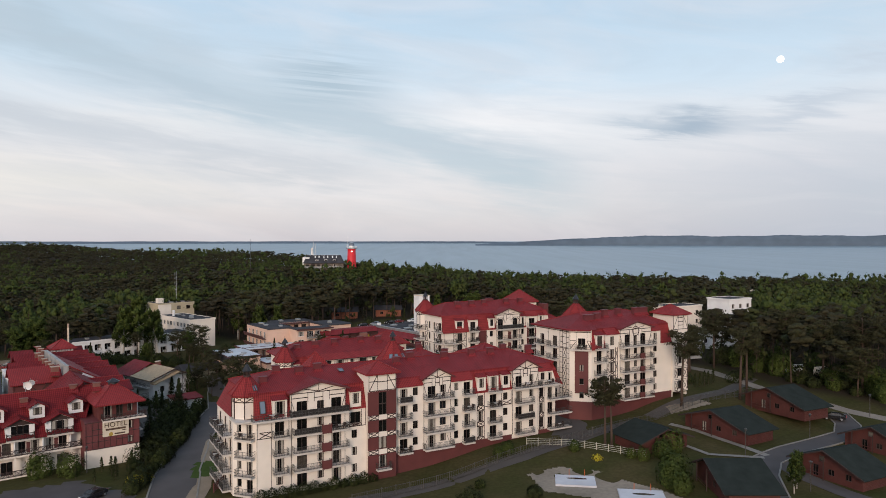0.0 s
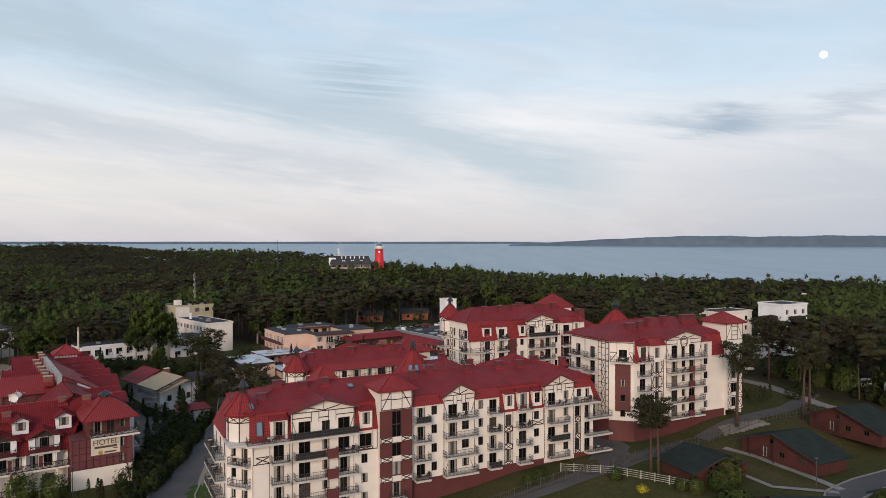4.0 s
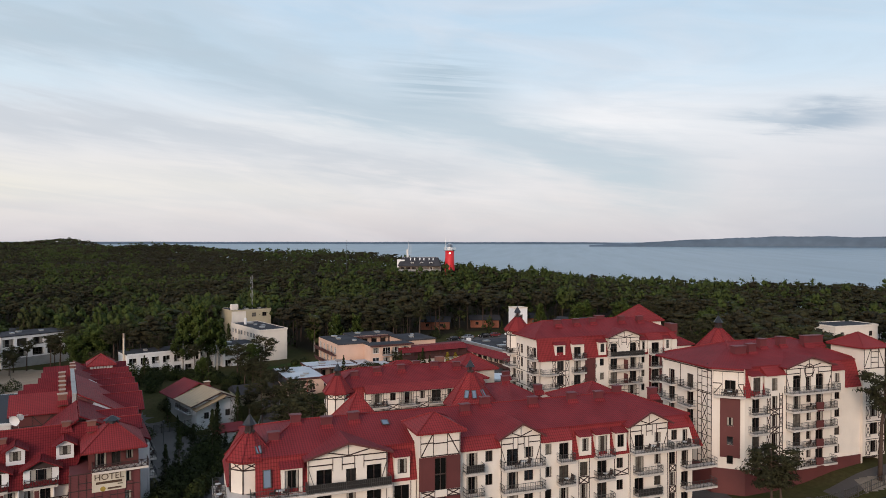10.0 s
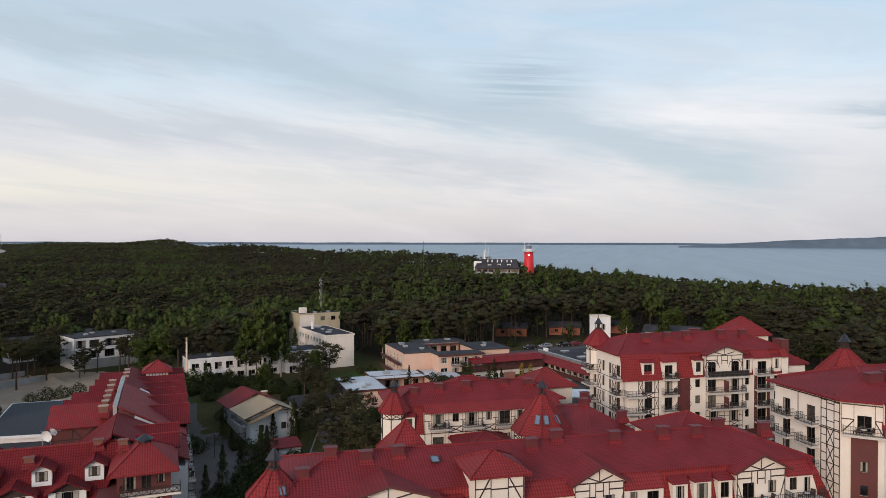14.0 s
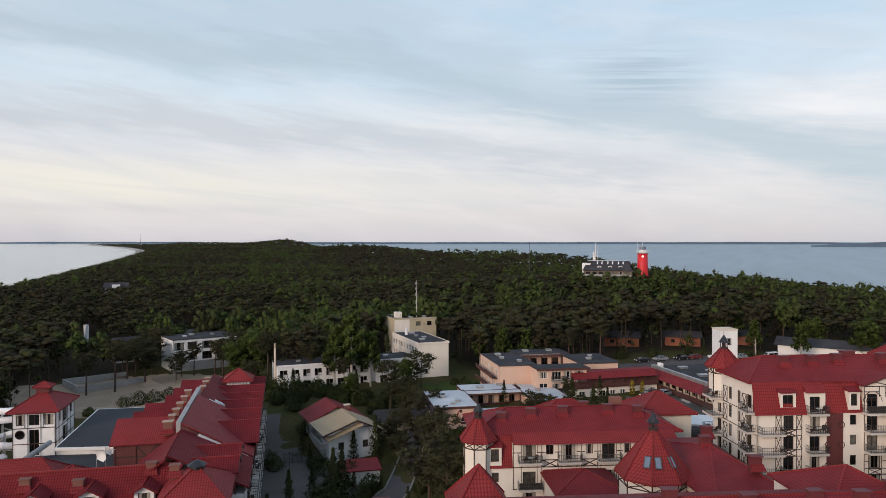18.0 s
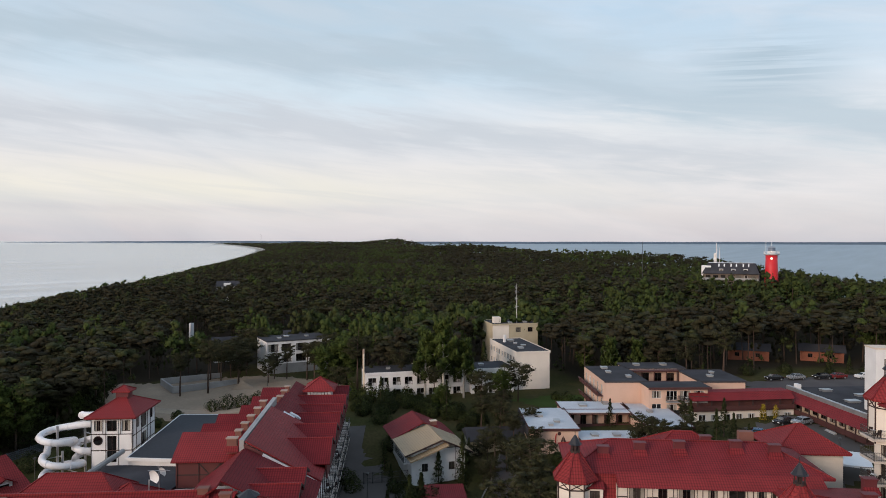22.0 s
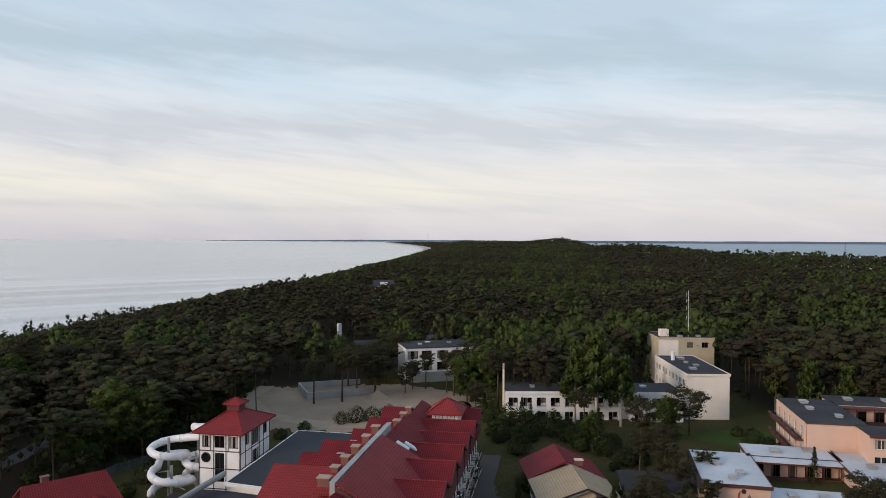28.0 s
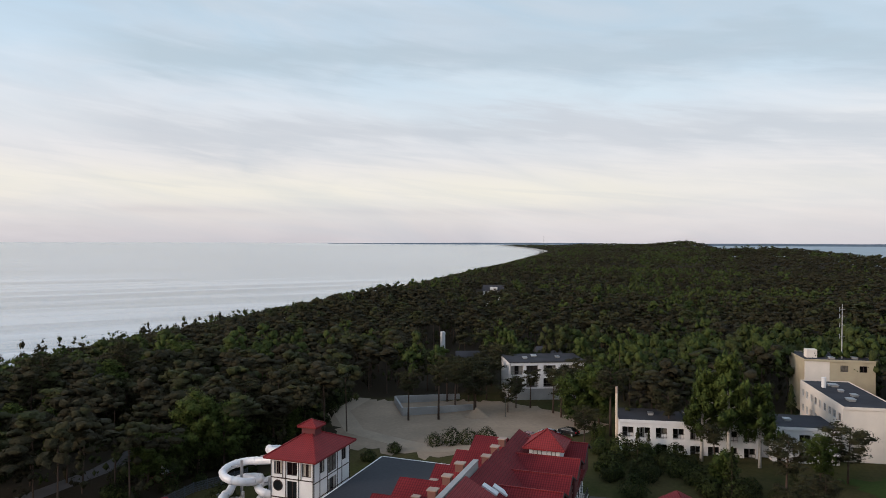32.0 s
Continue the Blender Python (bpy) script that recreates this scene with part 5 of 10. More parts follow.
    for z in F2:
        column(b, "d", 20.9, 1.6, -0.15, [z], h, 2.15)
        column(b, "w", 23.2, 1.3, -0.15, [z], h)
        balcony(b, 22.05, -0.15, z, 5.9, 1.3)
    wall(b, 19.2, 24.9, -0.15, 1.3, 14.05, h, top=[(24.9, 14.05), (22.05, 15.5), (19.2, 14.05)])
    strips(tg, gable_strips(19.3, 24.8, 10.3, 13.9, 15.5), -0.15)
    strips(tg, [(19.3, 1.4, 19.3, 10.3), (24.8, 1.4, 24.8, 10.3), (19.35, 1.5, 20.0, 3.2), (24.75, 1.5, 24.1, 3.2)], -0.15, 0.09)
    cross_roof(b, 19.2, 24.9, -0.75, 7.5, 14.05, 15.6)
    # bay
    h = []
    column(b, "w", 26.1, 0.95, 0.0, F2, h)
    column(b, "b", 28.4, 1.4, 0.0, F2, h, bw=2.2, h=2.15)
    wall(b, 24.9, 29.6, 0.0, 1.3, 13.0, h)
    part("pent_slope", G().prism([(24.9, -0.45, 12.85), (24.9, 1.1, eave), (24.9, 1.1, 12.85)], (4.7, 0, 0)), ROOFB, b)
    # mansard bay with three dormers
    h = []
    column(b, "f", 31.4, 1.2, 0.0, F2[:3], h)
    column(b, "b", 34.2, 1.5, 0.0, F2[:3], h, bw=2.6, h=2.15)
    column(b, "w", 37.0, 1.05, 0.0, F2[:3], h)
    wall(b, 29.6, 38.4, 0.0, 1.3, top, h)
    for z in F2[:3]:
        strips(tg, cross_panel(30.7, 32.1, z - 0.55, z + 0.35), 0.0)
    strips(tg, [(30.6, 1.4, 30.6, 10.1), (32.2, 1.4, 32.2, 10.1), (32.2, 7.4, 33, 7.4), (36.2, 7.3, 38.3, 7.3), (36.2, 7.3, 38.3, 8.1), (36.2, 8.1, 38.3, 7.3), (36.1, 7.2, 36.1, 10), (38.3, 7.2, 38.3, 10)], 0.0)
    mansard(b, 29.6, 38.4, 0.0, me, eave)
    dormer(b, 31.5, 0.1, me + 0.3, 1.05, 2.3)
    dormer(b, 34.2, 0.1, me + 0.05, 1.4, 2.6, True)
    balcony(b, 34.2, 0.0, me, 2.7, 1.2)
    dormer(b, 37.0, 0.1, me + 0.3, 1.05, 2.3)
    # third gable
    h = []
    for z in F2:
        column(b, "d", 40.0, 1.5, -0.15, [z], h, 2.15)
        column(b, "w", 43.0, 1.1, -0.15, [z], h)
        balcony(b, 41.0 if z < 10 else 41.6, -0.15, z, 4.0 if z < 10 else 6.4, 1.3)
    wall(b, 38.4, 44.7, -0.15, 0.6, 13.9, h, top=[(44.7, 13.9), (41.55, 15.4), (38.4, 13.9)])
    strips(tg, gable_strips(38.5, 44.6, 10.3, 13.75, 15.4), -0.15)
    strips(tg, [(38.5, 1.4, 38.5, 10.3), (44.6, 1.4, 44.6, 10.3)], -0.15, 0.09)
    cross_roof(b, 38.4, 44.7, -0.75, 7.5, 13.9, 15.45)
    # end bay
    h = []
    column(b, "f", 45.6, 1.0, 0.0, F2[:3], h)
    column(b, "d", 47.7, 1.2, 0.0, F2[:3], h, 2.15)
    column(b, "w", 45.9, 1.0, 0.0, F2[3:], h)
    column(b, "d", 47.7, 0.9, 0.0, F2[3:], h, 2.15)
    wall(b, 44.7, 49.0, 0.0, 0.6, 13.0, h)
    for z in F2[:3]:
        strips(tg, cross_panel(45.1, 46.1, z - 0.5, z + 0.35), 0.0)
        balcony(b, 49.6, 0.2, z, 5.4, 1.5)
    strips(tg, [(45.0, 1.4, 45.0, 10.2), (46.2, 1.4, 46.2, 10.2)], 0.0)
    balcony(b, 47.0, 0.0, 10.3, 4.6, 1.3)
    part("pent_slope", G().prism([(44.7, -0.45, 12.85), (44.7, 1.1, eave), (44.7, 1.1, 12.85)], (4.3, 0, 0)), ROOFB, b)
    part("end_slope", G().prism([(50.7, -0.3, 9.9), (48.3, -0.1, 14.2), (48.0, 0.3, 9.9)], (0, 14, 0)), ROOFB, b)
    # plinth, body and end walls
    part("plinth", G().box((13.4, -0.12, -3.5), (49.05, 0.2, 1.42)), REDPANEL, b)
    part("body", G().box((-10.2, 0.33, -3.5), (48.9, 14.8, top)), CREAM, b)
    part("roof_storey", G().box((-10.0, 1.12, top), (48.2, 14.6, 14.2)), CREAM, b)
    hip_roof(b, -11.4, 49.4, 0.95, 15.3, eave, ridge, hip=6.5)
    # chamfered corner with its own balconies, and the west face
    cm = at(-13.3, 3.3) @ pose(0, 0, 0, 0, 0, -48.7)
    ch = []
    cf = part("corner_wall", G().box((0, 0.33, -3.4), (4.4, 0.8, top)), CREAM, b, m=cm)
    for z in FL:
        ch += [(1.2, z + 0.85, 0.8, 1.3), (3.1, z + 0.03, 1.1, 2.1)]
        window(cf, 1.2, 0.1, z + 0.85, 0.8, 1.3)
        window(cf, 3.1, 0.1, z + 0.03, 1.1, 2.1)
        balcony(cf, 2.6, 0.0, z, 3.2, 1.2)
    wall(b, 0, 4.4, 0.0, -3.4, top, ch, m=cm)
    wm = at(-13.3, 15.0) @ pose(0, 0, 0, 0, 0, -90)
    wf = part("west_face", G().box((0, 0.33, -3.4), (11.7, 0.8, top)), CREAM, b, m=wm)
    part("mansard_slope", G().prism([(-13.5, 4.5, top), (-11.2, 4.5, eave), (-10.4, 4.5, top)], (0, 10.5, 0)), ROOFB, b)
    part("west_storey", G().box((-13.0, 3.5, top - 0.2), (-9.5, 14.6, top)), CREAM, b)
    wh = []
    for z in FL:
        for uu in (2.2, 6.0, 9.6):
            wh.append((uu, z + 0.03, 1.5, 2.15))
            window(wf, uu, 0.1, z + 0.03, 1.5, 2.15)
            balcony(wf, uu, 0.0, z, 3.0, 1.5)
    wall(b, 0, 11.7, 0.0, -3.4, top, wh, m=wm)
    part("terrace", G().box((-13.6, -0.2, top - 0.25), (-10.0, 4.6, top)), SLABM, b)
    turret(b, -11.0, 3.6, top, 13.9, 2.35, 2.7)
    skylight(b, -11.0, 1, 12, at(-10.2, 1.75, 15.0) @ pose(0, 0, 0, 47, 0, 12), 0.7, 1.0)
    timbers(tg, b)
    for u, v, z in ((-8.2, 4.4, 15.2), (-1.6, 6.2, 16.0), (-5.2, 7.4, 16.3), (1.9, 6.6, 16.2), (16.9, 6.3, 16.1), (27.2, 6.6, 16.2), (33.5, 6.8, 16.3), (37.8, 6.6, 16.2), (47.0, 6.4, 16.1), (42.0, 8.2, 16.4), (20.4, 7.6, 16.5)):
        chimney(b, u, v, z, 1.25, 0.75, 0.95)
    skylight(b, 5.6, 5.2, 15.7, at(5.6, 5.0, 15.95) @ pose(0, 0, 0, 16, 0, 0), 0.9, 1.2)
    # low roofs at the back, towards the court
    hip_roof(b, 1.0, 7.0, 10.0, 17.0, 14.2, 18.2, name="stair_roof", material=ROOFB)
    part("stair_wall", G().box((1.6, 10.6, 10), (6.4, 16.4, 14.3)), CREAM, b)
    hip_roof(b, 36.5, 47.0, 9.0, 20.0, 14.3, 16.9, name="rear_roof")
    part("rear_wall", G().box((37.0, 14.0, -2), (46.5, 19.5, 14.2)), CREAM, b)


front_house()


def court_wing():
    """The lower wing behind the front house, with the eight-sided tower."""
    b = thing("apartment_wing", "lower cream wing with red mansard roof and an eight-sided tower", "apartment house", grid(0, 0), "apartment houses")
    v0, me, eave, ridge = 45.5, 7.4, 11.8, 14.3
    h, tg = [], G()
    for u, w in ((15.4, 1.9), (21.2, 1.9), (27.0, 1.9), (32.0, 1.9)):
        for z in (1.4, 4.4, 8.2):
            column(b, "b", u, w, v0, [z], h, bw=3.4)
    for u in (18.4, 24.2, 29.8):
        for z in (1.4, 4.4, 8.2):
            column(b, "w", u, 1.1, v0, [z], h)
    wall(b, 13.0, 37.0, v0, 0.0, 11.0, h)
    for u in (13.1, 17.2, 19.6, 23.0, 25.4, 28.8, 31.0, 36.9):
        strips(tg, [(u, 4.2, u, 10.9)], v0)
    for u in (18.4, 24.2, 29.8):
        strips(tg, cross_panel(u - 1.1, u + 1.1, 7.3, 8.3) + [(u - 1.1, 10.8, u + 1.1, 10.8)], v0)
    strips(tg, [(13.0, 10.6, 37.0, 10.6), (13.0, 7.3, 37.0, 7.3), (13.0, 4.2, 37.0, 4.2), (13.0, 9.4, 14.3, 9.4), (16.5, 9.4, 17.8, 9.4), (19.1, 9.4, 20.1, 9.4), (22.3, 9.4, 23.5, 9.4), (24.9, 9.4, 25.9, 9.4), (28.1, 9.4, 29.1, 9.4), (30.5, 9.4, 31.0, 9.4)], v0, 0.11)
    for u in (14.25, 16.55, 20.05, 22.35, 25.85, 28.15, 30.85, 33.15):
        strips(tg, [(u, 7.3, u, 10.6), (u, 4.2, u, 7.3)], v0, 0.11)
    part("canopy_roof", G().prism([(13.0, v0 - 1.2, 10.85), (13.0, v0 + 1.0, 12.0), (13.0, v0 + 1.0, 10.85)], (24, 0, 0)), ROOFB, b)
    hm = []
    column(b, "w", 10.4, 1.2, v0, [1.4, 4.4], hm)
    wall(b, 7.8, 13.0, v0, 0.0, me, hm)
    mansard(b, 7.8, 13.0, v0, me, eave)
    dormer(b, 10.4, v0 + 0.1, me + 0.3, 1.2, 2.4)
    part("body", G().box((7.9, v0 + 0.34, -1), (36.9, v0 + 12.6, me)).box((8.2, v0 + 1.12, me), (36.9, v0 + 12.6, 11.7)), CREAM, b)
    hip_roof(b, 7.2, 38.5, v0 + 0.9, v0 + 13.2, eave, ridge, hip=6)
    turret(b, 8.2, v0 + 1.2, 3, 11.2, 2.2, 3.0)
    # tower by the court
    turret(b, 28.0, 31.0, 2, 10.9, 4.1, 5.4)
    for i, a in enumerate((-100, -124, -66)):
        x, y = 28.0 + math.cos(radians(a)) * 3.0, 31.0 + math.sin(radians(a)) * 3.0
        skylight(b, x, y, 13, at(x, y, 13.1) @ pose(0, 0, 0, 0, 0, a + 90) @ pose(0, 0, 0, 52, 0, 0), 0.8, 1.5)
    for a in (-157.5, -112.5, -67.5, -22.5):
        x, y = 28.0 + math.cos(radians(a)) * 3.86, 31.0 + math.sin(radians(a)) * 3.86
        window(b, x, y, 7.0, 1.3, 1.5, a + 90, kind="arch")
    # links between the two houses
    part("link_wall", G().box((31.5, 20.0, -1), (41.0, 46.0, 10.6)), CREAM, b)
    hip_roof(b, 30.8, 41.6, 19.5, 46.5, 10.8, 13.6, name="link_roof")
    part("link_roof", G().prism([(31.0, 18.0, 9.2), (36.5, 18.0, 11.6), (44.5, 18.0, 9.2)], (0, 12, 0)), ROOF, b)
    hip_roof(b, 17.0, 27.0, 36.0, 46.0, 6.6, 8.4, name="porch_roof")
    part("porch_wall", G().box((17.4, 36.4, -1), (26.6, 45.4, 6.5)), CREAM, b)
    timbers(tg, b)
    for u, v, z in ((12.0, 49.8, 13.2), (16.6, 50.4, 13.6), (21.5, 50.6, 13.8), (28.5, 51.0, 13.9), (33.0, 50.4, 13.7), (25.4, 53.0, 13.9), (38.4, 26, 13.4), (36.0, 34, 13.6), (39.0, 40, 13.2)):
        chimney(b, u, v, z, 1.3, 0.8, 0.9)
    part("brick_chimney", G().box((30.0, 54.0, 12.5), (31.8, 55.0, 15.2)), BRICK, b)
    # rear hip and the square pavilion tower behind
    hip_roof(b, 18.0, 28.5, 52.0, 60.0, 12.2, 14.6, name="rear_roof")
    part("rear_wall", G().box((18.5, 55, 0), (28.0, 59.5, 12.2)), CREAM, b)
    part("pavilion_wall", G().box((37.5, 60.5, 0), (46.0, 68.5, 10.9)), CREAM, b)
    hip_roof(b, 36.7, 46.8, 59.7, 69.3, 10.9, 13.8, name="pavilion_roof", material=ROOFB)


court_wing()


def tall_house(name, label, o_u, o_v, left, right, bays, depth, base):
    """The two taller houses: facade from left to right in a frame whose u is 0 at the middle gable."""
    b = thing(name, label, "apartment house", grid(o_u, o_v), "apartment houses")
    FL = [4.7, 7.55, 10.4, 13.2]
    top, eave, apex, ridge = 15.9, 20.0, 20.8, 22.6
    tg = G()
    for kind, u0, u1, cols in bays:
        h = []
        if kind == "gable":
            uc = (u0 + u1) / 2
            rear = name != "corner_apartment_house"
            for z in FL:
                if rear and z < 8:
                    for du in (-2.0, 2.0):
                        column(b, "f", uc + du, 1.7, -0.15, [z], h)
                        strips(tg, cross_panel(uc + du - 0.95, uc + du + 0.95, z - 0.5, z + 0.3), -0.15, 0.09)
                        strips(tg, [(uc + du - 0.95, z - 0.5, uc + du - 0.95, z + 2.5), (uc + du + 0.95, z - 0.5, uc + du + 0.95, z + 2.5)], -0.15, 0.1)
                    strips(tg, [(u0 + 0.1, z - 0.5, u1 - 0.1, z - 0.5), (u0 + 0.1, z + 0.35, u1 - 0.1, z + 0.35), (u0 + 0.1, z + 1.4, uc - 2.95, z + 1.4), (uc + 2.95, z + 1.4, u1 - 0.1, z + 1.4), (uc - 1.05, z + 1.4, uc + 1.05, z + 1.4),
                                (u0 + 0.1, z + 2.4, u1 - 0.1, z + 2.4), (u0 + 0.1, z - 0.5, u0 + 0.1, z + 2.4), (u1 - 0.1, z - 0.5, u1 - 0.1, z + 2.4), (uc, z - 0.5, uc, z + 2.4)], -0.15, 0.1)
                    continue
                column(b, "d", uc - 2.4, 1.6, -0.15, [z], h, 2.15)
                column(b, "d", uc + 2.2, 1.6, -0.15, [z], h, 2.15)
                balcony(b, uc, -0.15, z, u1 - u0 - 0.4, 1.35)
                if name == "corner_apartment_house":
                    column(b, "w", uc, 1.0, -0.15, [z], h)
                    part("screen", G().box((uc + 0.2, -1.5, z - 0.28), (uc + 1.6, -1.3, z + 1.1)), REDPANEL, b)
                else:
                    part("screen", G().box((uc - 0.06, -1.4, z), (uc + 0.06, -0.1, z + 1.9)), REDPANEL, b)
            for du in (-2.4, 2.2):
                h.append((uc + du, top + 0.02, 1.6, 2.45))
                window(b, uc + du, -0.02, top + 0.02, 1.6, 1.9, kind="arch")
            if name == "corner_apartment_house":
                column(b, "d", uc - 0.1, 1.1, -0.15, [top], h, 2.1)
            wall(b, u0, u1, -0.15, base + 3, 19.6, h, top=[(u1, 19.6), (uc + 1.6, 20.6), (uc, 20.85), (uc - 1.6, 20.6), (u0, 19.6)])
            balcony(b, uc, -0.15, top, u1 - u0 + 0.6, 1.45)
            strips(tg, gable_strips(u0 + 0.1, u1 - 0.1, top, 19.4, 20.8) + ([] if rear else ring_panel(uc, 19.0, 1.0)), -0.15)
            if rear:
                strips(tg, ring_panel(uc - 2.4, top + 1.4, 1.42)[:5] + ring_panel(uc + 2.2, top + 1.4, 1.42)[:5], -0.15, 0.1)
            strips(tg, [(u0 + 0.1, z, u0 + 0.1, z + 2.6) for z in FL[2:]] + [(u1 - 0.1, z, u1 - 0.1, z + 2.6) for z in FL[2:]], -0.15, 0.1)
            cross_roof(b, u0, u1, -0.8, depth / 2, 19.7, 21.0, 0.5)
            continue
        if kind == "mansard":
            for k, u, w in cols:
                column(b, k, u, w, 0.0, FL, h, h=2.15, bw=(w + 1.4))
                if k == "b":
                    dormer(b, u, 0.1, top + 0.05, w, 2.6, True)
                    balcony(b, u, 0.0, top, w + 1.6, 1.25)
                elif k == "w":
                    dormer(b, u, 0.1, top + 0.3, w, 2.3)
            wall(b, u0, u1, 0.0, base + 3, top, h)
            mansard(b, u0, u1, 0.0, top, eave)
        elif kind == "cut":
            for k, u, w in cols:
                column(b, k, u, w, 0.0, FL + [top], h, h=2.15, bw=w + 1.2)
            wall(b, u0, u1, 0.0, base + 3, 18.8, h)
            part("pent_slope", G().prism([(u0, -0.45, 18.65), (u0, 1.1, eave), (u0, 1.1, 18.65)], (u1 - u0, 0, 0)), ROOFB, b)
        elif kind == "tower":
            for k, u, w in cols:
                column(b, k, u, w, -0.5, FL, h)
            wall(b, u0, u1, -0.5, base + 3, 22.0, h)
            part("tower_side", G().box((u0, -0.18, base), (u0 + 0.3, 5.5, 22)).box((u1 - 0.3, -0.18, base), (u1, 5.5, 22)).box((u0 + 0.3, 5.2, base), (u1 - 0.3, 5.5, 22)), CREAM, b)
            uc = (u0 + u1) / 2
            strips(tg, [(u0 + 0.1, 18.6, u0 + 0.1, 22), (u1 - 0.1, 5, u1 - 0.1, 22), (u0 + 0.1, 18.6, u1, 18.6), (uc - 0.8, 18.6, uc - 0.8, 22), (uc + 0.8, 18.6, uc + 0.8, 22), (uc - 0.8, 20.3, uc + 0.8, 20.3), (u0 + 0.2, 18.8, uc - 0.9, 21.6), (u1 - 0.2, 18.8, uc + 0.9, 21.6), (uc - 0.8, 21.2, uc + 0.8, 21.2), (uc - 0.8, 19.5, uc + 0.8, 19.5)], -0.5)
            for z in FL:
                strips(tg, [(u0 + 0.6, z - 0.3, u1 - 0.2, z - 0.3)] + cross_panel(u0 + 0.6, uc - 0.9, z + 0.1, z + 2.2) + cross_panel(uc + 0.9, u1 - 0.2, z + 0.1, z + 2.2), -0.5, 0.09)
            hip_roof(b, u0 - 0.6, u1 + 0.6, -1.1, 6.0, 22.0, 24.0, name="tower_roof", material=ROOFB)
        for k, u, w in cols:
            if k == "f":
                for z in FL:
                    strips(tg, cross_panel(u - w * 0.75, u + w * 0.75, z - 0.55, z + 0.36) + ring_panel(u, z - 0.1, 0.42), 0.0)
                    strips(tg, cross_panel(u - w * 1.25, u - w * 0.75, z + 0.36, z + 2.3) + cross_panel(u + w * 0.75, u + w * 1.25, z + 0.36, z + 2.3), 0.0, 0.09)
                strips(tg, [(u - w * 0.75, base + 3, u - w * 0.75, top), (u + w * 0.75, base + 3, u + w * 0.75, top), (u - w * 1.25, base + 3, u - w * 1.25, top), (u + w * 1.25, base + 3, u + w * 1.25, top)], 0.0)
    part("plinth", G().box((left, -0.12, base - 2), (right, 0.25, base + 3.3)), REDPANEL, b)
    part("body", G().box((left + 0.2, 0.34, base - 2), (right - 0.2, depth - 0.3, top)), CREAM, b)
    part("roof_storey", G().box((left + 0.3, 1.12, top), (right - 0.3, depth - 0.5, 19.9)), CREAM, b)
    hip_roof(b, left - 0.7, right + 0.5, 0.95, depth + 0.5, eave, ridge, hip=5.5)
    return b, tg, FL, top


DH, dtg, DFL, DTOP = tall_house("corner_apartment_house", "tall cream apartment house with red mansard roof on a brown plinth", 72.7, 1.4, -13.0, 10.4,
                                [("mansard", -13.0, -9.2, [("b", -10.9, 1.4)]), ("cut", -9.2, -5.3, [("f", -7.3, 1.2)]), ("gable", -5.3, 4.0, []),
                                 ("cut", 4.0, 7.0, [("w", 5.4, 1.1)]), ("mansard", 7.0, 10.4, []), ("tower", 10.4, 15.2, [("f", 12.8, 1.6)])], 17.0, 1.6)
part("mansard_slope", G().prism([(-13.3, -0.5, 15.7), (-13.0, 0.9, 20.0), (-11.9, 0.9, 20.0), (-11.6, -0.5, 15.7)], (0, 0.25, 0)), ROOFB, DH)
# its bevelled west corner with the brown panel, and the timbered west face
CM = at(-16.4, 3.0) @ pose(0, 0, 0, 0, 0, -41.4)
cw = part("corner_wall", G().box((0, 0.33, 0), (4.55, 1.4, 19.8)), CREAM, DH, m=CM)
hc = [(2.5, z + 0.9, 0.9, 1.3) for z in DFL[:3]] + [(2.5, z + 0.02, 1.5, 2.2) for z in (DTOP,)]
wall(DH, 0, 4.55, 0.0, 1.0, 19.6, hc, m=CM)
part("brown_panel", G().box((1.1, -0.14, 6.6), (2.05, -0.004, 15.4)).box((2.95, -0.14, 6.6), (3.9, -0.004, 15.4)).box((2.05, -0.14, 12.6), (2.95, -0.004, 15.4)).box((2.05, -0.14, 6.9), (2.95, -0.004, 8.45)).box((2.05, -0.14, 9.75), (2.95, -0.004, 11.3)), REDPANEL, cw)
for q in hc:
    window(cw, q[0], 0.1, q[1], q[2], q[3])
balcony(cw, 2.4, 0.0, DTOP, 4.4, 1.1)
cg = G()
strips(cg, [(0.1, 15.9, 0.1, 19.5), (4.4, 15.9, 4.4, 19.5), (0.1, 19.4, 4.4, 19.4), (1.4, 16, 1.4, 19.4), (3.6, 16, 3.6, 19.4), (0.1, 17.6, 1.4, 17.6), (3.6, 17.6, 4.4, 17.6), (0.2, 16, 1.4, 17.5), (4.4, 16, 3.6, 17.5)], 0.0)
timbers(cg, cw)
WM = at(-16.4, 14.5) @ pose(0, 0, 0, 0, 0, -90)
ww = part("west_wall", G().box((0, 0.33, 0), (11.5, 1.0, 19.8)), CREAM, DH, m=WM)
hw = []
for z in DFL + [DTOP]:
    for uu, w in ((2.2, 1.5), (6.6, 1.5)):
        hw.append((uu, z + 0.02, w, 2.15))
        window(ww, uu, 0.1, z + 0.02, w, 2.15)
        if z > 10:
            balcony(ww, uu, 0.0, z, 3.0, 1.2)
wall(DH, 0, 11.5, 0.0, 1.0, 19.6, hw, m=WM)
wg = G()
for z in np.arange(5.0, 19.0, 2.2):
    strips(wg, [(8.4, z, 11.4, z), (9.3, z, 9.3, z + 2.2), (10.5, z, 10.5, z + 2.2), (8.4, z + 1.1, 9.3, z + 1.1), (10.5, z + 1.1, 11.4, z + 1.1)] + (cross_panel(9.3, 10.5, z, z + 2.2) if int(z) % 2 else [(9.3, z + 0.8, 10.5, z + 0.8)]), 0.0, 0.1)
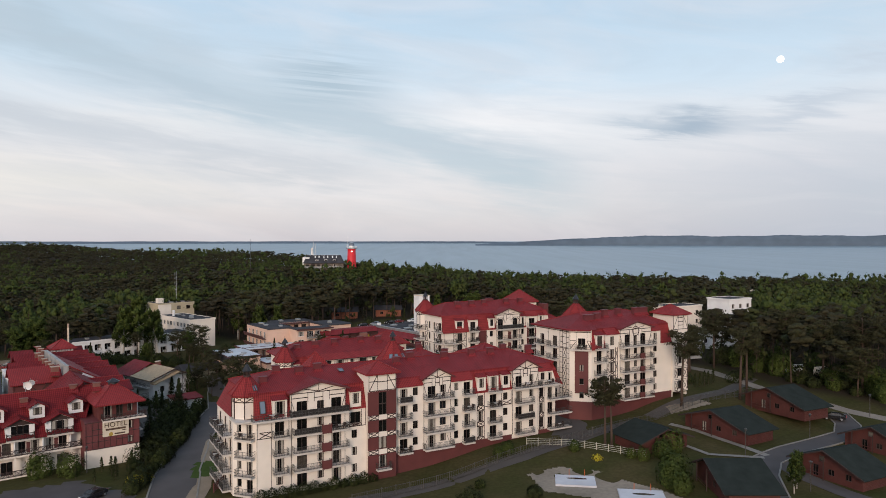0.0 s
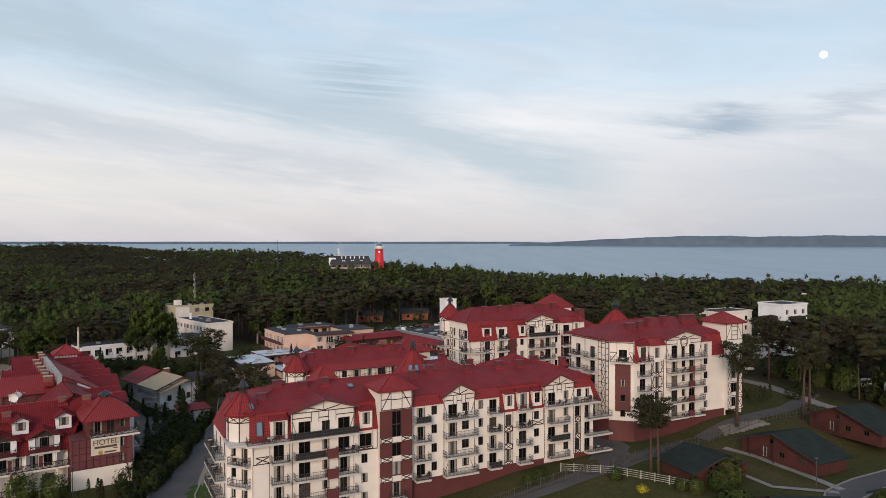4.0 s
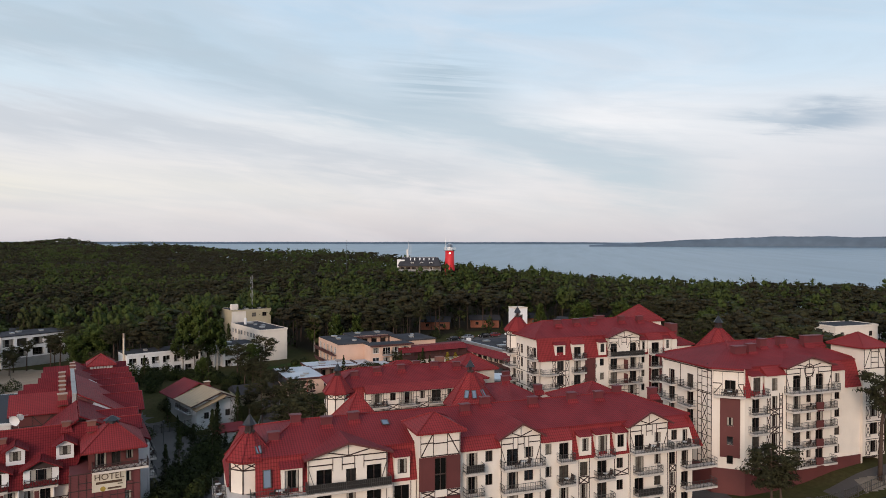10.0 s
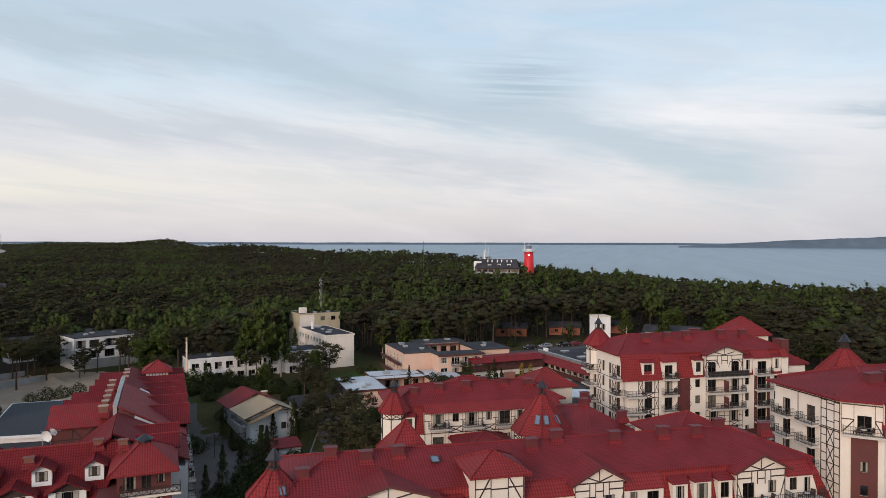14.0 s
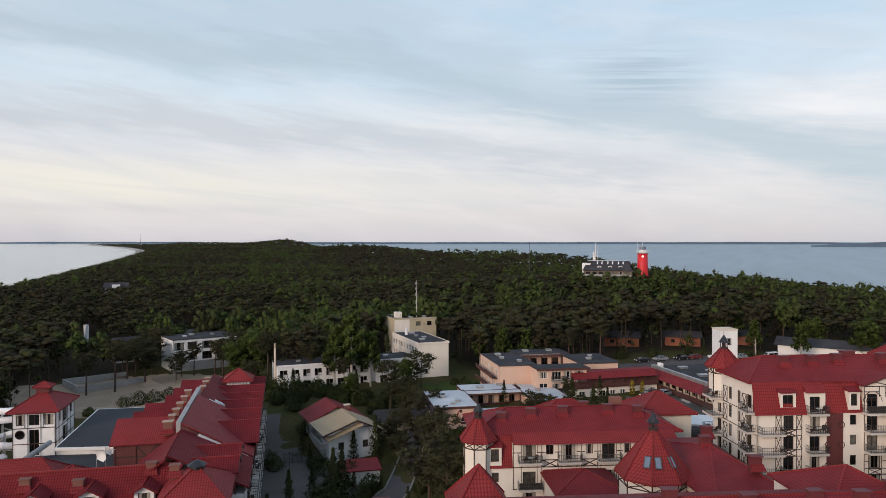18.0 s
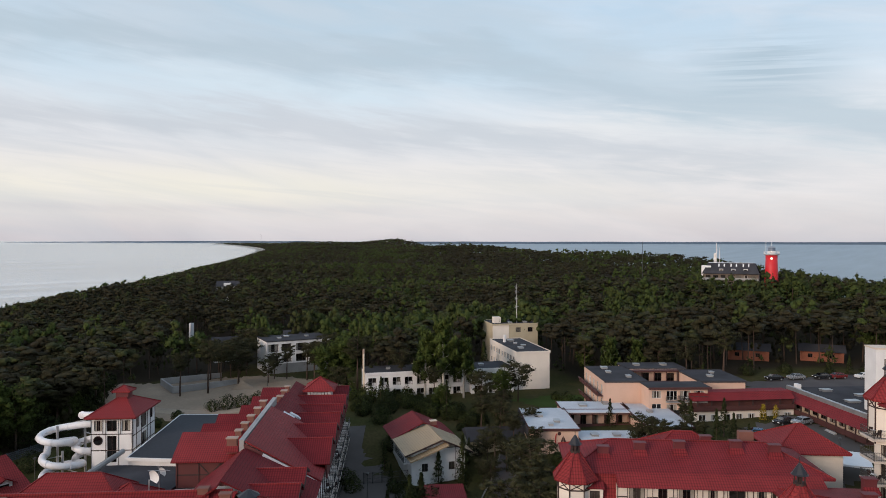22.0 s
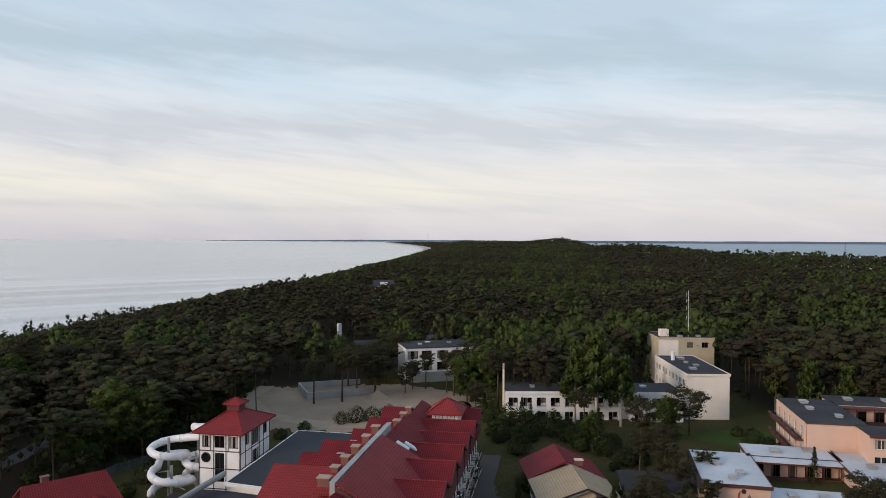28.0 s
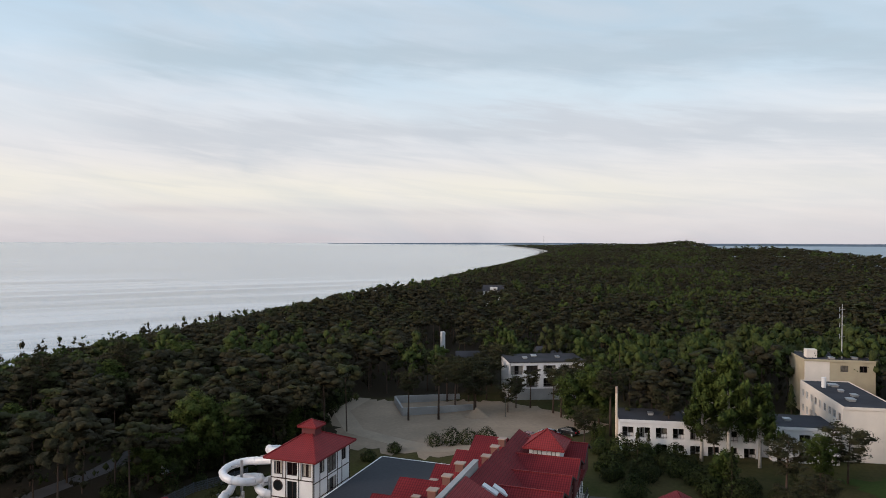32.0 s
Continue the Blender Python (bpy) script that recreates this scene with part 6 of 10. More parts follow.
strips(wg, [(8.4, 4.8, 8.4, 19.5), (11.4, 4.8, 11.4, 19.5), (0.2, 19.4, 11.4, 19.4), (0.2, 15.8, 11.4, 15.8), (4.4, 15.8, 4.4, 19.4)], 0.0)
timbers(wg, ww)
part("corner_plinth", G().prism([(-16.5, 14.5, -0.6), (-16.5, 2.95, -0.6), (-13.05, -0.15, -0.6), (-12.9, 14.5, -0.6)], (0, 0, 5.5)), REDPANEL, DH)
part("corner_roof", G().prism([(-17.2, 15.5, 19.75), (-17.2, 2.7, 19.75), (-13.6, -0.45, 19.75), (-12.0, 15.5, 19.75)], (0, 0, 0.25)).face((-17.2, 15.5, 20.0), (-17.2, 2.7, 20.0), (-8, 8.5, 22.4)).face((-17.2, 2.7, 20.0), (-13.6, -0.45, 20.0), (-8, 8.5, 22.4)).face((-13.6, -0.45, 20), (-12, -0.4, 20), (-8, 8.5, 22.4)).face((-12, 15.5, 20), (-17.2, 15.5, 20), (-8, 8.5, 22.4)), ROOF, DH)
turret(DH, -5.0, 14.5, 14, 20.4, 3.6, 3.6)
for u, v, z, w in ((-9.6, 5.0, 21.2, 2.2), (-7.0, 5.2, 21.4, 1.4), (-3.6, 6.4, 21.9, 1.2), (0.6, 6.6, 22.0, 1.2), (5.6, 6.2, 22.0, 1.6), (8.0, 6.6, 21.9, 2.6)):
    chimney(DH, u, v, z, w, 1.0, 1.2)
timbers(dtg, DH)

CH, ctg, CFL, CTOP = tall_house("rear_apartment_house", "tall cream apartment house with red mansard roof and arched gable windows", 65.2, 39.6, -19.2, 13.0,
                                [("mansard", -19.2, -12.2, [("f", -14.6, 1.5)]), ("cut", -12.2, -9.3, [("b", -10.8, 1.5)]), ("mansard", -9.3, -3.8, [("w", -5.2, 0.95)]), ("gable", -3.8, 3.6, []),
                                 ("mansard", 3.6, 5.7, [("w", 4.6, 0.8)]), ("cut", 5.7, 9.4, [("b", 7.6, 1.8)]), ("mansard", 9.4, 11.6, [("w", 10.5, 0.8)]), ("cut", 11.6, 13.0, [])], 13.5, 3.0)
dormer(CH, -14.8, 0.1, CTOP + 0.25, 1.5, 2.3)
part("brown_panel", G().box((-9.1, -0.05, 4.4), (-6.7, -0.004, 15.7)), REDPANEL, CH)
part("brown_panel", G().box((6.0, -0.05, 4.4), (6.6, -0.004, 15.7)).box((8.6, -0.05, 4.4), (9.2, -0.004, 15.7)), REDPANEL, CH)
strips(ctg, sum([ring_panel(-6.95, z + 0.9, 0.45) + ring_panel(-8.9, z + 0.9, 0.45) for z in CFL], []), -0.05, 0.09)
for z in CFL:
    balcony(CH, -17.4, 0.0, z, 3.4, 1.3, slab_mat=SLABM)
XM = at(-19.2, 13.0) @ pose(0, 0, 0, 0, 0, -90)
xw = part("west_wall", G().box((0, 0.33, 2), (11.9, 1.0, 19.8)).box((11.9, 0.33, 2), (12.9, 1.0, 15.6)), CREAM, CH, m=XM)
hx, xg = [], G()
for z in CFL + [CTOP]:
    for uu, w in ((2.0, 1.3), (5.4, 1.0), (8.0, 1.0), (10.9, 1.4)):
        hx.append((uu, z + 0.3, w, 1.85))
        window(xw, uu, 0.1, z + 0.3, w, 1.85)
    balcony(xw, 1.6, 0.0, z, 3.4, 1.7)
    balcony(xw, 11.4, 0.0, z, 2.6, 1.2)
    strips(xg, cross_panel(3.4, 4.6, z - 0.3, z + 2.0) + cross_panel(9.0, 10.2, z - 0.3, z + 2.0) + [(0.1, z - 0.35, 12.9, z - 0.35)], 0.0, 0.09)
wall(CH, 0, 11.9, 0.0, 2.0, 19.6, hx, m=XM)
wall(CH, 11.9, 13.0, 0.0, 2.0, 15.6, (), m=XM)
timbers(xg, xw)
part("corner_slope", G().prism([(-19.6, -0.5, 15.7), (-19.4, 0.9, 20.0), (-12.2, 0.9, 20.0), (-12.2, -0.5, 15.7)], (0, 0.2, 0)), ROOFB, CH)
turret(CH, -18.0, 12.0, 15, 20.4, 2.2, 2.6)
for u, v, z, w in ((-12.5, 5.0, 22.0, 1.3), (-8.0, 5.4, 22.0, 1.3), (-4.0, 5.6, 22.1, 1.2), (3.0, 5.6, 22.1, 1.3), (7.5, 5.4, 22.0, 1.3), (-1.0, 7.6, 22.2, 2.0)):
    chimney(CH, u, v, z, w, 0.9, 0.9)
part("brown_stack", G().box((12.4, 1.0, 15), (13.9, 3.4, 21.6)), REDPANEL, CH)
hip_roof(CH, 6.5, 14.5, 6.0, 13.5, 21.8, 24.9, name="rear_tower_roof", material=ROOFB)
part("rear_tower_wall", G().box((7.0, 6.5, 18), (14.0, 13.0, 21.8)), CREAM, CH)
# the lower link to its east
part("link_wall", G().box((13.05, 1.2, 0), (22.0, 12, 14.6)), CREAM2, CH)
for z in CFL[:3] + [13.0]:
    for uu in (14.9, 17.4):
        window(CH, uu, 1.12, z + 0.6 if z < 13 else 12.9, 0.8, 1.5)
part("terrace_rail", G().box((13.1, 1.2, 14.6), (22, 1.3, 15.6)), STEEL, CH)
hip_roof(CH, 13.2, 20.5, 3.5, 12.0, 16.6, 18.9, name="link_roof")
part("link_upper_wall", G().box((13.5, 4.0, 14.5), (20.0, 11.5, 16.6)), CREAM, CH)
timbers(ctg, CH)


# ---- the hotel with its long wing, pool and water slide ----
HX, HY, HANG = -56.4, 128.0, 38.0


def hgrid(u=0.0, v=0.0, z=0.0):
    return pose(HX, HY, 0, 0, 0, HANG) @ at(u, v, z)


def slope(g, a, b, c, d, t=0.18):
    """A roof plane of four corners, with thickness."""
    n = (Vector(b) - Vector(a)).cross(Vector(d) - Vector(a)).normalized() * t
    if n.z < 0:
        n = -n
    g.prism([a, b, c, d], n)
    return g


def lettering(parent, text, size, m, material, depth=0.02):
    cu = bpy.data.curves.new("lettering", "FONT")
    cu.body, cu.size, cu.extrude, cu.align_x = text, size, depth, "CENTER"
    tmp = bpy.data.objects.new("lettering", cu)
    scene.collection.objects.link(tmp)
    me = bpy.data.meshes.new_from_object(tmp.evaluated_get(bpy.context.evaluated_depsgraph_get()))
    bpy.data.objects.remove(tmp)
    me.materials.clear()
    me.materials.append(material)
    return part("lettering", me, material, parent, m=m)


def gabled_dormer(parent, u, v, z, w, h, deep=2.6, door=False, pitch=0.55):
    """A dormer with its own small gable, in white with a red tiled roof."""
    top = z + h
    hole = [(u, z + (0.1 if door else 0.55), w * 0.62, h - (0.2 if door else 0.75))]
    d = wall(parent, u - w / 2, u + w / 2, v, z, top, hole, WHITE, 0.25, "dormer", top=[(u + w / 2, top), (u, top + w / 2 * pitch), (u - w / 2, top)])
    window(d, hole[0][0], v + 0.06, hole[0][1], hole[0][2], hole[0][3])
    part("cheek", G().box((u - w / 2, v + 0.26, z), (u - w / 2 + 0.15, v + deep, top)).box((u + w / 2 - 0.15, v + 0.26, z), (u + w / 2, v + deep, top)), WHITE, d)
    g = G()
    o = 0.45
    for sgn in (-1, 1):
        slope(g, (u, v - 0.6, top + w / 2 * pitch + 0.05), (u, v + deep + 1.4, top + w / 2 * pitch + 0.05), (u + sgn * (w / 2 + o), v + deep + 1.4, top - o * pitch), (u + sgn * (w / 2 + o), v - 0.6, top - o * pitch))
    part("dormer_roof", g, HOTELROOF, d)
    return d


def hotel():
    b = thing("hotel", "large hotel with red tiled roofs and dark red half-timbered walls", "hotel", hgrid())
    gz = -2.6
    # corner block with the sign
    h = [(-3.3, 4.0, 0.9, 1.3), (-0.9, 4.0, 0.9, 1.5), (-0.9, 1.4, 0.9, 1.3)]
    wall(b, -8.5, 0.7, 1.1, 1.0, 6.0, h[1:], REDPLANK)
    for q in h[1:]:
        window(b, q[0], 1.2, q[1], q[2], q[3])
    wall(b, -8.5, 0.7, 1.1, gz, 1.0, (), CREAM)
    tg = G()
    for u in np.arange(-8.3, 0.8, 1.0):
        strips(tg, [(u, 1.1, u, 5.9)], 1.1, 0.1)
    strips(tg, [(-8.5, 1.1, 0.7, 1.1), (-8.5, 3.6, 0.7, 3.6), (-8.5, 5.9, 0.7, 5.9), (-8.3, 2.4, -4.3, 2.4), (-7.3, 4.6, -5.3, 4.6), (-3.3, 2.4, -0.3, 2.4)], 1.1, 0.12)
    part("body", G().box((-8.4, 1.44, gz), (0.5, 11.0, 6.0)), REDPLANK, b)
    hu = [(-4.4, 6.15, 1.5, 2.2), (-2.4, 6.15, 1.2, 2.2), (-0.6, 6.9, 1.0, 1.3)]
    wall(b, -6.0, 0.6, 2.4, 6.0, 9.0, hu, REDPANEL)
    for q in hu:
        window(b, q[0], 2.5, q[1], q[2], q[3])
    part("upper_body", G().box((-5.9, 2.74, 6.0), (0.4, 10.6, 9.0)), REDPANEL, b)
    balcony(b, -1.9, 2.4, 6.05, 7.4, 2.0, rail="cross", slab_mat=CREAM)
    hip_roof(b, -7.0, 1.6, 0.2, 11.6, 9.0, 12.1, name="corner_roof", material=ROOFB)
    part("roof_vent", G().cone((-2.7, 5.9, 11.6), 0.9, 0.9, 0.5, 8).cone((-2.7, 5.9, 12.1), 1.25, 0.15, 0.6, 8), LEAD, b)
    sg = part("hotel_sign", G().box((-5.6, 0.98, 3.1), (-1.2, 1.06, 5.95)), mat("sign_board_cream", (0.66, 0.58, 0.46), 0.6, scale=5, var=0.05, bump=0.0), b, "cream hotel sign board with dark lettering")
    ink = mat("sign_lettering_dark", (0.09, 0.05, 0.03), 0.6, scale=8, var=0.1, bump=0.0)
    lettering(sg, "HOTEL", 1.25, at(-3.4, 0.955, 4.72) @ pose(0, 0, 0, 90, 0, 0), ink)
    part("bar", G().box((-5.1, 0.955, 4.15), (-1.7, 0.975, 4.5)), ink, sg)
    part("bar", G().box((-2.3, 0.955, 3.86), (-1.6, 0.975, 4.0)), ink, sg)
    part("bar", G().box((-3.6, 0.955, 3.3), (-1.8, 0.975, 3.55)), ink, sg)
    part("emblem", G().cone((0, 0, 0), 0.36, 0.36, 0.02, 12), mat("sign_emblem_ochre", (0.40, 0.28, 0.05), 0.6, scale=8, var=0.1, bump=0.0), sg, m=at(-4.2, 0.975, 3.45) @ pose(0, 0, 0, 90, 0, 0))
    # front wing
    uL, uR = -52.0, -8.5
    h = []
    for i in range(9):
        u = -11.4 - i * 4.3
        h += [(u, 1.62, 1.3, 2.0), (u - 2.0, 1.62, 1.1, 2.0), (u, -1.9, 1.8, 2.3)]
        window(b, u, 4.85, 1.62, 1.3, 2.0)
        window(b, u - 2.0, 4.85, 1.62, 1.1, 2.0)
        window(b, u, 4.85, -1.9, 1.8, 2.3)
        part("red_panel", G().box((u - 1.35, 4.71, 1.6), (u - 0.75, 4.745, 3.4)), REDPANEL, b)
        part("partition", G().box((u + 1.0, 3.5, 1.6), (u + 1.12, 4.74, 4.0)), WHITE, b)
        part("post", G().box((u + 1.0, 3.45, gz), (u + 1.3, 3.75, 1.3)), CREAM, b)
    wall(b, uL, uR, 4.75, gz, 4.3, h, CREAM)
    balcony(b, -23.6, 4.75, 1.55, 30.2, 1.4, rail="cross", slab_mat=CREAM)
    balcony(b, -27.0, 4.75, -1.95, 22.0, 1.4, rail="cross", slab_mat=CREAM)
    part("body", G().box((uL, 5.09, gz), (uR, 16.0, 4.4)), CREAM, b)
    g = G()
    slope(g, (uL, 4.0, 4.0), (uR + 0.2, 4.0, 4.0), (uR + 3.6, 10.6, 10.8), (uL, 10.6, 10.8))
    slope(g, (uL, 10.6, 10.8), (uR + 3, 10.6, 10.8), (uR + 3, 17.5, 6.0), (uL, 17.5, 6.0))
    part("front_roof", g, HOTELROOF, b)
    part("ridge_tiles", G().beam((uL, 10.6, 11.0), (uR + 3, 10.6, 11.0), 0.3), ROOFB, b)
    for k in range(7):
        gabled_dormer(b, -8.9 - 6.2 * k, 6.4, 7.0, 2.3, 2.1, 2.4)
    for k in range(7):
        u = -11.9 - 6.1 * k
        d = gabled_dormer(b, u, 4.4, 4.2, 4.4, 2.4, 3.0, True, 0.5)
        # dark sheet standing in for the shaded hollow under the gable roof
        part("gable_board", G().prism([(u - 2.15, 4.36, 6.55), (u + 2.15, 4.36, 6.55), (u, 4.36, 7.6)], (0, 0.03, 0)), TIMBER, d)
        balcony(b, u, 4.4, 4.25, 4.2, 1.0, rail="cross")
    for u, v, z in ((-16.9, 8.9, 9.5), (-23.0, 9.4, 9.9), (-31.0, 9.6, 10.1), (-38.0, 9.6, 10.1), (-8.7, 10.2, 10.7), (-5.4, 6.8, 11.2), (-15.7, 13.4, 9.2)):
        chimney(b, u, v, z, 1.15, 0.75, 0.75, BRICK, BRICK)
    # long wing running away from the front
    VA, VB = 11.0, 72.0
    for i, (v0, v1, z) in enumerate(((11.0, 24.0, 11.8), (24.0, 44.0, 12.7), (44.0, 58.0, 11.9), (58.0, 72.0, 11.2))):
        g = G()
        low = z - (5.6 if i else 4.9)
        slope(g, (-7.0, v0, z), (-7.0, v1, z), (3.2, v1, low), (3.2, v0, low), 0.22)
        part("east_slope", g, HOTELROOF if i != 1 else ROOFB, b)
    # cross gables along the east side: ridge running outwards, near and far slopes, a gable end in dark boards
    for vr, half, zr, zm, fall in ((13.4, 2.6, 10.5, 11.8, 0.48), (18.9, 2.9, 10.6, 11.8, 0.48), (33.2, 4.6, 10.4, 12.7, 0.55), (41.0, 3.6, 10.5, 12.7, 0.55),
                                   (48.6, 3.6, 10.4, 11.9, 0.55), (55.2, 2.8, 10.3, 11.9, 0.55), (62.6, 3.2, 10.3, 11.2, 0.55), (70.4, 3.4, 10.4, 11.2, 0.55)):
        ui = -7.0 + (zm - zr) / fall
        ue, drop = 2.0 if vr < 20 else 4.0, half * 0.46
        ul = min(ui + drop / fall, ue - 0.7)
        q = G()
        slope(q, (ui, vr, zr), (ue, vr, zr), (ue, vr - half - 0.4, zr - drop - 0.18), (ul, vr - half - 0.4, zr - drop - 0.18), 0.16)
        slope(q, (ui, vr, zr), (ue, vr, zr), (ue, vr + half, zr - drop), (ul, vr + half, zr - drop), 0.16)
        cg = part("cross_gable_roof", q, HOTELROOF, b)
        part("gable_end", G().prism([(ue - 0.7, vr - half + 0.3, 5.9), (ue - 0.7, vr + half - 0.3, 5.9), (ue - 0.7, vr + half - 0.3, zr - drop), (ue - 0.7, vr, zr - 0.05), (ue - 0.7, vr - half + 0.3, zr - drop)], (0.25, 0, 0)), REDPANEL, cg)
        part("ridge_tiles", G().beam((ui, vr, zr + 0.16), (ue, vr, zr + 0.16), 0.24, 0.2), ROOFB, cg)
        part("fascia", G().beam((ue, vr - half - 0.4, zr - drop - 0.1), (ue, vr, zr + 0.1), 0.26, 0.08).beam((ue, vr, zr + 0.1), (ue, vr + half, zr - drop + 0.05), 0.26, 0.08), TIMBER, cg)
    # the near section's own fall to the west
    g = G()
    slope(g, (-7.0, 9.6, 11.7), (-7.0, 24.0, 11.7), (-12.6, 24.0, 7.6), (-12.6, 9.6, 7.6), 0.2)
    part("near_west_slope", g, HOTELROOF, b)
    hs = []
    em = at(3.0, VA) @ pose(0, 0, 0, 0, 0, 90)
    for z in (-2.2, 0.7, 3.6):
        for k in range(11):
            u = 3.0 + k * 5.3
            hs.append((u, z + 0.05, 1.8, 2.1))
            window(b, 3.0 - 0.1, VA + u, z + 0.05, 1.8, 2.1, 90, WFRAME)
            balcony(b, 3.0, VA + u, z, 3.6, 1.2, 90)
    wall(b, 0, VB - VA, 0.0, gz, 6.6, hs, WHITE, m=em)
    wtg = G()
    for k in range(23):
        strips(wtg, [(0.4 + k * 2.65, gz, 0.4 + k * 2.65, 6.4)], 0.0, 0.14)
    wf = part("east_trim", G().box((0, -0.05, 6.3), (VB - VA, 0.0, 6.6)), TIMBER, b, m=em)
    timbers(wtg, wf)
    part("wing_body", G().box((-14.0, VA, gz), (2.65, VB - 0.3, 6.2)).prism([(-6.8, VA + 13.2, 12.5), (2.2, VA + 13.2, 7.0), (2.2, VA + 13.2, 5.0), (-8, VA + 13.2, 5.0)], (0, 19.5, 0)), WHITE, b)
    part("gable_wall", G().prism([(-7.0, 23.85, 12.6), (3.0, 23.85, 7.1), (3.0, 23.85, 6.2), (-7.0, 23.85, 11.2)], (0, 0.14, 0)), REDPANEL, b)
    part("white_verge", G().beam((-4.6, 23.76, 11.0), (3.1, 23.76, 6.85), 0.55, 0.14), WHITE, b)
    # parapet along the ridge with a row of chimneys
    part("parapet", G().box((-7.7, 24.0, 8.0), (-7.1, 50.0, 12.9)), CONCRETE, b)
    part("parapet_coping", G().box((-7.75, 24.0, 12.9), (-7.05, 50.0, 13.02)), CONCRETE, b)
    for v, w in ((26.6, 1.7), (30.5, 1.1), (34.6, 1.2), (39.0, 1.2), (44.0, 1.2), (49.0, 1.3), (54.0, 1.2), (58.5, 1.2), (62.5, 1.1)):
        chimney(b, -9.2 if v < 52 else -7.2, v, 11.5 if v < 52 else 11.2, w * 0.8, 0.95, 1.1, BRICK, SANDCAP)
    for v in (28.0, 36.0, 41.5, 47.5):
        chimney(b, -12.2, v, 10.0, 0.8, 0.6, 0.6, BRICK, SANDCAP)
    # west roofs: stepped slopes towards the pool
    for v0, v1, uw, z in ((26.0, 33.5, -17.2, 12.2), (33.5, 40.0, -16.2, 11.6), (40.0, 47.0, -15.6, 11.4), (47.0, 54.0, -13.4, 11.2), (54.0, 62.0, -13.0, 11.0), (62.0, 71.5, -12.8, 10.8)):
        vm = (v0 + v1) / 2 + 1.2
        g = G()
        slope(g, (uw, v0 - 0.6, z - 2.6), (-7.7, v0 - 0.6, z - 2.6), (-7.7, vm, z), (uw, vm, z))
        slope(g, (uw, vm, z), (-7.7, vm, z), (-7.7, v1, z - 2.0), (uw, v1, z - 2.0))
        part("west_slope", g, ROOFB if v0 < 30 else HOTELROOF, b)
        part("west_wall", G().box((uw + 0.5, v0, gz), (-7.9, v1, z - 2.5)), REDPANEL, b)
        part("west_gable", G().prism([(uw + 0.45, v0, z - 2.6), (uw + 0.45, v1, z - 2.1), (uw + 0.45, vm, z - 0.2)], (0.2, 0, 0)), REDPANEL, b)
    strips(tg, [(-16.6, 6.0, -8.2, 6.0), (-16.6, 9.5, -8.2, 9.5), (-16.5, 6, -16.5, 9.5), (-13.6, 6, -13.6, 9.5), (-10.6, 6, -10.6, 9.5), (-8.3, 6, -8.3, 9.5), (-13.6, 6.1, -10.6, 9.4), (-13.6, 9.4, -10.6, 6.1), (-16.6, 7.8, -8.2, 7.8)], 26.0, 0.16)
    part("white_base", G().box((-16.8, 25.6, 4.6), (-8.0, 25.95, 5.9)), WHITE, b)
    timbers(tg, b)
    # far tower and skylights
    part("tower_wall", G().box((-3.6, 64.0, 7.0), (0.8, 68.6, 11.2)), WHITE, b)
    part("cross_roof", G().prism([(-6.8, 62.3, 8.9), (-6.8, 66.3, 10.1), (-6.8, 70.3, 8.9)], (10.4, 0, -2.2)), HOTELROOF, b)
    for u in (-2.4, -0.4):
        window(b, u, 63.94, 9.75, 1.3, 1.2)
    hip_roof(b, -4.4, 1.6, 63.2, 69.4, 11.2, 13.3, name="tower_roof", material=ROOFB)
    for u, v, z in ((-6.3, 21.5, 10.9), (-4.5, 46.0, 11.2), (-3.6, 47.5, 10.7), (-4.6, 56.0, 10.8), (-5.0, 61.5, 10.5)):
        part("roof_hatch", G().prism([(u - 0.9, v - 0.5, z), (u + 0.9, v - 0.5, z - 1.0), (u + 0.9, v + 0.5, z - 1.0), (u - 0.9, v + 0.5, z)], (0.1, 0, 0.28)), WFRAME, b)
    for k in range(6):
        for j in range(2):
            u, v = -4.4 + j * 1.3, 28.0 + k * 2.0
            part("tile_vent", G().box((u - 0.16, v - 0.3, 11.15 - j * 0.7), (u + 0.16, v + 0.3, 11.45 - j * 0.7)), HOTELROOF, b)
    # dish and low entrance roof towards the pool
    hip_roof(b, -36.0, -22.0, 20.0, 27.0, 6.6, 9.2, name="entrance_roof", material=ROOFB)
    part("entrance_wall", G().box((-35.4, 20.5, gz), (-22.6, 26.5, 6.6)), CREAM, b)
    hip_roof(b, -24.0, -17.5, 17.0, 24.0, 6.6, 8.8, name="entrance_roof", material=ROOFB)
    part("court_roof", G().prism([(-36.0, 26.5, gz), (-19.2, 26.5, gz), (-17.2, 40.0, gz), (-29.2, 41.7, gz), (-33.0, 41.7, gz)], (0, 0, 7.0)), BITUMEN, b)
    bm = bmesh.new()
    bmesh.ops.create_icosphere(bm, subdivisions=3, radius=1.0)
    bmesh.ops.delete(bm, geom=[x for x in bm.verts if x.co.z > -0.55], context="VERTS")
    me = bpy.data.meshes.new("dish")
    bm.to_mesh(me)
    bm.free()
    me.materials.append(WHITE)
    for du, r, tilt in ((0, 1.15, 60), (0.9, 0.8, 66)):
        ds = part("satellite_dish", me, None, b, "white satellite dish on a steel mast", m=at(-16.0 + du, 13.6 + du, 11.4 + du * 0.4) @ pose(0, 0, 0, -tilt - 40, 0, 150) @ Matrix.Diagonal((r, r, r, 1)))
    part("dish_mast", G().beam((-16, 13.7, 7.5), (-16, 13.7, 11.4), 0.1).beam((-15.1, 14.5, 7.5), (-15.1, 14.5, 12.8), 0.06).beam((-16.4, 14.5, 12.2), (-13.8, 14.5, 12.2), 0.05), STEEL, b)


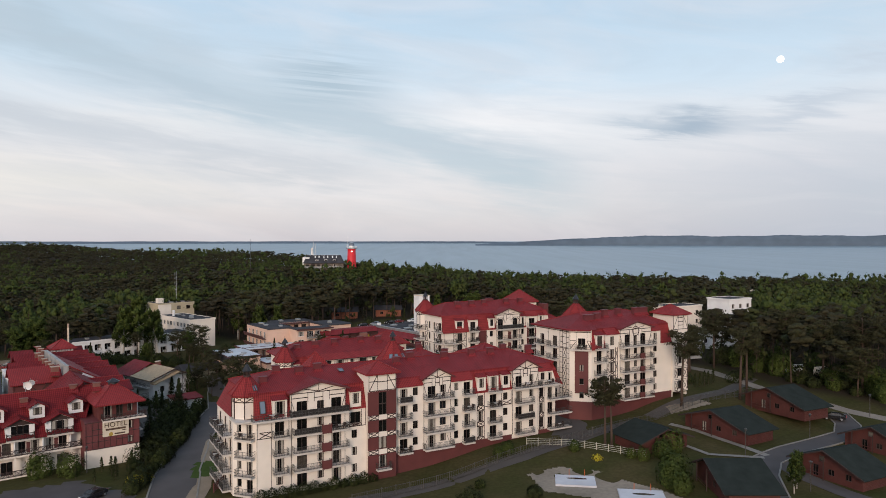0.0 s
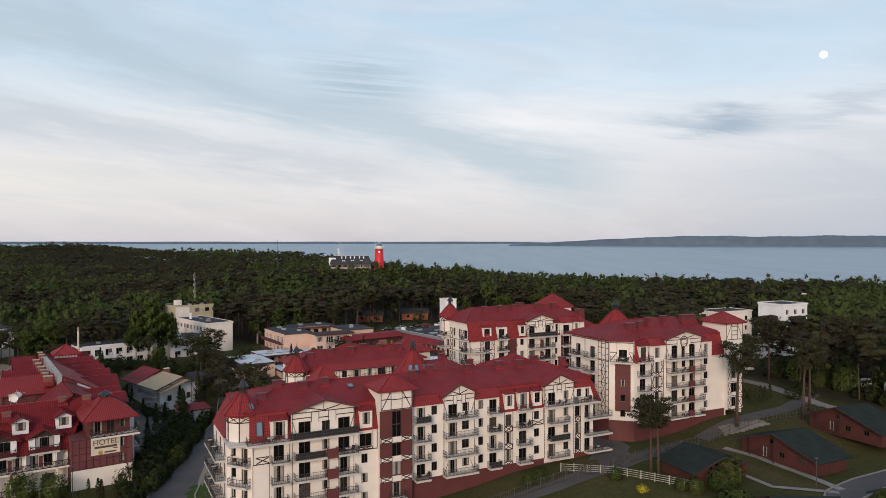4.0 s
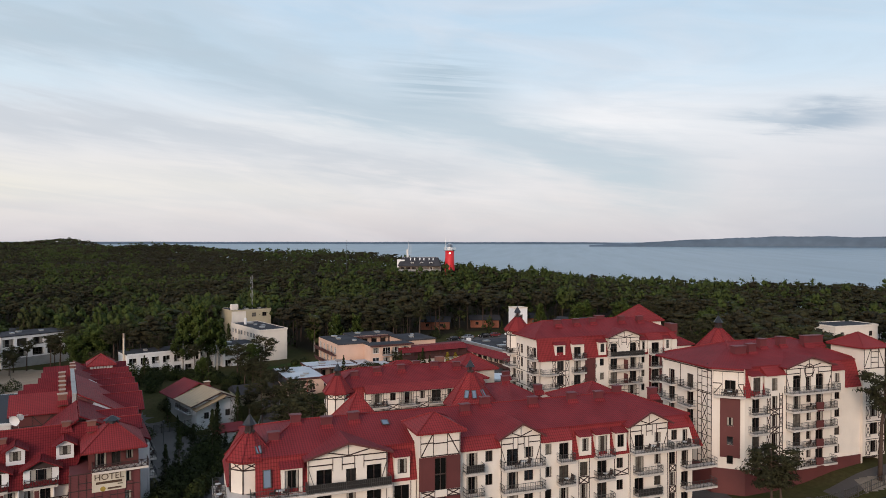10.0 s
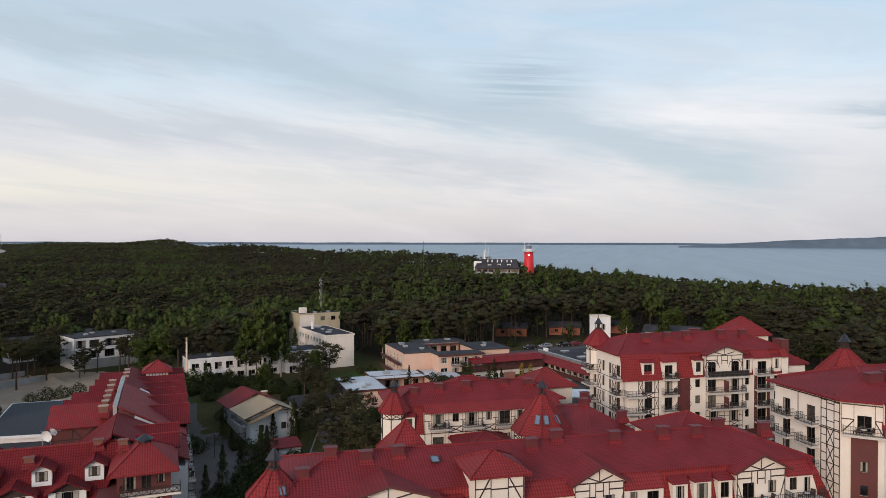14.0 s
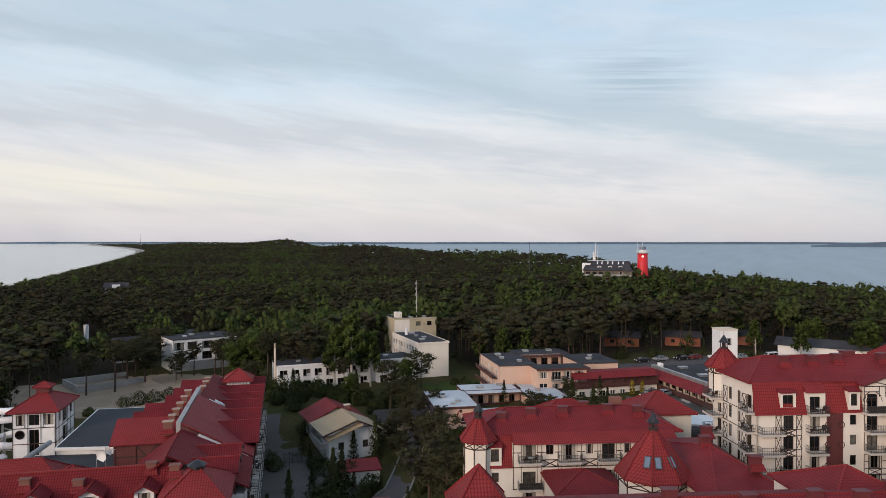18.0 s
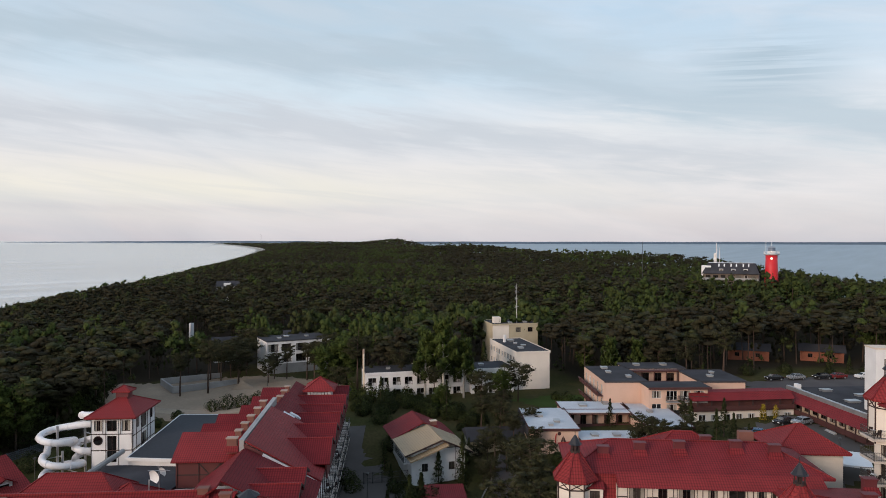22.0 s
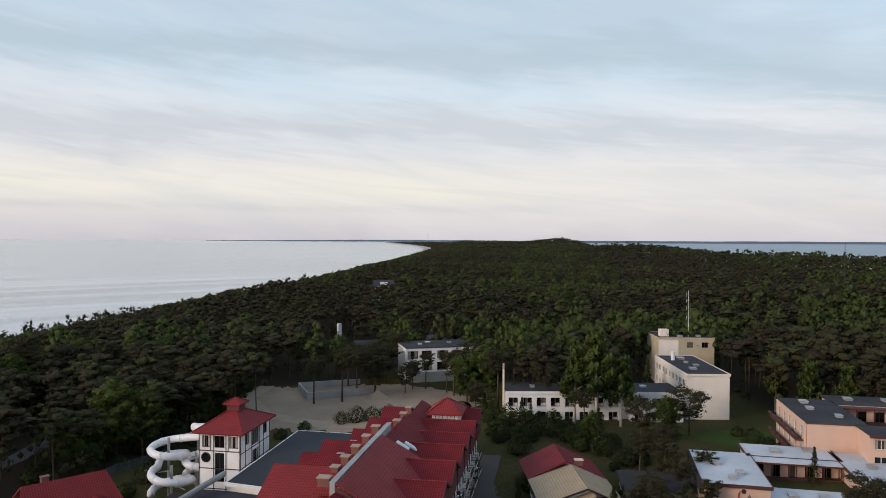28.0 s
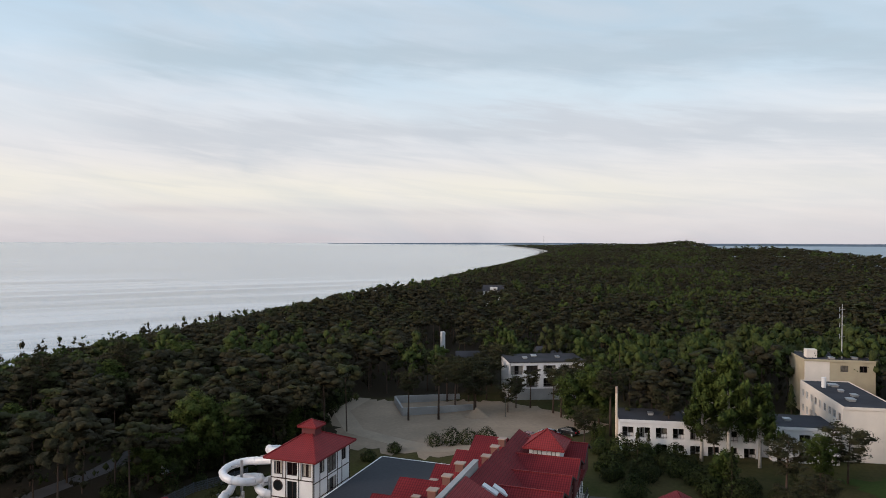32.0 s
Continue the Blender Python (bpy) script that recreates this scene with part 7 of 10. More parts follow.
hotel()


def pool():
    b = thing("pool_hall", "flat dark-roofed pool hall with a white half-timbered slide tower", "pool hall", hgrid())
    gz = -2.8
    part("hall_body", G().prism([(-29.0, 42.0, gz), (-17.2, 40.2, gz), (-14.8, 69, gz), (-29.0, 69.5, gz)], (0, 0, 7.9)), WHITE, b)
    part("hall_roof", G().prism([(-29.2, 41.8, 5.1), (-17.0, 40.0, 5.1), (-14.6, 69.2, 5.1), (-29.2, 69.7, 5.1)], (0, 0, 0.3)), POOLROOF, b)
    part("roof_edge", G().beam((-29.2, 41.7, 5.35), (-17.0, 39.9, 5.35), 0.5, 0.3).beam((-29.3, 41.8, 5.3), (-29.3, 69.7, 5.3), 0.22).beam((-29.2, 69.8, 5.3), (-14.6, 69.3, 5.3), 0.25), WHITE, b)
    part("roof_duct", G().tube([(-35.5, 28.5, 4.4), (-33.0, 35.0, 4.8), (-31.4, 40.0, 5.6), (-30.6, 44.2, 5.9)], 0.42, 8), CONCRETE, b)
    # tower
    u0, u1, v0, v1, zt = -39.2, -32.2, 52.6, 63.8, 9.4
    hf = [(-38.0, 6.9, 1.3, 1.9), (-35.7, 6.9, 1.7, 1.9), (-33.3, 6.9, 1.5, 1.9), (-35.7, 1.5, 1.6, 4.6)]
    wall(b, u0, u1, v0, gz, zt, hf, WHITE)
    for q in hf:
        window(b, q[0], v0 + 0.1, q[1], q[2], q[3])
    rm = at(u1, v0) @ pose(0, 0, 0, 0, 0, 90)
    hr = [(2.6, 6.9, 1.3, 1.9), (5.6, 6.2, 2.6, 2.6), (9.4, 6.9, 1.4, 1.9), (5.6, 2.0, 2.6, 3.4)]
    wall(b, 0, v1 - v0, 0.0, gz, zt, hr, WHITE, m=rm)
    for q in hr:
        window(b, u1 - 0.1, v0 + q[0], q[1], q[2], q[3], 90)
    part("tower_core", G().box((u0 + 0.05, v0 + 0.34, gz), (u1 - 0.34, v1, zt - 0.05)), WHITE, b)
    part("round_window", G().cone((0, 0, 0), 0.68, 0.68, 0.06, 20), GLASS, b, m=at(-38.0, v0 - 0.01, 5.3) @ pose(0, 0, 0, 90, 0, 0))
    part("round_frame", G().tube([(0.74 * math.cos(i * math.pi / 10), 0.74 * math.sin(i * math.pi / 10), 0) for i in range(21)], 0.08, 6), TIMBER, b, m=at(-38.0, v0 - 0.03, 5.3) @ pose(0, 0, 0, 90, 0, 0))
    tg = G()
    strips(tg, [(u0, 0.4, u1, 0.4), (u0, 3.6, u1, 3.6), (u0, 6.4, u1, 6.4), (u0, 9.0, u1, 9.0), (u0 + 0.05, gz, u0 + 0.05, 9.4), (u1 - 0.05, gz, u1 - 0.05, 9.4), (-36.7, gz, -36.7, 9.4), (-34.6, gz, -34.6, 9.4), (-37.2, 6.4, -37.2, 9.2), (-34.2, 6.4, -34.2, 9.2)], v0, 0.15)
    timbers(tg, b)
    rg = G()
    strips(rg, [(0, 3.6, 11.2, 3.6), (0, 6.0, 11.2, 6.0), (0, 9.0, 11.2, 9.0), (0.1, gz, 0.1, 9.4), (1.8, gz, 1.8, 9.4), (4.1, gz, 4.1, 9.4), (7.1, gz, 7.1, 9.4), (8.6, gz, 8.6, 9.4), (11.1, gz, 11.1, 9.4)], 0.0, 0.13)
    timbers(rg, part("side_trim", G().box((0, -0.04, 9.1), (11.2, 0, 9.4)), WHITE, b, m=rm))
    hip_roof(b, u0 - 0.8, u1 + 0.8, v0 - 0.8, v1 + 0.8, zt, 12.2, name="tower_roof", material=ROOFB, hip=4.3)
    part("cupola", G().box((-36.8, 57.2, 11.4), (-34.6, 59.2, 12.9)), CHIMNEY, b)
    hip_roof(b, -37.3, -34.1, 56.7, 59.7, 12.9, 13.7, name="cupola_roof", material=ROOFB)
    part("base_deck", G().box((-43.5, 49.5, gz), (u1, v0 - 0.02, -0.6)), BITUMEN, b)


pool()


def slide():
    s = thing("water_slide", "white fibreglass tube slide coiling beside the tower", "water slide", hgrid())

    def helix(cu, cv, r, z0, z1, a0, turns, lead_in=(), lead_out=()):
        pts = list(lead_in)
        n = int(turns * 22)
        for i in range(n + 1):
            f = i / n
            a = radians(a0) + f * turns * 2 * math.pi
            pts.append((cu + r * math.cos(a), cv + r * math.sin(a), z0 + (z1 - z0) * f))
        return pts + list(lead_out)

    runs = [helix(-46.0, 55.2, 2.75, 6.5, 3.5, 75, 1.2, [(-39.3, 57.9, 7.0), (-42.4, 58.1, 6.8)]) + helix(-44.0, 52.7, 3.1, 2.9, -0.6, 165, 1.15),
            helix(-41.6, 56.0, 1.6, 4.4, 1.4, 60, 1.4, [(-39.3, 57.4, 4.7)]),
            [(-39.3, 56.4, 8.9), (-41.6, 56.6, 8.8), (-43.0, 58.0, 8.5), (-42.8, 60.4, 7.9), (-41.0, 62.0, 7.2), (-39.0, 62.2, 6.6)]]
    for pts in runs:
        tube = part("slide_tube", G().tube(pts, 0.60, 14), PLASTIC, s, smooth=True)
        for i in range(2, len(pts) - 2, 4):
            d = (Vector(pts[i + 1]) - Vector(pts[i])).normalized() * 0.09
            p = Vector(pts[i])
            part("flange", G().tube([p - d, p + d], 0.67, 14), PLASTIC, tube)
    for u, v, z in ((-46.0, 55.2, 7.3), (-41.6, 56.0, 5.0), (-44.0, 52.7, 3.6), (-43.2, 59.6, 8.0)):
        part("support_mast", G().tube([(u, v, -2.8), (u, v, z)], 0.22, 8), STEEL, s)
        part("bracket", G().beam((u, v, z - 0.8), (u - 2.6, v + 0.4, z - 1.4), 0.14).beam((u, v, z - 3.0), (u + 2.6, v - 0.4, z - 3.6), 0.14), STEEL, s)


slide()


# ---- the other buildings of the place ----
def gz(x, y):
    return float(ground_z(x, y))


def window_grid(parent, us, zs, w, h, v, face=None, frame_mat=None, material=None, u0=0, u1=10, z0=0, z1=6, balcony_d=0.0, rail="bars"):
    """A facade with rows of windows; face: the facade's pose under the parent."""
    holes = [(u, z, w, h) for u in us for z in zs]
    wl = wall(parent, u0, u1, v, z0, z1, holes, material or WHITE, 0.3, m=face)
    for u, z, w_, h_ in holes:
        window(wl, u, v + 0.1, z, w_, h_, 0, frame_mat or FRAME)
        if balcony_d:
            balcony(wl, u, v, z - 0.02, w + 1.1, balcony_d, rail=rail)
    return wl


def flat_block(parent, w, d, z0, z1, m, material, roof_mat, edge=0.35, over=0.15, edge_mat=None):
    """A plain flat-roofed volume with a parapet edge."""
    part("body", G().box((0.02, 0.32, z0), (w - 0.02, d, z1 - 0.1)), material, parent, m=m)
    part("flat_roof", G().box((-over, -over, z1 - 0.1), (w + over, d + over, z1 + 0.08)), roof_mat, parent, m=m)
    part("roof_edge", G().box((-over - 0.03, -over - 0.06, z1 - 0.25), (w + over + 0.03, -over, z1 + edge - 0.1)).box((-over - 0.06, -over, z1 - 0.25), (-over, d + over, z1 + edge - 0.1)).box((w + over, -over, z1 - 0.25), (w + over + 0.06, d + over, z1 + edge - 0.1)).box((-over, d + over, z1 - 0.25), (w + over, d + over + 0.06, z1 + edge - 0.1)), edge_mat or material, parent, m=m)


def roof_clutter(parent, m, spots, material=None):
    for u, v, z, s in spots:
        c = part("roof_vent", G().box((u - 0.5 * s, v - 0.7 * s, z), (u + 0.5 * s, v + 0.7 * s, z + 0.35)), material or CONCRETE, parent, m=m)
        part("hood", G().box((u - 0.6 * s, v - 0.8 * s, z + 0.35), (u + 0.6 * s, v + 0.8 * s, z + 0.42)), STEEL, c)


# small house with a red and a sand-coloured roof
def small_house():
    m = pose(-69.9, 179.2, 0, 0, 0, 50)
    b = thing("house", "white house with half red, half sand-coloured gabled roof", "house", m)
    g0 = -2.4
    part("body", G().box((-5.0, 0.32, g0), (4.6, 17.6, 3.6)), WHITE, b)
    hs = [(-2.6, 0.2, 1.1, 1.4), (2.2, 0.2, 1.1, 1.4)]
    wall(b, -5.0, 4.6, 0.0, g0, 3.6, hs, WHITE, top=[(4.6, 3.6), (0.4, 5.4), (-5.0, 3.6)])
    for q in hs:
        window(b, q[0], 0.1, *q[1:])
    tg = G()
    strips(tg, [(4.3, g0, 4.3, 4.2), (2.9, g0, 2.9, 4.4), (2.9, g0, 4.3, 0.6), (4.3, g0, 2.9, 0.6), (2.9, 0.7, 4.3, 3.6), (4.3, 0.7, 2.9, 3.6), (2.9, 0.7, 4.3, 0.7), (-4.8, 4.1, 4.5, 4.1)], 0.0)
    timbers(tg, b)
    wl = at(-5.0, 17.6) @ pose(0, 0, 0, 0, 0, -90)
    hw = [(2.4, 1.4, 1.2, 1.4), (5.0, 1.4, 1.2, 1.4), (9.6, 1.9, 1.0, 1.2), (11.4, 1.9, 1.0, 1.2), (13.2, 1.9, 1.0, 1.2), (15.0, 1.9, 1.0, 1.2), (12.6, -2.2, 2.4, 2.4), (3.0, -1.6, 0.9, 1.4)]
    wall(b, 0, 17.6, 0.0, g0, 3.7, hw, WHITE, m=wl)
    for q in hw:
        window(b, -5.0 + 0.1, 17.6 - q[0], q[1], q[2], q[3], -90)
    balcony(b, -5.0, 17.6 - 12.0, 1.4, 7.5, 1.0, -90, slab_mat=WHITE)
    for mat_, v0, v1, zr, uu in ((BEIGEROOF, -0.9, 9.6, 5.6, 0.3), (ROOF, 9.6, 19.0, 6.0, -0.4)):
        g = G()
        slope(g, (uu, v0, zr), (uu, v1, zr), (-6.3, v1, 3.3), (-6.3, v0, 3.3), 0.2)
        part("west_slope", g, mat_, b)
        g = G()
        slope(g, (uu, v0, zr), (uu, v1, zr), (5.8, v1, 3.1), (5.8, v0, 3.1), 0.2)
        part("east_slope", g, mat_, b)
    part("step_slope", slope(G(), (1.2, -2.0, 4.9), (1.2, 0.6, 4.9), (-5.6, 0.6, 2.5), (-5.6, -2.0, 2.5), 0.2), BEIGEROOF, b)
    chimney(b, 1.6, 10.2, 5.3, 1.1, 0.8, 0.9, BRICK, CREAM2)
    part("bargeboard", G().beam((-6.3, -0.95, 3.35), (0.3, -0.95, 5.65), 0.25, 0.08).beam((0.3, -0.95, 5.65), (5.8, -0.95, 3.15), 0.25, 0.08), TIMBER, b)
    # garage hut beside the lane
    k = thing("garage", "small white garage with a flat red roof", "garage", pose(-61.6, 168.4, 0, 0, 0, 40))
    part("wall", G().box((-3.2, 0, -2.6), (3.2, 4.6, 0.2)), WHITE, k)
    part("roof", G().prism([(-3.5, -0.4, 0.2), (-3.5, 5.0, 0.65), (-3.5, 5.0, 0.85), (-3.5, -0.4, 0.4)], (7.0, 0, 0)), ROOF, k)


small_house()


# white holiday blocks at the wood's edge
def white_blocks():
    a = thing("guest_house", "long two-storey white guest house with recessed balconies", "guest house", pose(-110.6, 207.6, -1.3, 0, 0, 47.5), "white guest houses")
    for u0, u1, v in ((0.0, 11.8, 0.0), (11.8, 24.0, 0.0), (26.0, 37.0, -0.4)):
        n = 3 if u1 - u0 < 11.5 else 4
        us = [u0 + (u1 - u0) * (i + 0.5) / n for i in range(n)]
        hl = [(u, z, 2.0, 1.95) for u in us for z in (3.4, 6.35)]
        w = wall(a, u0, u1, v, 2.0, 9.3, hl, WHITE, 0.9)
        for u, z, ww, hh in hl:
            window(w, u - 0.5, v + 0.75, z, 0.95, hh, 0, FRAME)
            window(w, u + 0.55, v + 0.75, z + 0.7, 0.9, hh - 0.7, 0, FRAME)
            part("railing", cached(("rail2", 2), lambda: G().beam((-1.05, 0, 0.95), (1.05, 0, 0.95), 0.06).beam((-1.05, 0, 0.3), (1.05, 0, 0.3), 0.05).mesh("railing", METAL)), None, w, m=at(u, v + 0.08, z))
            for k in range(4):
                part("baluster", cached(("bal2", 2), lambda: G().beam((0, 0, 0), (0, 0, 0.95), 0.05).mesh("baluster", METAL)), None, w, m=at(u - 0.9 + k * 0.6, v + 0.08, z))
        part("body", G().box((u0, v + 0.92, 1.5), (u1, 9.5, 9.2)), WHITE, a)
        part("flat_roof", G().box((u0 - 0.1, v - 0.12, 9.3), (u1 + 0.1, 9.7, 9.5)), BITUMEN, a)
        part("roof_edge", G().box((u0 - 0.12, v - 0.2, 9.1), (u1 + 0.12, v - 0.12, 9.65)), WHITE, a)
    part("link", G().box((24.0, 1.6, 1.5), (26.0, 9.0, 8.7)), WHITE, a)
    roof_clutter(a, None, ((20.0, 4.0, 9.5, 1.0), (30.0, 5.0, 9.5, 1.1), (6.0, 5.0, 9.5, 0.9)))
    p = thing("boiler_stack", "tall thin rust-topped chimney stack", "chimney", pose(-112.4, 208.7, 0))
    part("shaft", G().tube([(0, 0, 1), (0, 0, 12.6)], 0.24, 10), CREAM2, p)
    part("tip", G().tube([(0, 0, 12.6), (0, 0, 13.8)], 0.25, 10), SANDCAP, p)
    # tall block and the rear block with the mast
    m = pose(-86.0, 237.6, 0, 0, 0, 46)
    t = thing("guest_house_block", "three-storey cream block with dark flat roof and window bands", "guest house", m, "white guest houses")
    flat_block(t, 8.8, 24.5, 1.0, 11.5, None, CREAM, BITUMEN)
    wall(t, 0, 8.8, 0.0, 1.0, 11.5, (), CREAM)
    lm = at(0, 24.5) @ pose(0, 0, 0, 0, 0, -90)
    us = [1.8 + i * 2.6 for i in range(9)]
    window_grid(t, us, (2.6, 5.6, 8.7), 1.7, 1.5, -0.3, lm, WFRAME, CREAM, 0, 24.5, 1.0, 11.4)
    roof_clutter(t, None, ((3.0, 6.0, 11.6, 1.2), (5.0, 10.0, 11.6, 1.0), (4.0, 14.0, 11.6, 0.8), (4.4, 19.5, 11.6, 1.4)))
    part("white_flue", G().tube([(2.2, 18.0, 11.5), (2.2, 18.0, 13.6)], 0.45, 10), WHITE, t)
    r = thing("service_block", "ochre flat-roofed service block with a tall radio mast", "building", pose(-107.2, 262.0, 1.8, 0, 0, 46), "white guest houses")
    flat_block(r, 14.2, 12.0, 1.0, 13.0, None, YELLOW, BITUMEN)
    window_grid(r, [8.0, 11.8], (10.6,), 1.6, 1.4, 0.0, None, FRAME, YELLOW, 5.0, 14.2, 1.0, 12.9)
    wall(r, 0, 5.0, -0.05, 1.0, 13.0, (), CREAM)
    part("tank_box", G().box((1.2, 3.0, 13.0), (3.4, 5.0, 14.9)), CREAM, r)
    roof_clutter(r, None, ((6.0, 2.0, 13.1, 1.0), (11.0, 3.0, 13.1, 1.0), (12.5, 7.0, 13.1, 1.1)))
    part("mast", G().tube([(8.6, 3.4, 13.0), (8.6, 3.4, 25.2)], [0.16, 0.07], 6), STEEL, r)
    for z in (18.0, 20.5, 22.5, 24.0):
        part("antenna", G().beam((8.0, 3.4, z), (9.2, 3.4, z), 0.06).beam((8.1, 3.4, z - 0.5), (8.1, 3.4, z + 0.5), 0.12), STEEL, r)
    # the block beyond the sand yard
    k = thing("villa_block", "white two-storey villa block with glazed balconies", "villa", pose(-163.0, 223.4, 0.4, 0, 0, 62), "white guest houses")
    part("body", G().box((0.3, 1.25, -2.5), (19.8, 12.6, 9.1)), WHITE, k)
    part("flat_roof", G().box((-0.2, -0.2, 9.1), (20.2, 12.8, 9.35)), BITUMEN, k)
    for z in (2.6, 5.9):
        hl = [(2.0, z, 3.2, 2.4), (6.0, z, 3.2, 2.4), (10.6, z, 3.4, 2.4), (15.0, z, 3.4, 2.4)]
        w = wall(k, 0.0, 20.0, 0.0, z - 0.3, z + 3.1, hl, WHITE, 1.2)
        for u, zz, ww, hh in hl:
            window(w, u, 1.0, zz, ww - 0.2, hh)
            part("railing", cached(("rail3", 2), lambda: G().beam((-1.6, 0, 0.95), (1.6, 0, 0.95), 0.07).beam((-1.6, 0, 0.5), (1.6, 0, 0.5), 0.05).beam((-1.6, 0, 0.12), (1.6, 0, 0.12), 0.05).mesh("railing", METAL)), None, w, m=at(u, 0.1, zz))
    wall(k, 0.0, 20.0, 0.0, -2.5, 2.3, (), CONCRETE)
    wall(k, 0, 12.6, 0.0, -2.5, 9.2, (), WHITE, m=at(0, 12.6) @ pose(0, 0, 0, 0, 0, -90) @ at(0, -0.02, 0))
    roof_clutter(k, None, ((5.0, 5.0, 9.3, 1.0), (8.0, 8.0, 9.3, 1.2), (14.0, 6.0, 9.3, 1.0)))
    c = thing("white_chimney", "lone white chimney standing over the trees", "chimney", pose(-234.0, 248.6, 0))
    part("shaft", G().box((-0.65, -0.65, -2), (0.65, 0.65, 8.1)), WHITE, c)
    # half-hidden houses in the trees behind the yard
    for x, y, w_, d_, h_, an in ((-190, 262, 10, 8, 7.5, 60), (-194.3, 233.6, 9, 7, 8.0, 62)):
        q = thing("house", "pale house half hidden among pines", "house", pose(x, y, gz(x, y), 0, 0, an))
        part("wall", G().box((-w_ / 2, -d_ / 2, -1), (w_ / 2, d_ / 2, h_ * 0.7)), WHITE, q)
        part("roof", G().prism([(-w_ / 2 - 0.5, -d_ / 2 - 0.5, h_ * 0.7), (-w_ / 2 - 0.5, 0, h_), (-w_ / 2 - 0.5, d_ / 2 + 0.5, h_ * 0.7)], (w_ + 1, 0, 0)), BITUMEN, q)
        for i in range(3):
            window(q, -w_ / 3 + i * w_ / 3, -d_ / 2 - 0.1, 2.6, 1.2, 1.3)
    s = thing("forest_villa", "grey-white house standing alone in the woods", "house", pose(-360.0, 367.0, 7.0, 0, 0, 46) @ Matrix.Diagonal((0.72, 0.72, 0.72, 1)))
    part("wall", G().box((-9, -6, -9), (9, 6, 6.5)), WHITE, s)
    part("roof", G().prism([(-9.8, -7, 6.4), (-9.8, 0, 11), (-9.8, 7, 6.4)], (19.6, 0, 0)), BITUMEN, s)
    for i in range(4):
        for z in (1.0, 4.0):
            window(s, -6.5 + i * 4.3, -6.12, z, 2.2, 1.8)
    part("dormer", G().box((-3, -6.3, 6.0), (3, 0, 9.4)), WHITE, s)


white_blocks()


# salmon block, white-roofed court building, arcade and restaurant
def salmon():
    m = pose(-55.0, 218.2, -0.8, 0, 0, 36)
    b = thing("salmon_guest_house", "salmon three-storey guest house with dark flat roofs", "guest house", m)
    z0 = 2.0

    def block(u0, u1, v0, v1, z1, roof=BITUMEN):
        flat_block(b, u1 - u0, v1 - v0, z0, z1, at(u0, v0), PINK, roof, 0.22, 0.15, BITUMEN)
        wall(b, u0, u1, v0, z0, z1 - 0.1, (), PINK)

    block(0, 8.6, 0, 17.0, 11.7)
    block(20.2, 29.6, 0.4, 13.0, 11.5)
    flat_block(b, 13.4, 7.0, z0, 11.7, at(8.7, 14.4), PINK, BITUMEN, 0.22, 0.15, BITUMEN)
    hb = [(10.0 + i * 2.9, 8.6, 1.7, 2.1) for i in range(5)]
    wb_ = wall(b, 8.6, 20.2, 14.0, z0, 11.6, hb, PINK)
    for q in hb:
        window(wb_, q[0], 14.1, q[1], q[2], q[3], 0, FRAME)
    part("gallery", G().box((8.6, 12.6, 7.9), (20.2, 14.0, 8.3)).box((8.6, 12.6, 8.3), (20.2, 12.75, 9.2)), BROWN, b)
    part("gallery_eave", G().box((8.62, 12.4, 11.25), (20.18, 14.2, 11.56)), BROWN, b)
    for i in range(5):
        part("gallery_post", G().box((8.8 + i * 2.8, 12.55, 9.2), (9.0 + i * 2.8, 12.75, 11.25)), BROWN, b)
    # front bay with three columns of loggias
    f = part("front_bay", G().box((7.4, -5.0, z0), (19.2, 0.3, 11.3)), PINK, b)
    hl = [(8.9, z, 1.9, 1.5) for z in (6.7, 9.3)] + [(12.0 + i * 2.75, z, 2.2, 1.9) for i in range(3) for z in (6.2, 8.9)]
    wall(b, 7.4, 19.2, -5.4, z0, 11.4, hl, PINK, 0.38)
    for u, z, w, h in hl:
        window(f, u, -5.25, z, w, h, 0, WFRAME)
        if u > 10:
            balcony(f, u, -5.4, z - 0.05, 2.6, 1.0, slab_mat=CONCRETE)
    part("bay_roof", G().box((7.1, -6.1, 11.4), (19.7, 0.0, 11.62)), BITUMEN, b)
    part("bay_fascia", G().box((7.0, -6.2, 11.2), (19.8, -6.1, 11.66)), BROWN, b)
    # west face with brown balcony boards
    lm = at(0, 17.0) @ pose(0, 0, 0, 0, 0, -90)
    us = [1.9 + i * 3.3 for i in range(5)]
    wl = window_grid(b, us, (3.0, 5.9, 8.8), 1.7, 1.9, -0.35, lm, WFRAME, PINK, 0, 17.0, z0, 11.6)
    for z in (5.6, 8.5):
        part("balcony_board", G().box((0.3, -1.5, z), (16.7, -0.4, z + 0.15)).box((0.3, -1.58, z), (16.7, -1.5, z + 1.0)), BROWN, wl)
        for i in range(6):
            part("planter", G().box((0.6 + i * 2.8, -1.9, z + 0.75), (2.6 + i * 2.8, -1.6, z + 1.05)), BROWN, wl)
    part("door", G().box((5.8, -0.05, 4.2), (7.0, 0.0, 6.6)), FRAME, b)
    roof_clutter(b, None, ((3.0, 9.0, 11.8, 1.0), (6.0, 4.0, 11.8, 0.9), (12.0, 18.0, 11.8, 1.2), (18.4, 18.2, 11.8, 1.2), (24.0, 5.0, 11.6, 1.0), (26.0, 9.0, 11.6, 0.8), (3.4, 14.0, 11.8, 1.2)))
    # pale-roofed court building in front
    c = thing("court_building", "low salmon court building with pale coated flat roofs and brown galleries", "building", pose(-58.5, 191.3, -0.6, 0, 0, 35))
    zr = 6.9

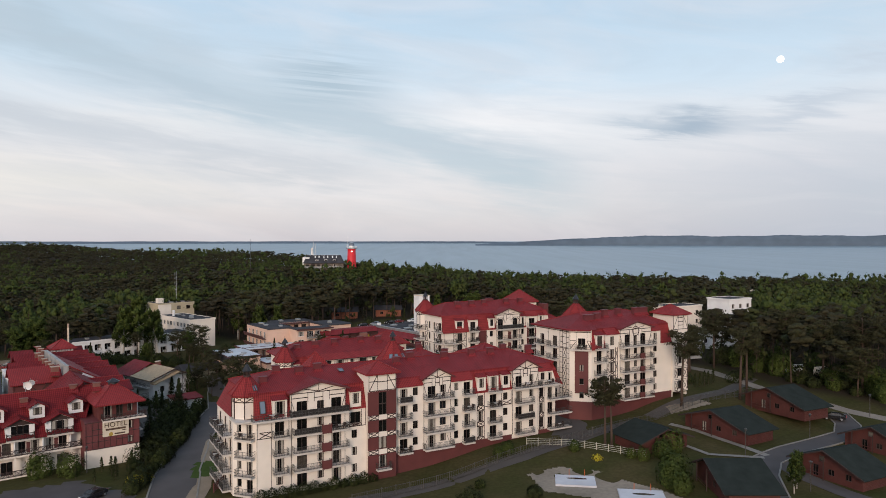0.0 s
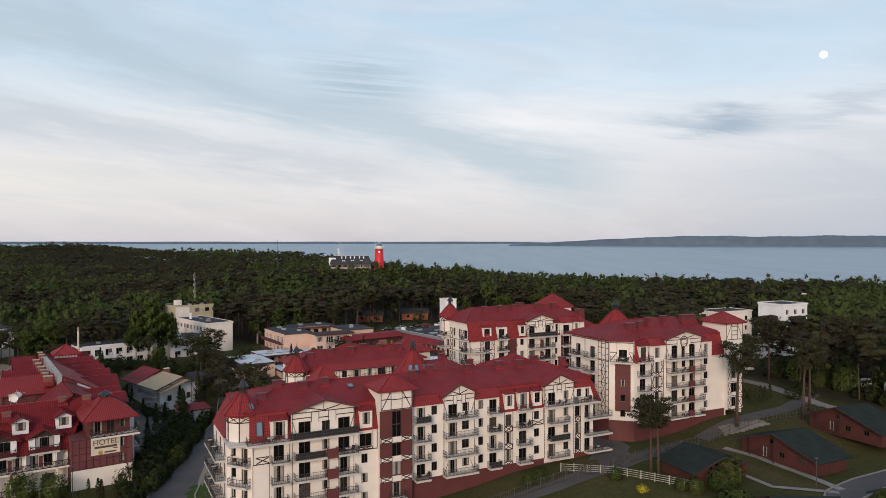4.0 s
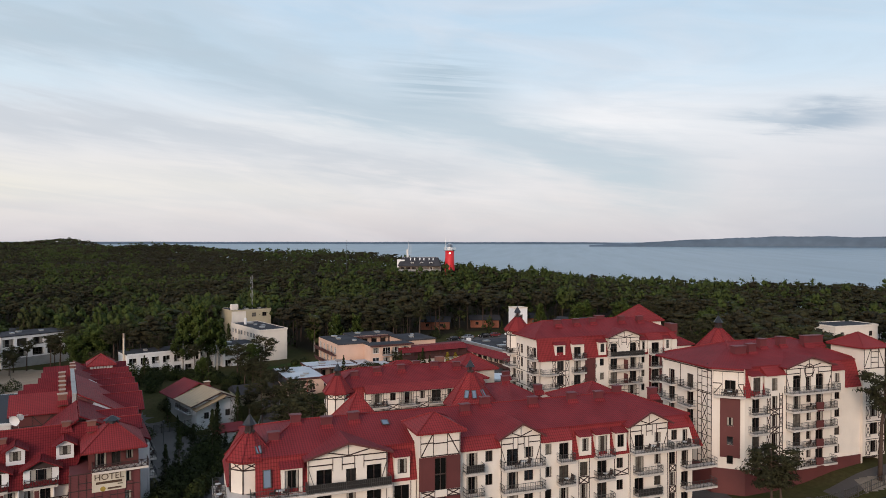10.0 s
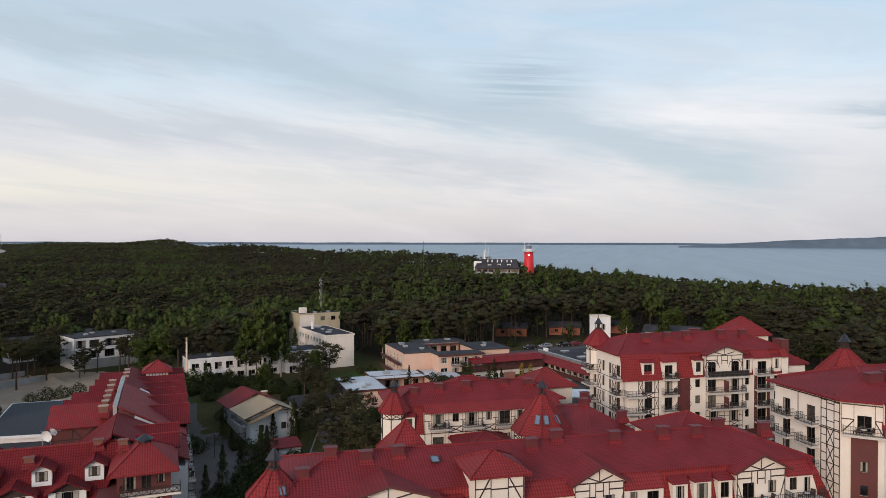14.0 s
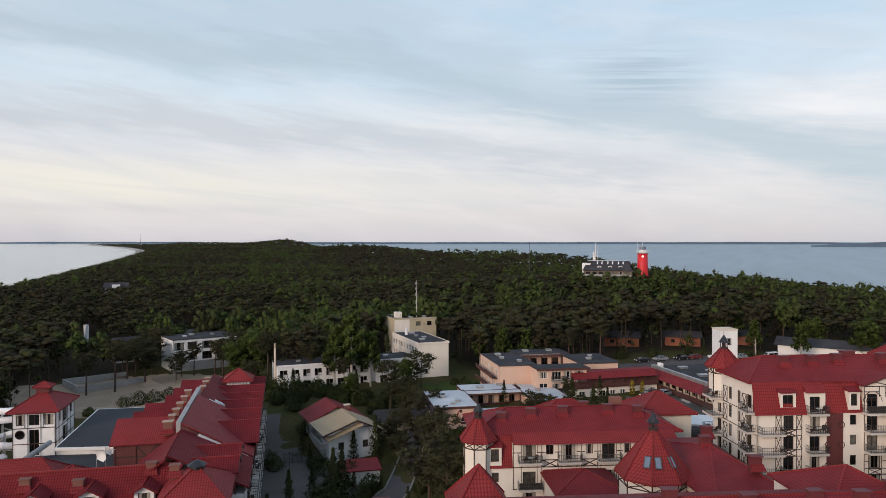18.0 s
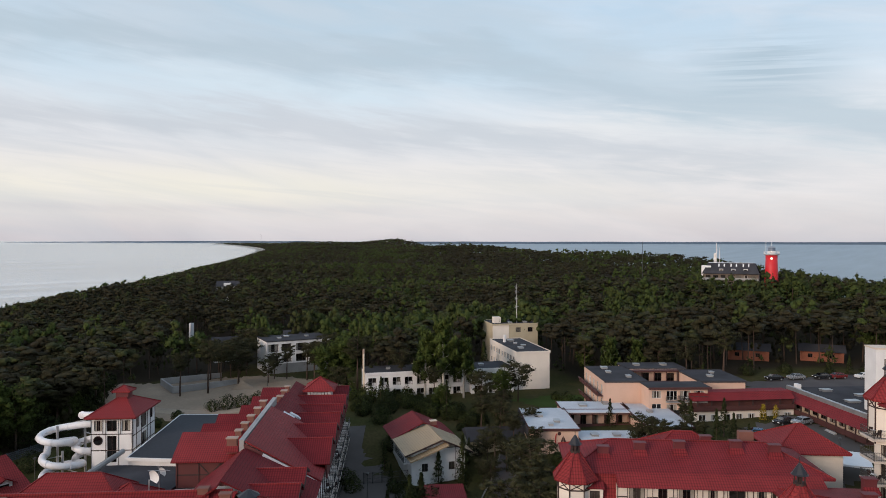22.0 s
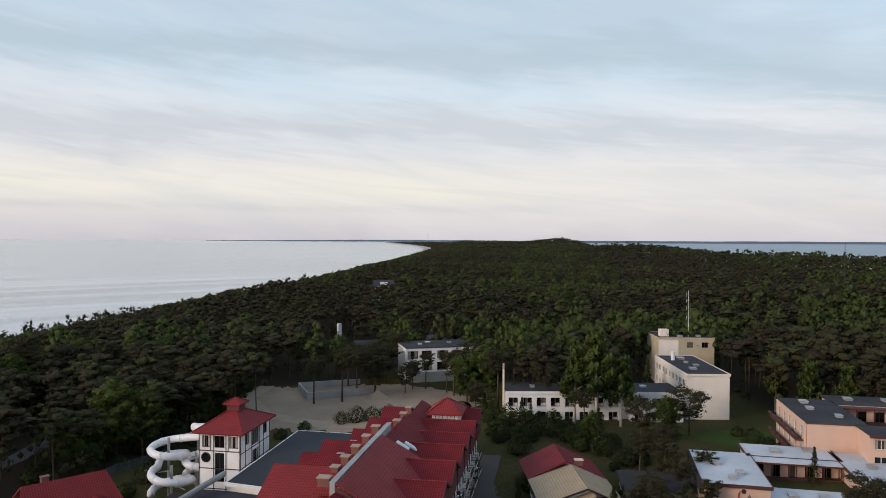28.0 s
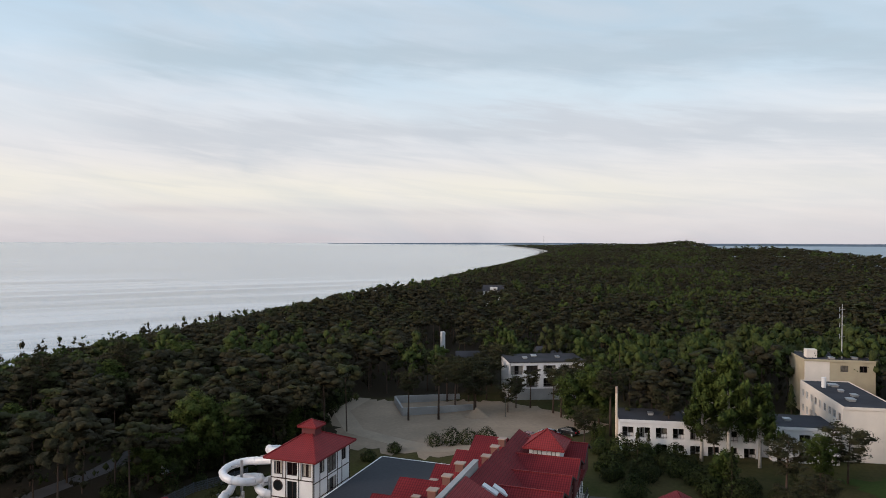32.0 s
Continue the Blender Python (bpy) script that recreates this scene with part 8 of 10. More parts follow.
    def low(u0, u1, v0, v1, z):
        part("body", G().box((u0, v0, -1.5), (u1, v1, z)), PINK, c)
        part("pale_roof", G().box((u0 - 0.25, v0 - 0.25, z), (u1 + 0.25, v1 + 0.25, z + 0.16)), PALEROOF, c)
        part("roof_edge", G().box((u0 - 0.32, v0 - 0.32, z - 0.2), (u1 + 0.32, v0 - 0.25, z + 0.28)).box((u0 - 0.32, v0 - 0.25, z - 0.2), (u0 - 0.25, v1 + 0.3, z + 0.28)).box((u1 + 0.25, v0 - 0.25, z - 0.2), (u1 + 0.32, v1 + 0.3, z + 0.28)), BROWN, c)

    low(0, 8.5, 0, 15.4, zr)
    low(8.5, 21.5, 14.6, 21.0, zr)
    low(21.5, 29.4, 1.0, 19.0, zr)
    low(9.1, 21.0, -3.4, 5.6, 5.0)
    hg = [(10.0 + i * 2.4, 4.1, 1.3, 1.9) for i in range(5)]
    wg_ = wall(c, 8.9, 21.2, 14.2, -1, 6.8, hg, PINK)
    for q in hg:
        window(wg_, q[0], 14.3, q[1], q[2], q[3], 0, FRAME)
    part("gallery", G().box((8.9, 12.4, 3.4), (21.2, 14.1, 3.7)).box((8.9, 12.3, 3.7), (21.2, 12.42, 4.7)), BROWN, c)
    part("gallery_eave", G().box((8.8, 12.0, 6.62), (21.2, 14.3, 6.9)), BROWN, c)
    part("pale_roof", G().box((8.8, 11.9, 6.9), (21.2, 14.34, 7.06)), PALEROOF, c)
    for i in range(6):
        part("gallery_post", G().box((9.0 + i * 2.4, 12.3, 3.5), (9.2 + i * 2.4, 12.5, 6.62)), BROWN, c)
    part("west_fascia", G().box((-0.5, 0.4, 5.2), (-0.33, 15.2, 6.9)), BITUMEN, c)
    # painted sailing boat on the gable
    mural = part("mural", G().prism([(5.0, -0.02, 4.0), (6.6, -0.02, 4.0), (6.3, -0.02, 3.6), (5.2, -0.02, 3.6)], (0, 0.015, 0)).prism([(5.7, -0.02, 4.1), (5.7, -0.02, 5.7), (5.1, -0.02, 4.2)], (0, 0.015, 0)).prism([(5.8, -0.02, 4.1), (6.5, -0.02, 4.3), (5.8, -0.02, 5.9)], (0, 0.015, 0)).prism([(5.1 + 0.34 * math.cos(i * 0.7), -0.02, 6.2 + 0.34 * math.sin(i * 0.7)) for i in range(9)], (0, 0.015, 0)), mat("mural_black", (0.05, 0.02, 0.02), 0.8, scale=8, var=0.2, bump=0.0), c, "painted dark sailing boat on the wall")
    part("mural_arc", G().tube([(4.9 - 0.5 * math.cos(a * 0.2) , -0.03, 5.0 + 1.25 * math.sin(a * 0.25)) for a in range(-5, 6)], 0.12, 5), mat("mural_red", (0.45, 0.05, 0.04), 0.8, scale=8, var=0.2, bump=0.0), mural)
    roof_clutter(c, None, ((3.0, 9.0, zr + 0.15, 1.0), (5.5, 5.0, zr + 0.15, 1.0), (4.0, 2.5, zr + 0.15, 0.8), (13, 17.5, zr + 0.15, 1.4), (18.0, 19.0, zr + 0.15, 1.2), (25.0, 12.0, zr + 0.15, 1.0), (24.0, 6.0, zr + 0.15, 1.0), (12.0, 2.6, 5.15, 1.2), (16.0, 2.6, 5.15, 1.2)))
    # ochre building beside it
    o = thing("ochre_building", "small ochre building with grey pitched roof among trees", "building", pose(-67.0, 193.0, -1.0, 0, 0, 40))
    part("wall", G().box((-4.5, 0, -2), (6.5, 8, 3.6)), YELLOW, o)
    part("roof", G().prism([(-5.0, -0.5, 3.6), (-5.0, 4, 5.2), (-5.0, 8.5, 3.6)], (12, 0, 0)), BITUMEN, o)
    for u in (-2.0, 3.0):
        window(o, u, -0.1, -1.0, 1.1, 1.6)
    # arcade with the red roof, then the long restaurant
    a = thing("arcade", "covered walk with red sheet roof on dark posts", "arcade", pose(-38.2, 221.6, 0, 0, 0, 41))
    part("roof", G().prism([(0, -0.3, 8.3), (0, 1.6, 9.6), (0, 4.4, 9.6), (0, 4.4, 8.3)], (21.5, 0, 0)), ROOF, a)
    part("gallery_wall", G().box((0, 0.8, 6.4), (21.5, 4.0, 8.3)), BROWN, a)
    part("base_wall", G().box((0, 0.3, 3.0), (21.5, 4.2, 6.2)), CREAM, a)
    part("gallery_floor", G().box((0, -0.2, 6.2), (21.5, 4.2, 6.4)).box((0, -0.25, 6.4), (21.5, -0.12, 7.2)), BROWN, a)
    for i in range(8):
        window(a, 2.0 + i * 2.6, 0.2, 4.2, 1.5, 1.3, 0, WFRAME)
        part("post", G().box((0.8 + i * 2.9, -0.2, 6.4), (1.0 + i * 2.9, 0.0, 8.4)), TIMBER, a)
    r = thing("restaurant", "long low restaurant with dark felt roof and red canopy", "restaurant", pose(-24.4, 243.0, 0, 0, 0, -52))
    part("body", G().box((0, 0, 2.5), (28.0, 22.0, 8.8)), CREAM2, r)
    part("flat_roof", G().box((-0.2, 0.6, 8.8), (28.2, 22.2, 9.0)), BITUMEN, r)
    part("parapet", G().box((-0.2, -0.1, 8.5), (28.3, 0.6, 9.5)).box((28.0, 0.6, 8.5), (28.4, 22.2, 9.3)), STEEL, r)
    part("canopy", G().prism([(0, -2.4, 7.2), (0, -0.1, 8.7), (0, -0.1, 7.2)], (28.0, 0, 0)), ROOF, r)
    part("gallery", G().box((0, -2.3, 5.2), (28, -2.15, 6.1)).box((0, -2.2, 5.0), (28, 0, 5.2)), BROWN, r)
    for i in range(10):
        window(r, 1.8 + i * 2.75, -0.1, 5.6, 1.5, 1.3, 0, FRAME)
        part("post", G().box((0.5 + i * 2.75, -2.3, 3.0), (0.7 + i * 2.75, -2.1, 7.4)), TIMBER, r)
    for i in range(7):
        part("step", G().box((18.0, -3.0 - i * 0.32, 3.6), (21.0, -2.7 - i * 0.32, 5.1 - i * 0.2)), CONCRETE, r)
    roof_clutter(r, None, ((4.0, 6.0, 9.0, 1.4), (9.0, 10.0, 9.0, 1.2), (14.0, 5.0, 9.0, 1.6), (20.0, 9.0, 9.0, 1.2), (24.0, 6.0, 9.0, 1.0), (6.0, 15.0, 9.0, 1.4), (17.0, 15.0, 9.0, 1.8)), STEEL)
    part("air_unit", G().box((1.2, 0.8, 9.0), (2.6, 1.6, 10.1)), WHITE, r)
    w = thing("white_tower", "narrow white tower with flat top", "tower", pose(-6.1, 227.5, 0, 0, 0, 28))
    part("shaft", G().box((-1.9, 0, 2), (1.9, 4.0, 20.6)), WHITE, w)
    part("cap", G().box((-2.0, -0.1, 20.6), (2.0, 4.1, 20.85)), CREAM2, w)
    for z in (17.5, 14.5):
        window(w, 0.0, -0.12, z, 0.9, 1.4)
    n = thing("marquee", "flat white canopy beside the parking yard", "canopy", pose(-13.0, 205.5, 0, 0, 0, 8))
    part("roof", G().box((-5.5, -4.0, 5.7), (5.5, 4.0, 6.0)), WHITE, n)
    for u in (-5.2, 5.2):
        for v in (-3.7, 3.7):
            part("post", G().box((u - 0.1, v - 0.1, 2), (u + 0.1, v + 0.1, 5.7)), STEEL, n)


salmon()


# lighthouse, clifftop hotel and houses in the wood
def lighthouse():
    b = thing("lighthouse", "round red lighthouse with white lantern gallery", "lighthouse", pose(-54.5, 415.5, -0.8))
    part("tower", G().tube([(0, 0, 8), (0, 0, 20), (0, 0, 28), (0, 0, 34.8)], [3.4, 2.95, 2.6, 2.4], 28), REDPAINT, b, smooth=True)
    part("gallery_floor", G().cone((0, 0, 34.8), 2.7, 3.3, 0.4, 28), WHITE, b)
    g = G()
    for i in range(20):
        a = i * math.pi / 10
        p = (3.15 * math.cos(a), 3.15 * math.sin(a))
        q = (3.15 * math.cos(a + math.pi / 10), 3.15 * math.sin(a + math.pi / 10))
        g.beam((*p, 35.2), (*p, 36.5), 0.12)
        for z in (35.8, 36.5):
            g.beam((*p, z), (*q, z), 0.1)
    part("gallery_rail", g, WFRAME, b)
    part("lantern_room", G().cone((0, 0, 35.2), 1.7, 1.7, 1.4, 14), WHITE, b)
    part("lantern_glass", G().cone((0, 0, 36.6), 1.55, 1.55, 1.5, 14), SKYGLASS, b)
    part("lantern_cap", G().cone((0, 0, 38.1), 1.9, 0.3, 0.9, 14), STEEL, b)
    part("mast", G().beam((-2.3, 0, 35), (-2.3, 0, 42.5), 0.14).beam((0, 0, 39), (0, 0, 41), 0.1), WFRAME, b)
    part("lamp", G().cone((0, 0, 0), 0.45, 0.45, 0.3, 10), glow_mat("lamp_glow", (1.0, 0.9, 0.75), 1.5), b, m=at(0.5, -2.75, 33.4) @ pose(0, 0, 0, 90, 0, 0))
    part("window", G().box((-0.5, -3.35, 16.0), (0.5, -2.6, 18.0)), GLASS, b)
    h = thing("clifftop_hotel", "white hotel with steep dark roof and white dormers on the hill", "hotel", pose(-80.4, 403.0, -1.3, 0, 0, 8))
    part("body", G().box((0, 0, 8), (22.5, 14, 27.0)), mat("weathered_brown_facade", (0.16, 0.125, 0.10), 0.8, scale=3, var=0.2, bump=0.1), h)
    for z in (21.8, 24.6):
        for i in range(7):
            window(h, 2.0 + i * 3.1, -0.12, z, 2.0, 1.9)
        part("balcony_band", G().box((0, -1.3, z - 0.3), (22.5, 0, z - 0.1)).box((0, -1.3, z - 0.1), (22.5, -1.2, z + 0.7)), CONCRETE, h)
    g = G()
    slope(g, (-0.5, -0.8, 27.0), (23.0, -0.8, 27.0), (21.0, 4.5, 31.6), (1.5, 4.5, 31.6))
    slope(g, (-0.5, 14.8, 27.0), (23.0, 14.8, 27.0), (21.0, 9.5, 31.6), (1.5, 9.5, 31.6))
    part("steep_roof", g, BITUMEN, h)
    part("top_roof", G().box((1.5, 4.5, 31.5), (21.0, 9.5, 31.8)).prism([(0.2, 0, 27), (0.2, 14, 27), (1.6, 9.5, 31.6), (1.6, 4.5, 31.6)], (0.1, 0, 0)), WHITE, h)
    for u in (6.0, 11.0, 16.0):
        d = part("dormer", G().prism([(u, -0.6, 27.0), (u, 3.8, 31.4), (u, 3.8, 30.2), (u, 0.6, 27.0)], (0.5, 0, 0)).prism([(u + 2.2, -0.6, 27.0), (u + 2.2, 3.8, 31.4), (u + 2.2, 3.8, 30.2), (u + 2.2, 0.6, 27.0)], (0.5, 0, 0)).box((u + 0.5, 0.6, 27.0), (u + 2.2, 1.0, 29.2)), WHITE, h)
        window(h, u + 1.35, 0.45, 27.2, 1.4, 1.8)
    part("west_turret", G().box((-1.0, 2, 8), (3.0, 8, 30.5)), WHITE, h)
    part("roof_mast", G().beam((5.0, 6, 31.8), (5.0, 6, 40.5), 0.22).beam((6.2, 6, 31.8), (6.2, 6, 38.5), 0.18).beam((4.2, 7, 31.8), (4.2, 7, 36), 0.9), STEEL, h)
    for x, y, w_, h_, z0, an, mt in ((158, 366, 15, 12.5, 0, 10, CREAM), (170, 372, 10, 8, 0, 10, WHITE), (118, 289, 9, 5.5, 2, 14, WHITE), (86, 246, 16, 12.5, 3, 29, CREAM), (85, 225, 11, 5.6, 3, 20, WHITE), (100, 234, 11, 16.0, 3, 29, WHITE)):
        q = thing("flat_roofed_house", "pale flat-roofed house among the pines", "house", pose(x, y, z0, 0, 0, an), "houses among the pines")
        flat_block(q, w_, 9.0, -2, h_, at(-w_ / 2, 0), mt, BITUMEN)
        window_grid(q, [-w_ / 3 + i * w_ / 3 for i in range(3)], [h_ - 3.0] + ([h_ - 6.2] if h_ > 8 else []), 1.3, 1.4, 0.0, None, FRAME, mt, -w_ / 2, w_ / 2, -2, h_ - 0.05)
    for x, y, an in ((-24, 306, 8), (-42, 297, 12), (-8, 318, 5)):
        q = thing("log_cabin", "orange-brown log cabin with dark roof at the wood's edge", "cabin", pose(x, y, gz(x, y), 0, 0, an), "log cabins")
        part("wall", G().box((-5.5, 0, -0.5), (5.5, 6, 3.0)), ORANGE, q)
        part("roof", G().prism([(-6.1, -0.8, 2.9), (-6.1, 3, 4.7), (-6.1, 6.8, 2.9)], (12.2, 0, 0)), BITUMEN, q)
        for u in (-3.0, 2.5):
            window(q, u, -0.1, 1.1, 1.2, 1.1)
    q = thing("dark_hall", "long low hall with dark roof behind the parking", "hall", pose(8.0, 300.0, 5.0, 0, 0, -8))
    part("wall", G().box((-4, 0, -1), (24, 10, 3.6)), WHITE, q)
    part("roof", G().prism([(-5, -1, 3.5), (-5, 5, 5.4), (-5, 11, 3.5)], (30, 0, 0)), BITUMEN, q)
    # red-roofed house west of the hotel
    o = thing("house", "house with broad red tiled half-hipped roof and dormers", "house", pose(-117.0, 132.0, 1.0, 0, 0, 90))
    part("wall", G().box((-13.0, -5, -4.2), (0.0, 5, 1.0)), WHITE, o)
    g = G()
    slope(g, (-13.6, -6.0, 0.6), (0.6, -6.0, 0.6), (-1.4, 0, 6.0), (-12.0, 0, 6.0))
    slope(g, (-13.6, 6.0, 0.6), (0.6, 6.0, 0.6), (-1.4, 0, 6.0), (-12.0, 0, 6.0))
    part("roof", g, ROOFB, o)
    part("roof_hip", G().face((0.6, -6.0, 0.75), (0.6, 6.0, 0.75), (-1.4, 0, 6.15)), ROOFB, o)
    for u in (-3.5, -9.0):
        gabled_dormer(o, u, -4.2, 1.4, 2.2, 1.7, 2.0)
    chimney(o, -9.0, 0.6, 5.8, 0.9, 0.7, 0.9, BRICK, BRICK)
    k = thing("shed", "small dark red shed with pale roof", "shed", pose(-153.5, 137.0, -2.6, 0, 0, 30))
    part("wall", G().box((-2.2, -1.6, -0.5), (2.2, 1.6, 2.2)), REDPANEL, k)
    part("roof", G().prism([(-2.6, -2.0, 2.2), (-2.6, 0, 2.9), (-2.6, 2.0, 2.2)], (5.2, 0, 0)), PALEROOF, k)


lighthouse()


# ---- roads, yards and lawns, laid a hand's breadth over the ground ----
def ribbon(name, pts, width, material, label, lift=0.07, kerb=False, category="road"):
    """A road that follows a line; width may differ along it."""
    fine = []
    for i in range(len(pts) - 1):
        n = max(2, int(math.hypot(pts[i + 1][0] - pts[i][0], pts[i + 1][1] - pts[i][1]) / 1.5))
        for j in range(n):
            f = j / n
            fine.append((pts[i][0] + (pts[i + 1][0] - pts[i][0]) * f, pts[i][1] + (pts[i + 1][1] - pts[i][1]) * f, i + f))
    fine.append((pts[-1][0], pts[-1][1], len(pts) - 1))
    rows = []
    for i, (x, y, k) in enumerate(fine):
        a, b = fine[max(i - 2, 0)], fine[min(i + 2, len(fine) - 1)]
        d = Vector((b[0] - a[0], b[1] - a[1], 0)).normalized()
        w = width if not isinstance(width, list) else width[min(int(k), len(width) - 1)]
        side = Vector((-d.y, d.x, 0)) * w / 2
        rows.append([(x + side.x * f, y + side.y * f) for f in (1, 0.5, 0, -0.5, -1)])
    g = G()
    for r in rows:
        g.v += [(x, y, gz(x, y) + lift) for x, y in r]
    for i in range(len(rows) - 1):
        for j in range(4):
            a = i * 5 + j
            g.f.append((a, a + 1, a + 6, a + 5))
    road = tagged(new(name, g.mesh(name, material, True)), label, category, kind="structure")
    if kerb:
        for side in (0, 4):
            q = G()
            pts3 = [(r[side][0], r[side][1], gz(*r[side]) + lift) for r in rows]
            for i in range(len(pts3) - 1):
                q.beam(pts3[i], pts3[i + 1], 0.24, 0.26)
            tagged(new("kerb", q.mesh("kerb", KERB)), "pale concrete kerb edging the " + category, "kerb", kind="structure")
    return road


def patch(name, poly, material, label, lift=0.05, step=2.5, category="ground"):
    """A yard or lawn inside an outline, draped on the ground."""
    xs, ys = [p[0] for p in poly], [p[1] for p in poly]
    X, Y = np.meshgrid(np.arange(min(xs), max(xs), step), np.arange(min(ys), max(ys), step), indexing="ij")
    ok = inside(X + step / 2, Y + step / 2, poly)
    g = G()
    idx = {}

    def vert(i, j):
        if (i, j) not in idx:
            x, y = min(xs) + i * step, min(ys) + j * step
            x += 0.35 * step * math.sin(y * 0.9 + x * 0.4)
            y += 0.35 * step * math.sin(x * 0.8)
            idx[(i, j)] = len(g.v)
            g.v.append((x, y, gz(x, y) + lift))
        return idx[(i, j)]

    for i in range(X.shape[0]):
        for j in range(X.shape[1]):
            if ok[i, j]:
                g.f.append((vert(i, j), vert(i + 1, j), vert(i + 1, j + 1), vert(i, j + 1)))
    return tagged(new(name, g.mesh(name, material, True)), label, category, kind="structure")


ribbon("road", [(-33, 20), (-37, 54), (-40, 84), (-42.4, 108), (-46.6, 122), (-50.2, 138), (-52.4, 152), (-54.4, 168), (-60.0, 184), (-66, 200)], [8.0, 8.0, 8.0, 7.6, 7.2, 6.6, 5.0, 4.4, 4.0, 4.0], ASPHALT, "grey asphalt road curving past the hotel", kerb=True)
patch("yard", [(-92, 168), (-66, 150), (-58, 158), (-60, 168), (-78, 176), (-92, 184)], PAVING, "grey paved court between hotel and house", 0.06, 1.5)
ribbon("pavement", [(-56, 137), (-62, 146), (-72, 156), (-88, 176), (-98, 190)], 3.4, PAVING, "grey paved service lane beside the hotel", 0.085, category="pavement")
patch("parking", [(-80, 106), (-62, 118), (-54, 113), (-46, 110), (-42, 96), (-60, 92)], ASPHALT, "asphalt forecourt in front of the hotel", 0.04, 1.5)
ribbon("pavement", [(-38.5, 104), (-40.0, 116), (-44.0, 130), (-47.0, 142)], [3.0, 2.4, 2.6, 2.0], mat("buff_paving", (0.26, 0.20, 0.14), 0.85, scale=3, var=0.2, bump=0.2), "buff paved footpath beside the road", 0.10, category="pavement")
ribbon("lane", [(-37, 97), (-26, 103), (-8, 111), (14, 123.6), (28, 134.6), (36, 140.6), (52, 152), (66, 162), (78, 176)], 3.4, PAVING, "grey block-paved lane along the apartment houses", 0.06, category="pavement")
patch("yard", [(23, 131), (30, 136), (27, 152), (20, 150)], PAVING, "paved passage between the apartment houses", 0.075, 1.5)
ribbon("track", [(110, 120), (99, 135.5), (91.2, 143), (86.4, 148.4), (83.2, 154.4), (79.4, 159.4), (75.6, 166), (73.2, 176), (70.6, 186), (66, 194), (55, 205), (42, 219)], 3.2, mat("sandy_track", (0.24, 0.20, 0.165), 0.95, scale=2, var=0.25, bump=0.3), "pale sandy lane along the wood", 0.07, category="road")
ribbon("road", [(47.5, 94), (49.5, 104), (52.6, 114), (56.0, 120), (62, 124.6), (70, 129.4), (78.2, 134.3), (81.6, 140), (83, 147)], 4.6, ASPHALT, "dark asphalt drive between the chalets", 0.08, kerb=True)
ribbon("road", [(57.5, 121), (58.4, 114), (61, 106), (65, 98)], 3.4, ASPHALT, "narrow asphalt drive before a chalet", 0.09)
ribbon("pavement", [(57, 122), (54.5, 128), (50, 137), (46, 141)], 1.4, KERB, "pale concrete footpath to a chalet", 0.09, category="pavement")
ribbon("pavement", [(56, 121), (47, 123), (44.5, 128)], 1.0, KERB, "pale concrete footpath to a chalet", 0.10, category="pavement")
patch("parking", [(-29, 222), (-22, 236), (-9, 222), (-6, 206), (-16, 200), (-26, 212)], PAVING, "grey paved parking yard", 0.06, 1.8)
patch("parking", [(-40, 262), (-16, 288), (18, 300), (24, 288), (-6, 262), (-26, 256)], ASPHALT, "asphalt car park behind the restaurant", 0.06, 2.5)
patch("sand_yard", [(-190, 190), (-176, 178), (-150, 172), (-132, 184), (-124, 206), (-126, 222), (-148, 226), (-160, 222), (-172, 212)], GRAVELM, "bare sandy building yard", 0.07, 2.2)
ribbon("track", [(-188, 194), (-178, 183), (-160, 178), (-140, 184), (-128, 196)], 4.2, mat("packed_sand", (0.33, 0.255, 0.185), 0.95, scale=2, var=0.2, bump=0.3), "packed sand track across the yard", 0.11, category="road")
ribbon("road", [(-150, 108), (-165, 128), (-182, 142), (-204, 162), (-225, 178)], 4.4, ASPHALT, "narrow asphalt lane into the wood", 0.08)
patch("lawn", [(-82, 226), (-66, 222), (-58, 212), (-52, 232), (-62, 246), (-72, 240)], mat("fresh_lawn", (0.052, 0.078, 0.020), 0.95, scale=2, var=0.35, bump=0.5, big=0.3, spec=0.05), "green lawn before the guest houses", 0.05, 2.0)
patch("lawn", [(-43, 118), (-38.5, 122), (-41.5, 128), (-45.5, 127)], bpy.data.materials["fresh_lawn"], "small oval lawn beside the road", 0.12, 0.9)
SANDY = mat("pale_rubble_sand", (0.30, 0.245, 0.19), 0.95, scale=1.5, var=0.35, bump=0.6, big=0.45)
patch("sand_patch", [(14, 116), (20, 119), (26, 116.5), (34, 108), (38, 101), (30, 100), (24, 105), (16, 108)], SANDY, "pale bare sand round the concrete slabs", 0.06, 0.45)
patch("sand_patch", [(48, 146), (58, 150), (57, 153), (48, 150)], SANDY, "bare earth and rubble below the fence", 0.07, 0.45)

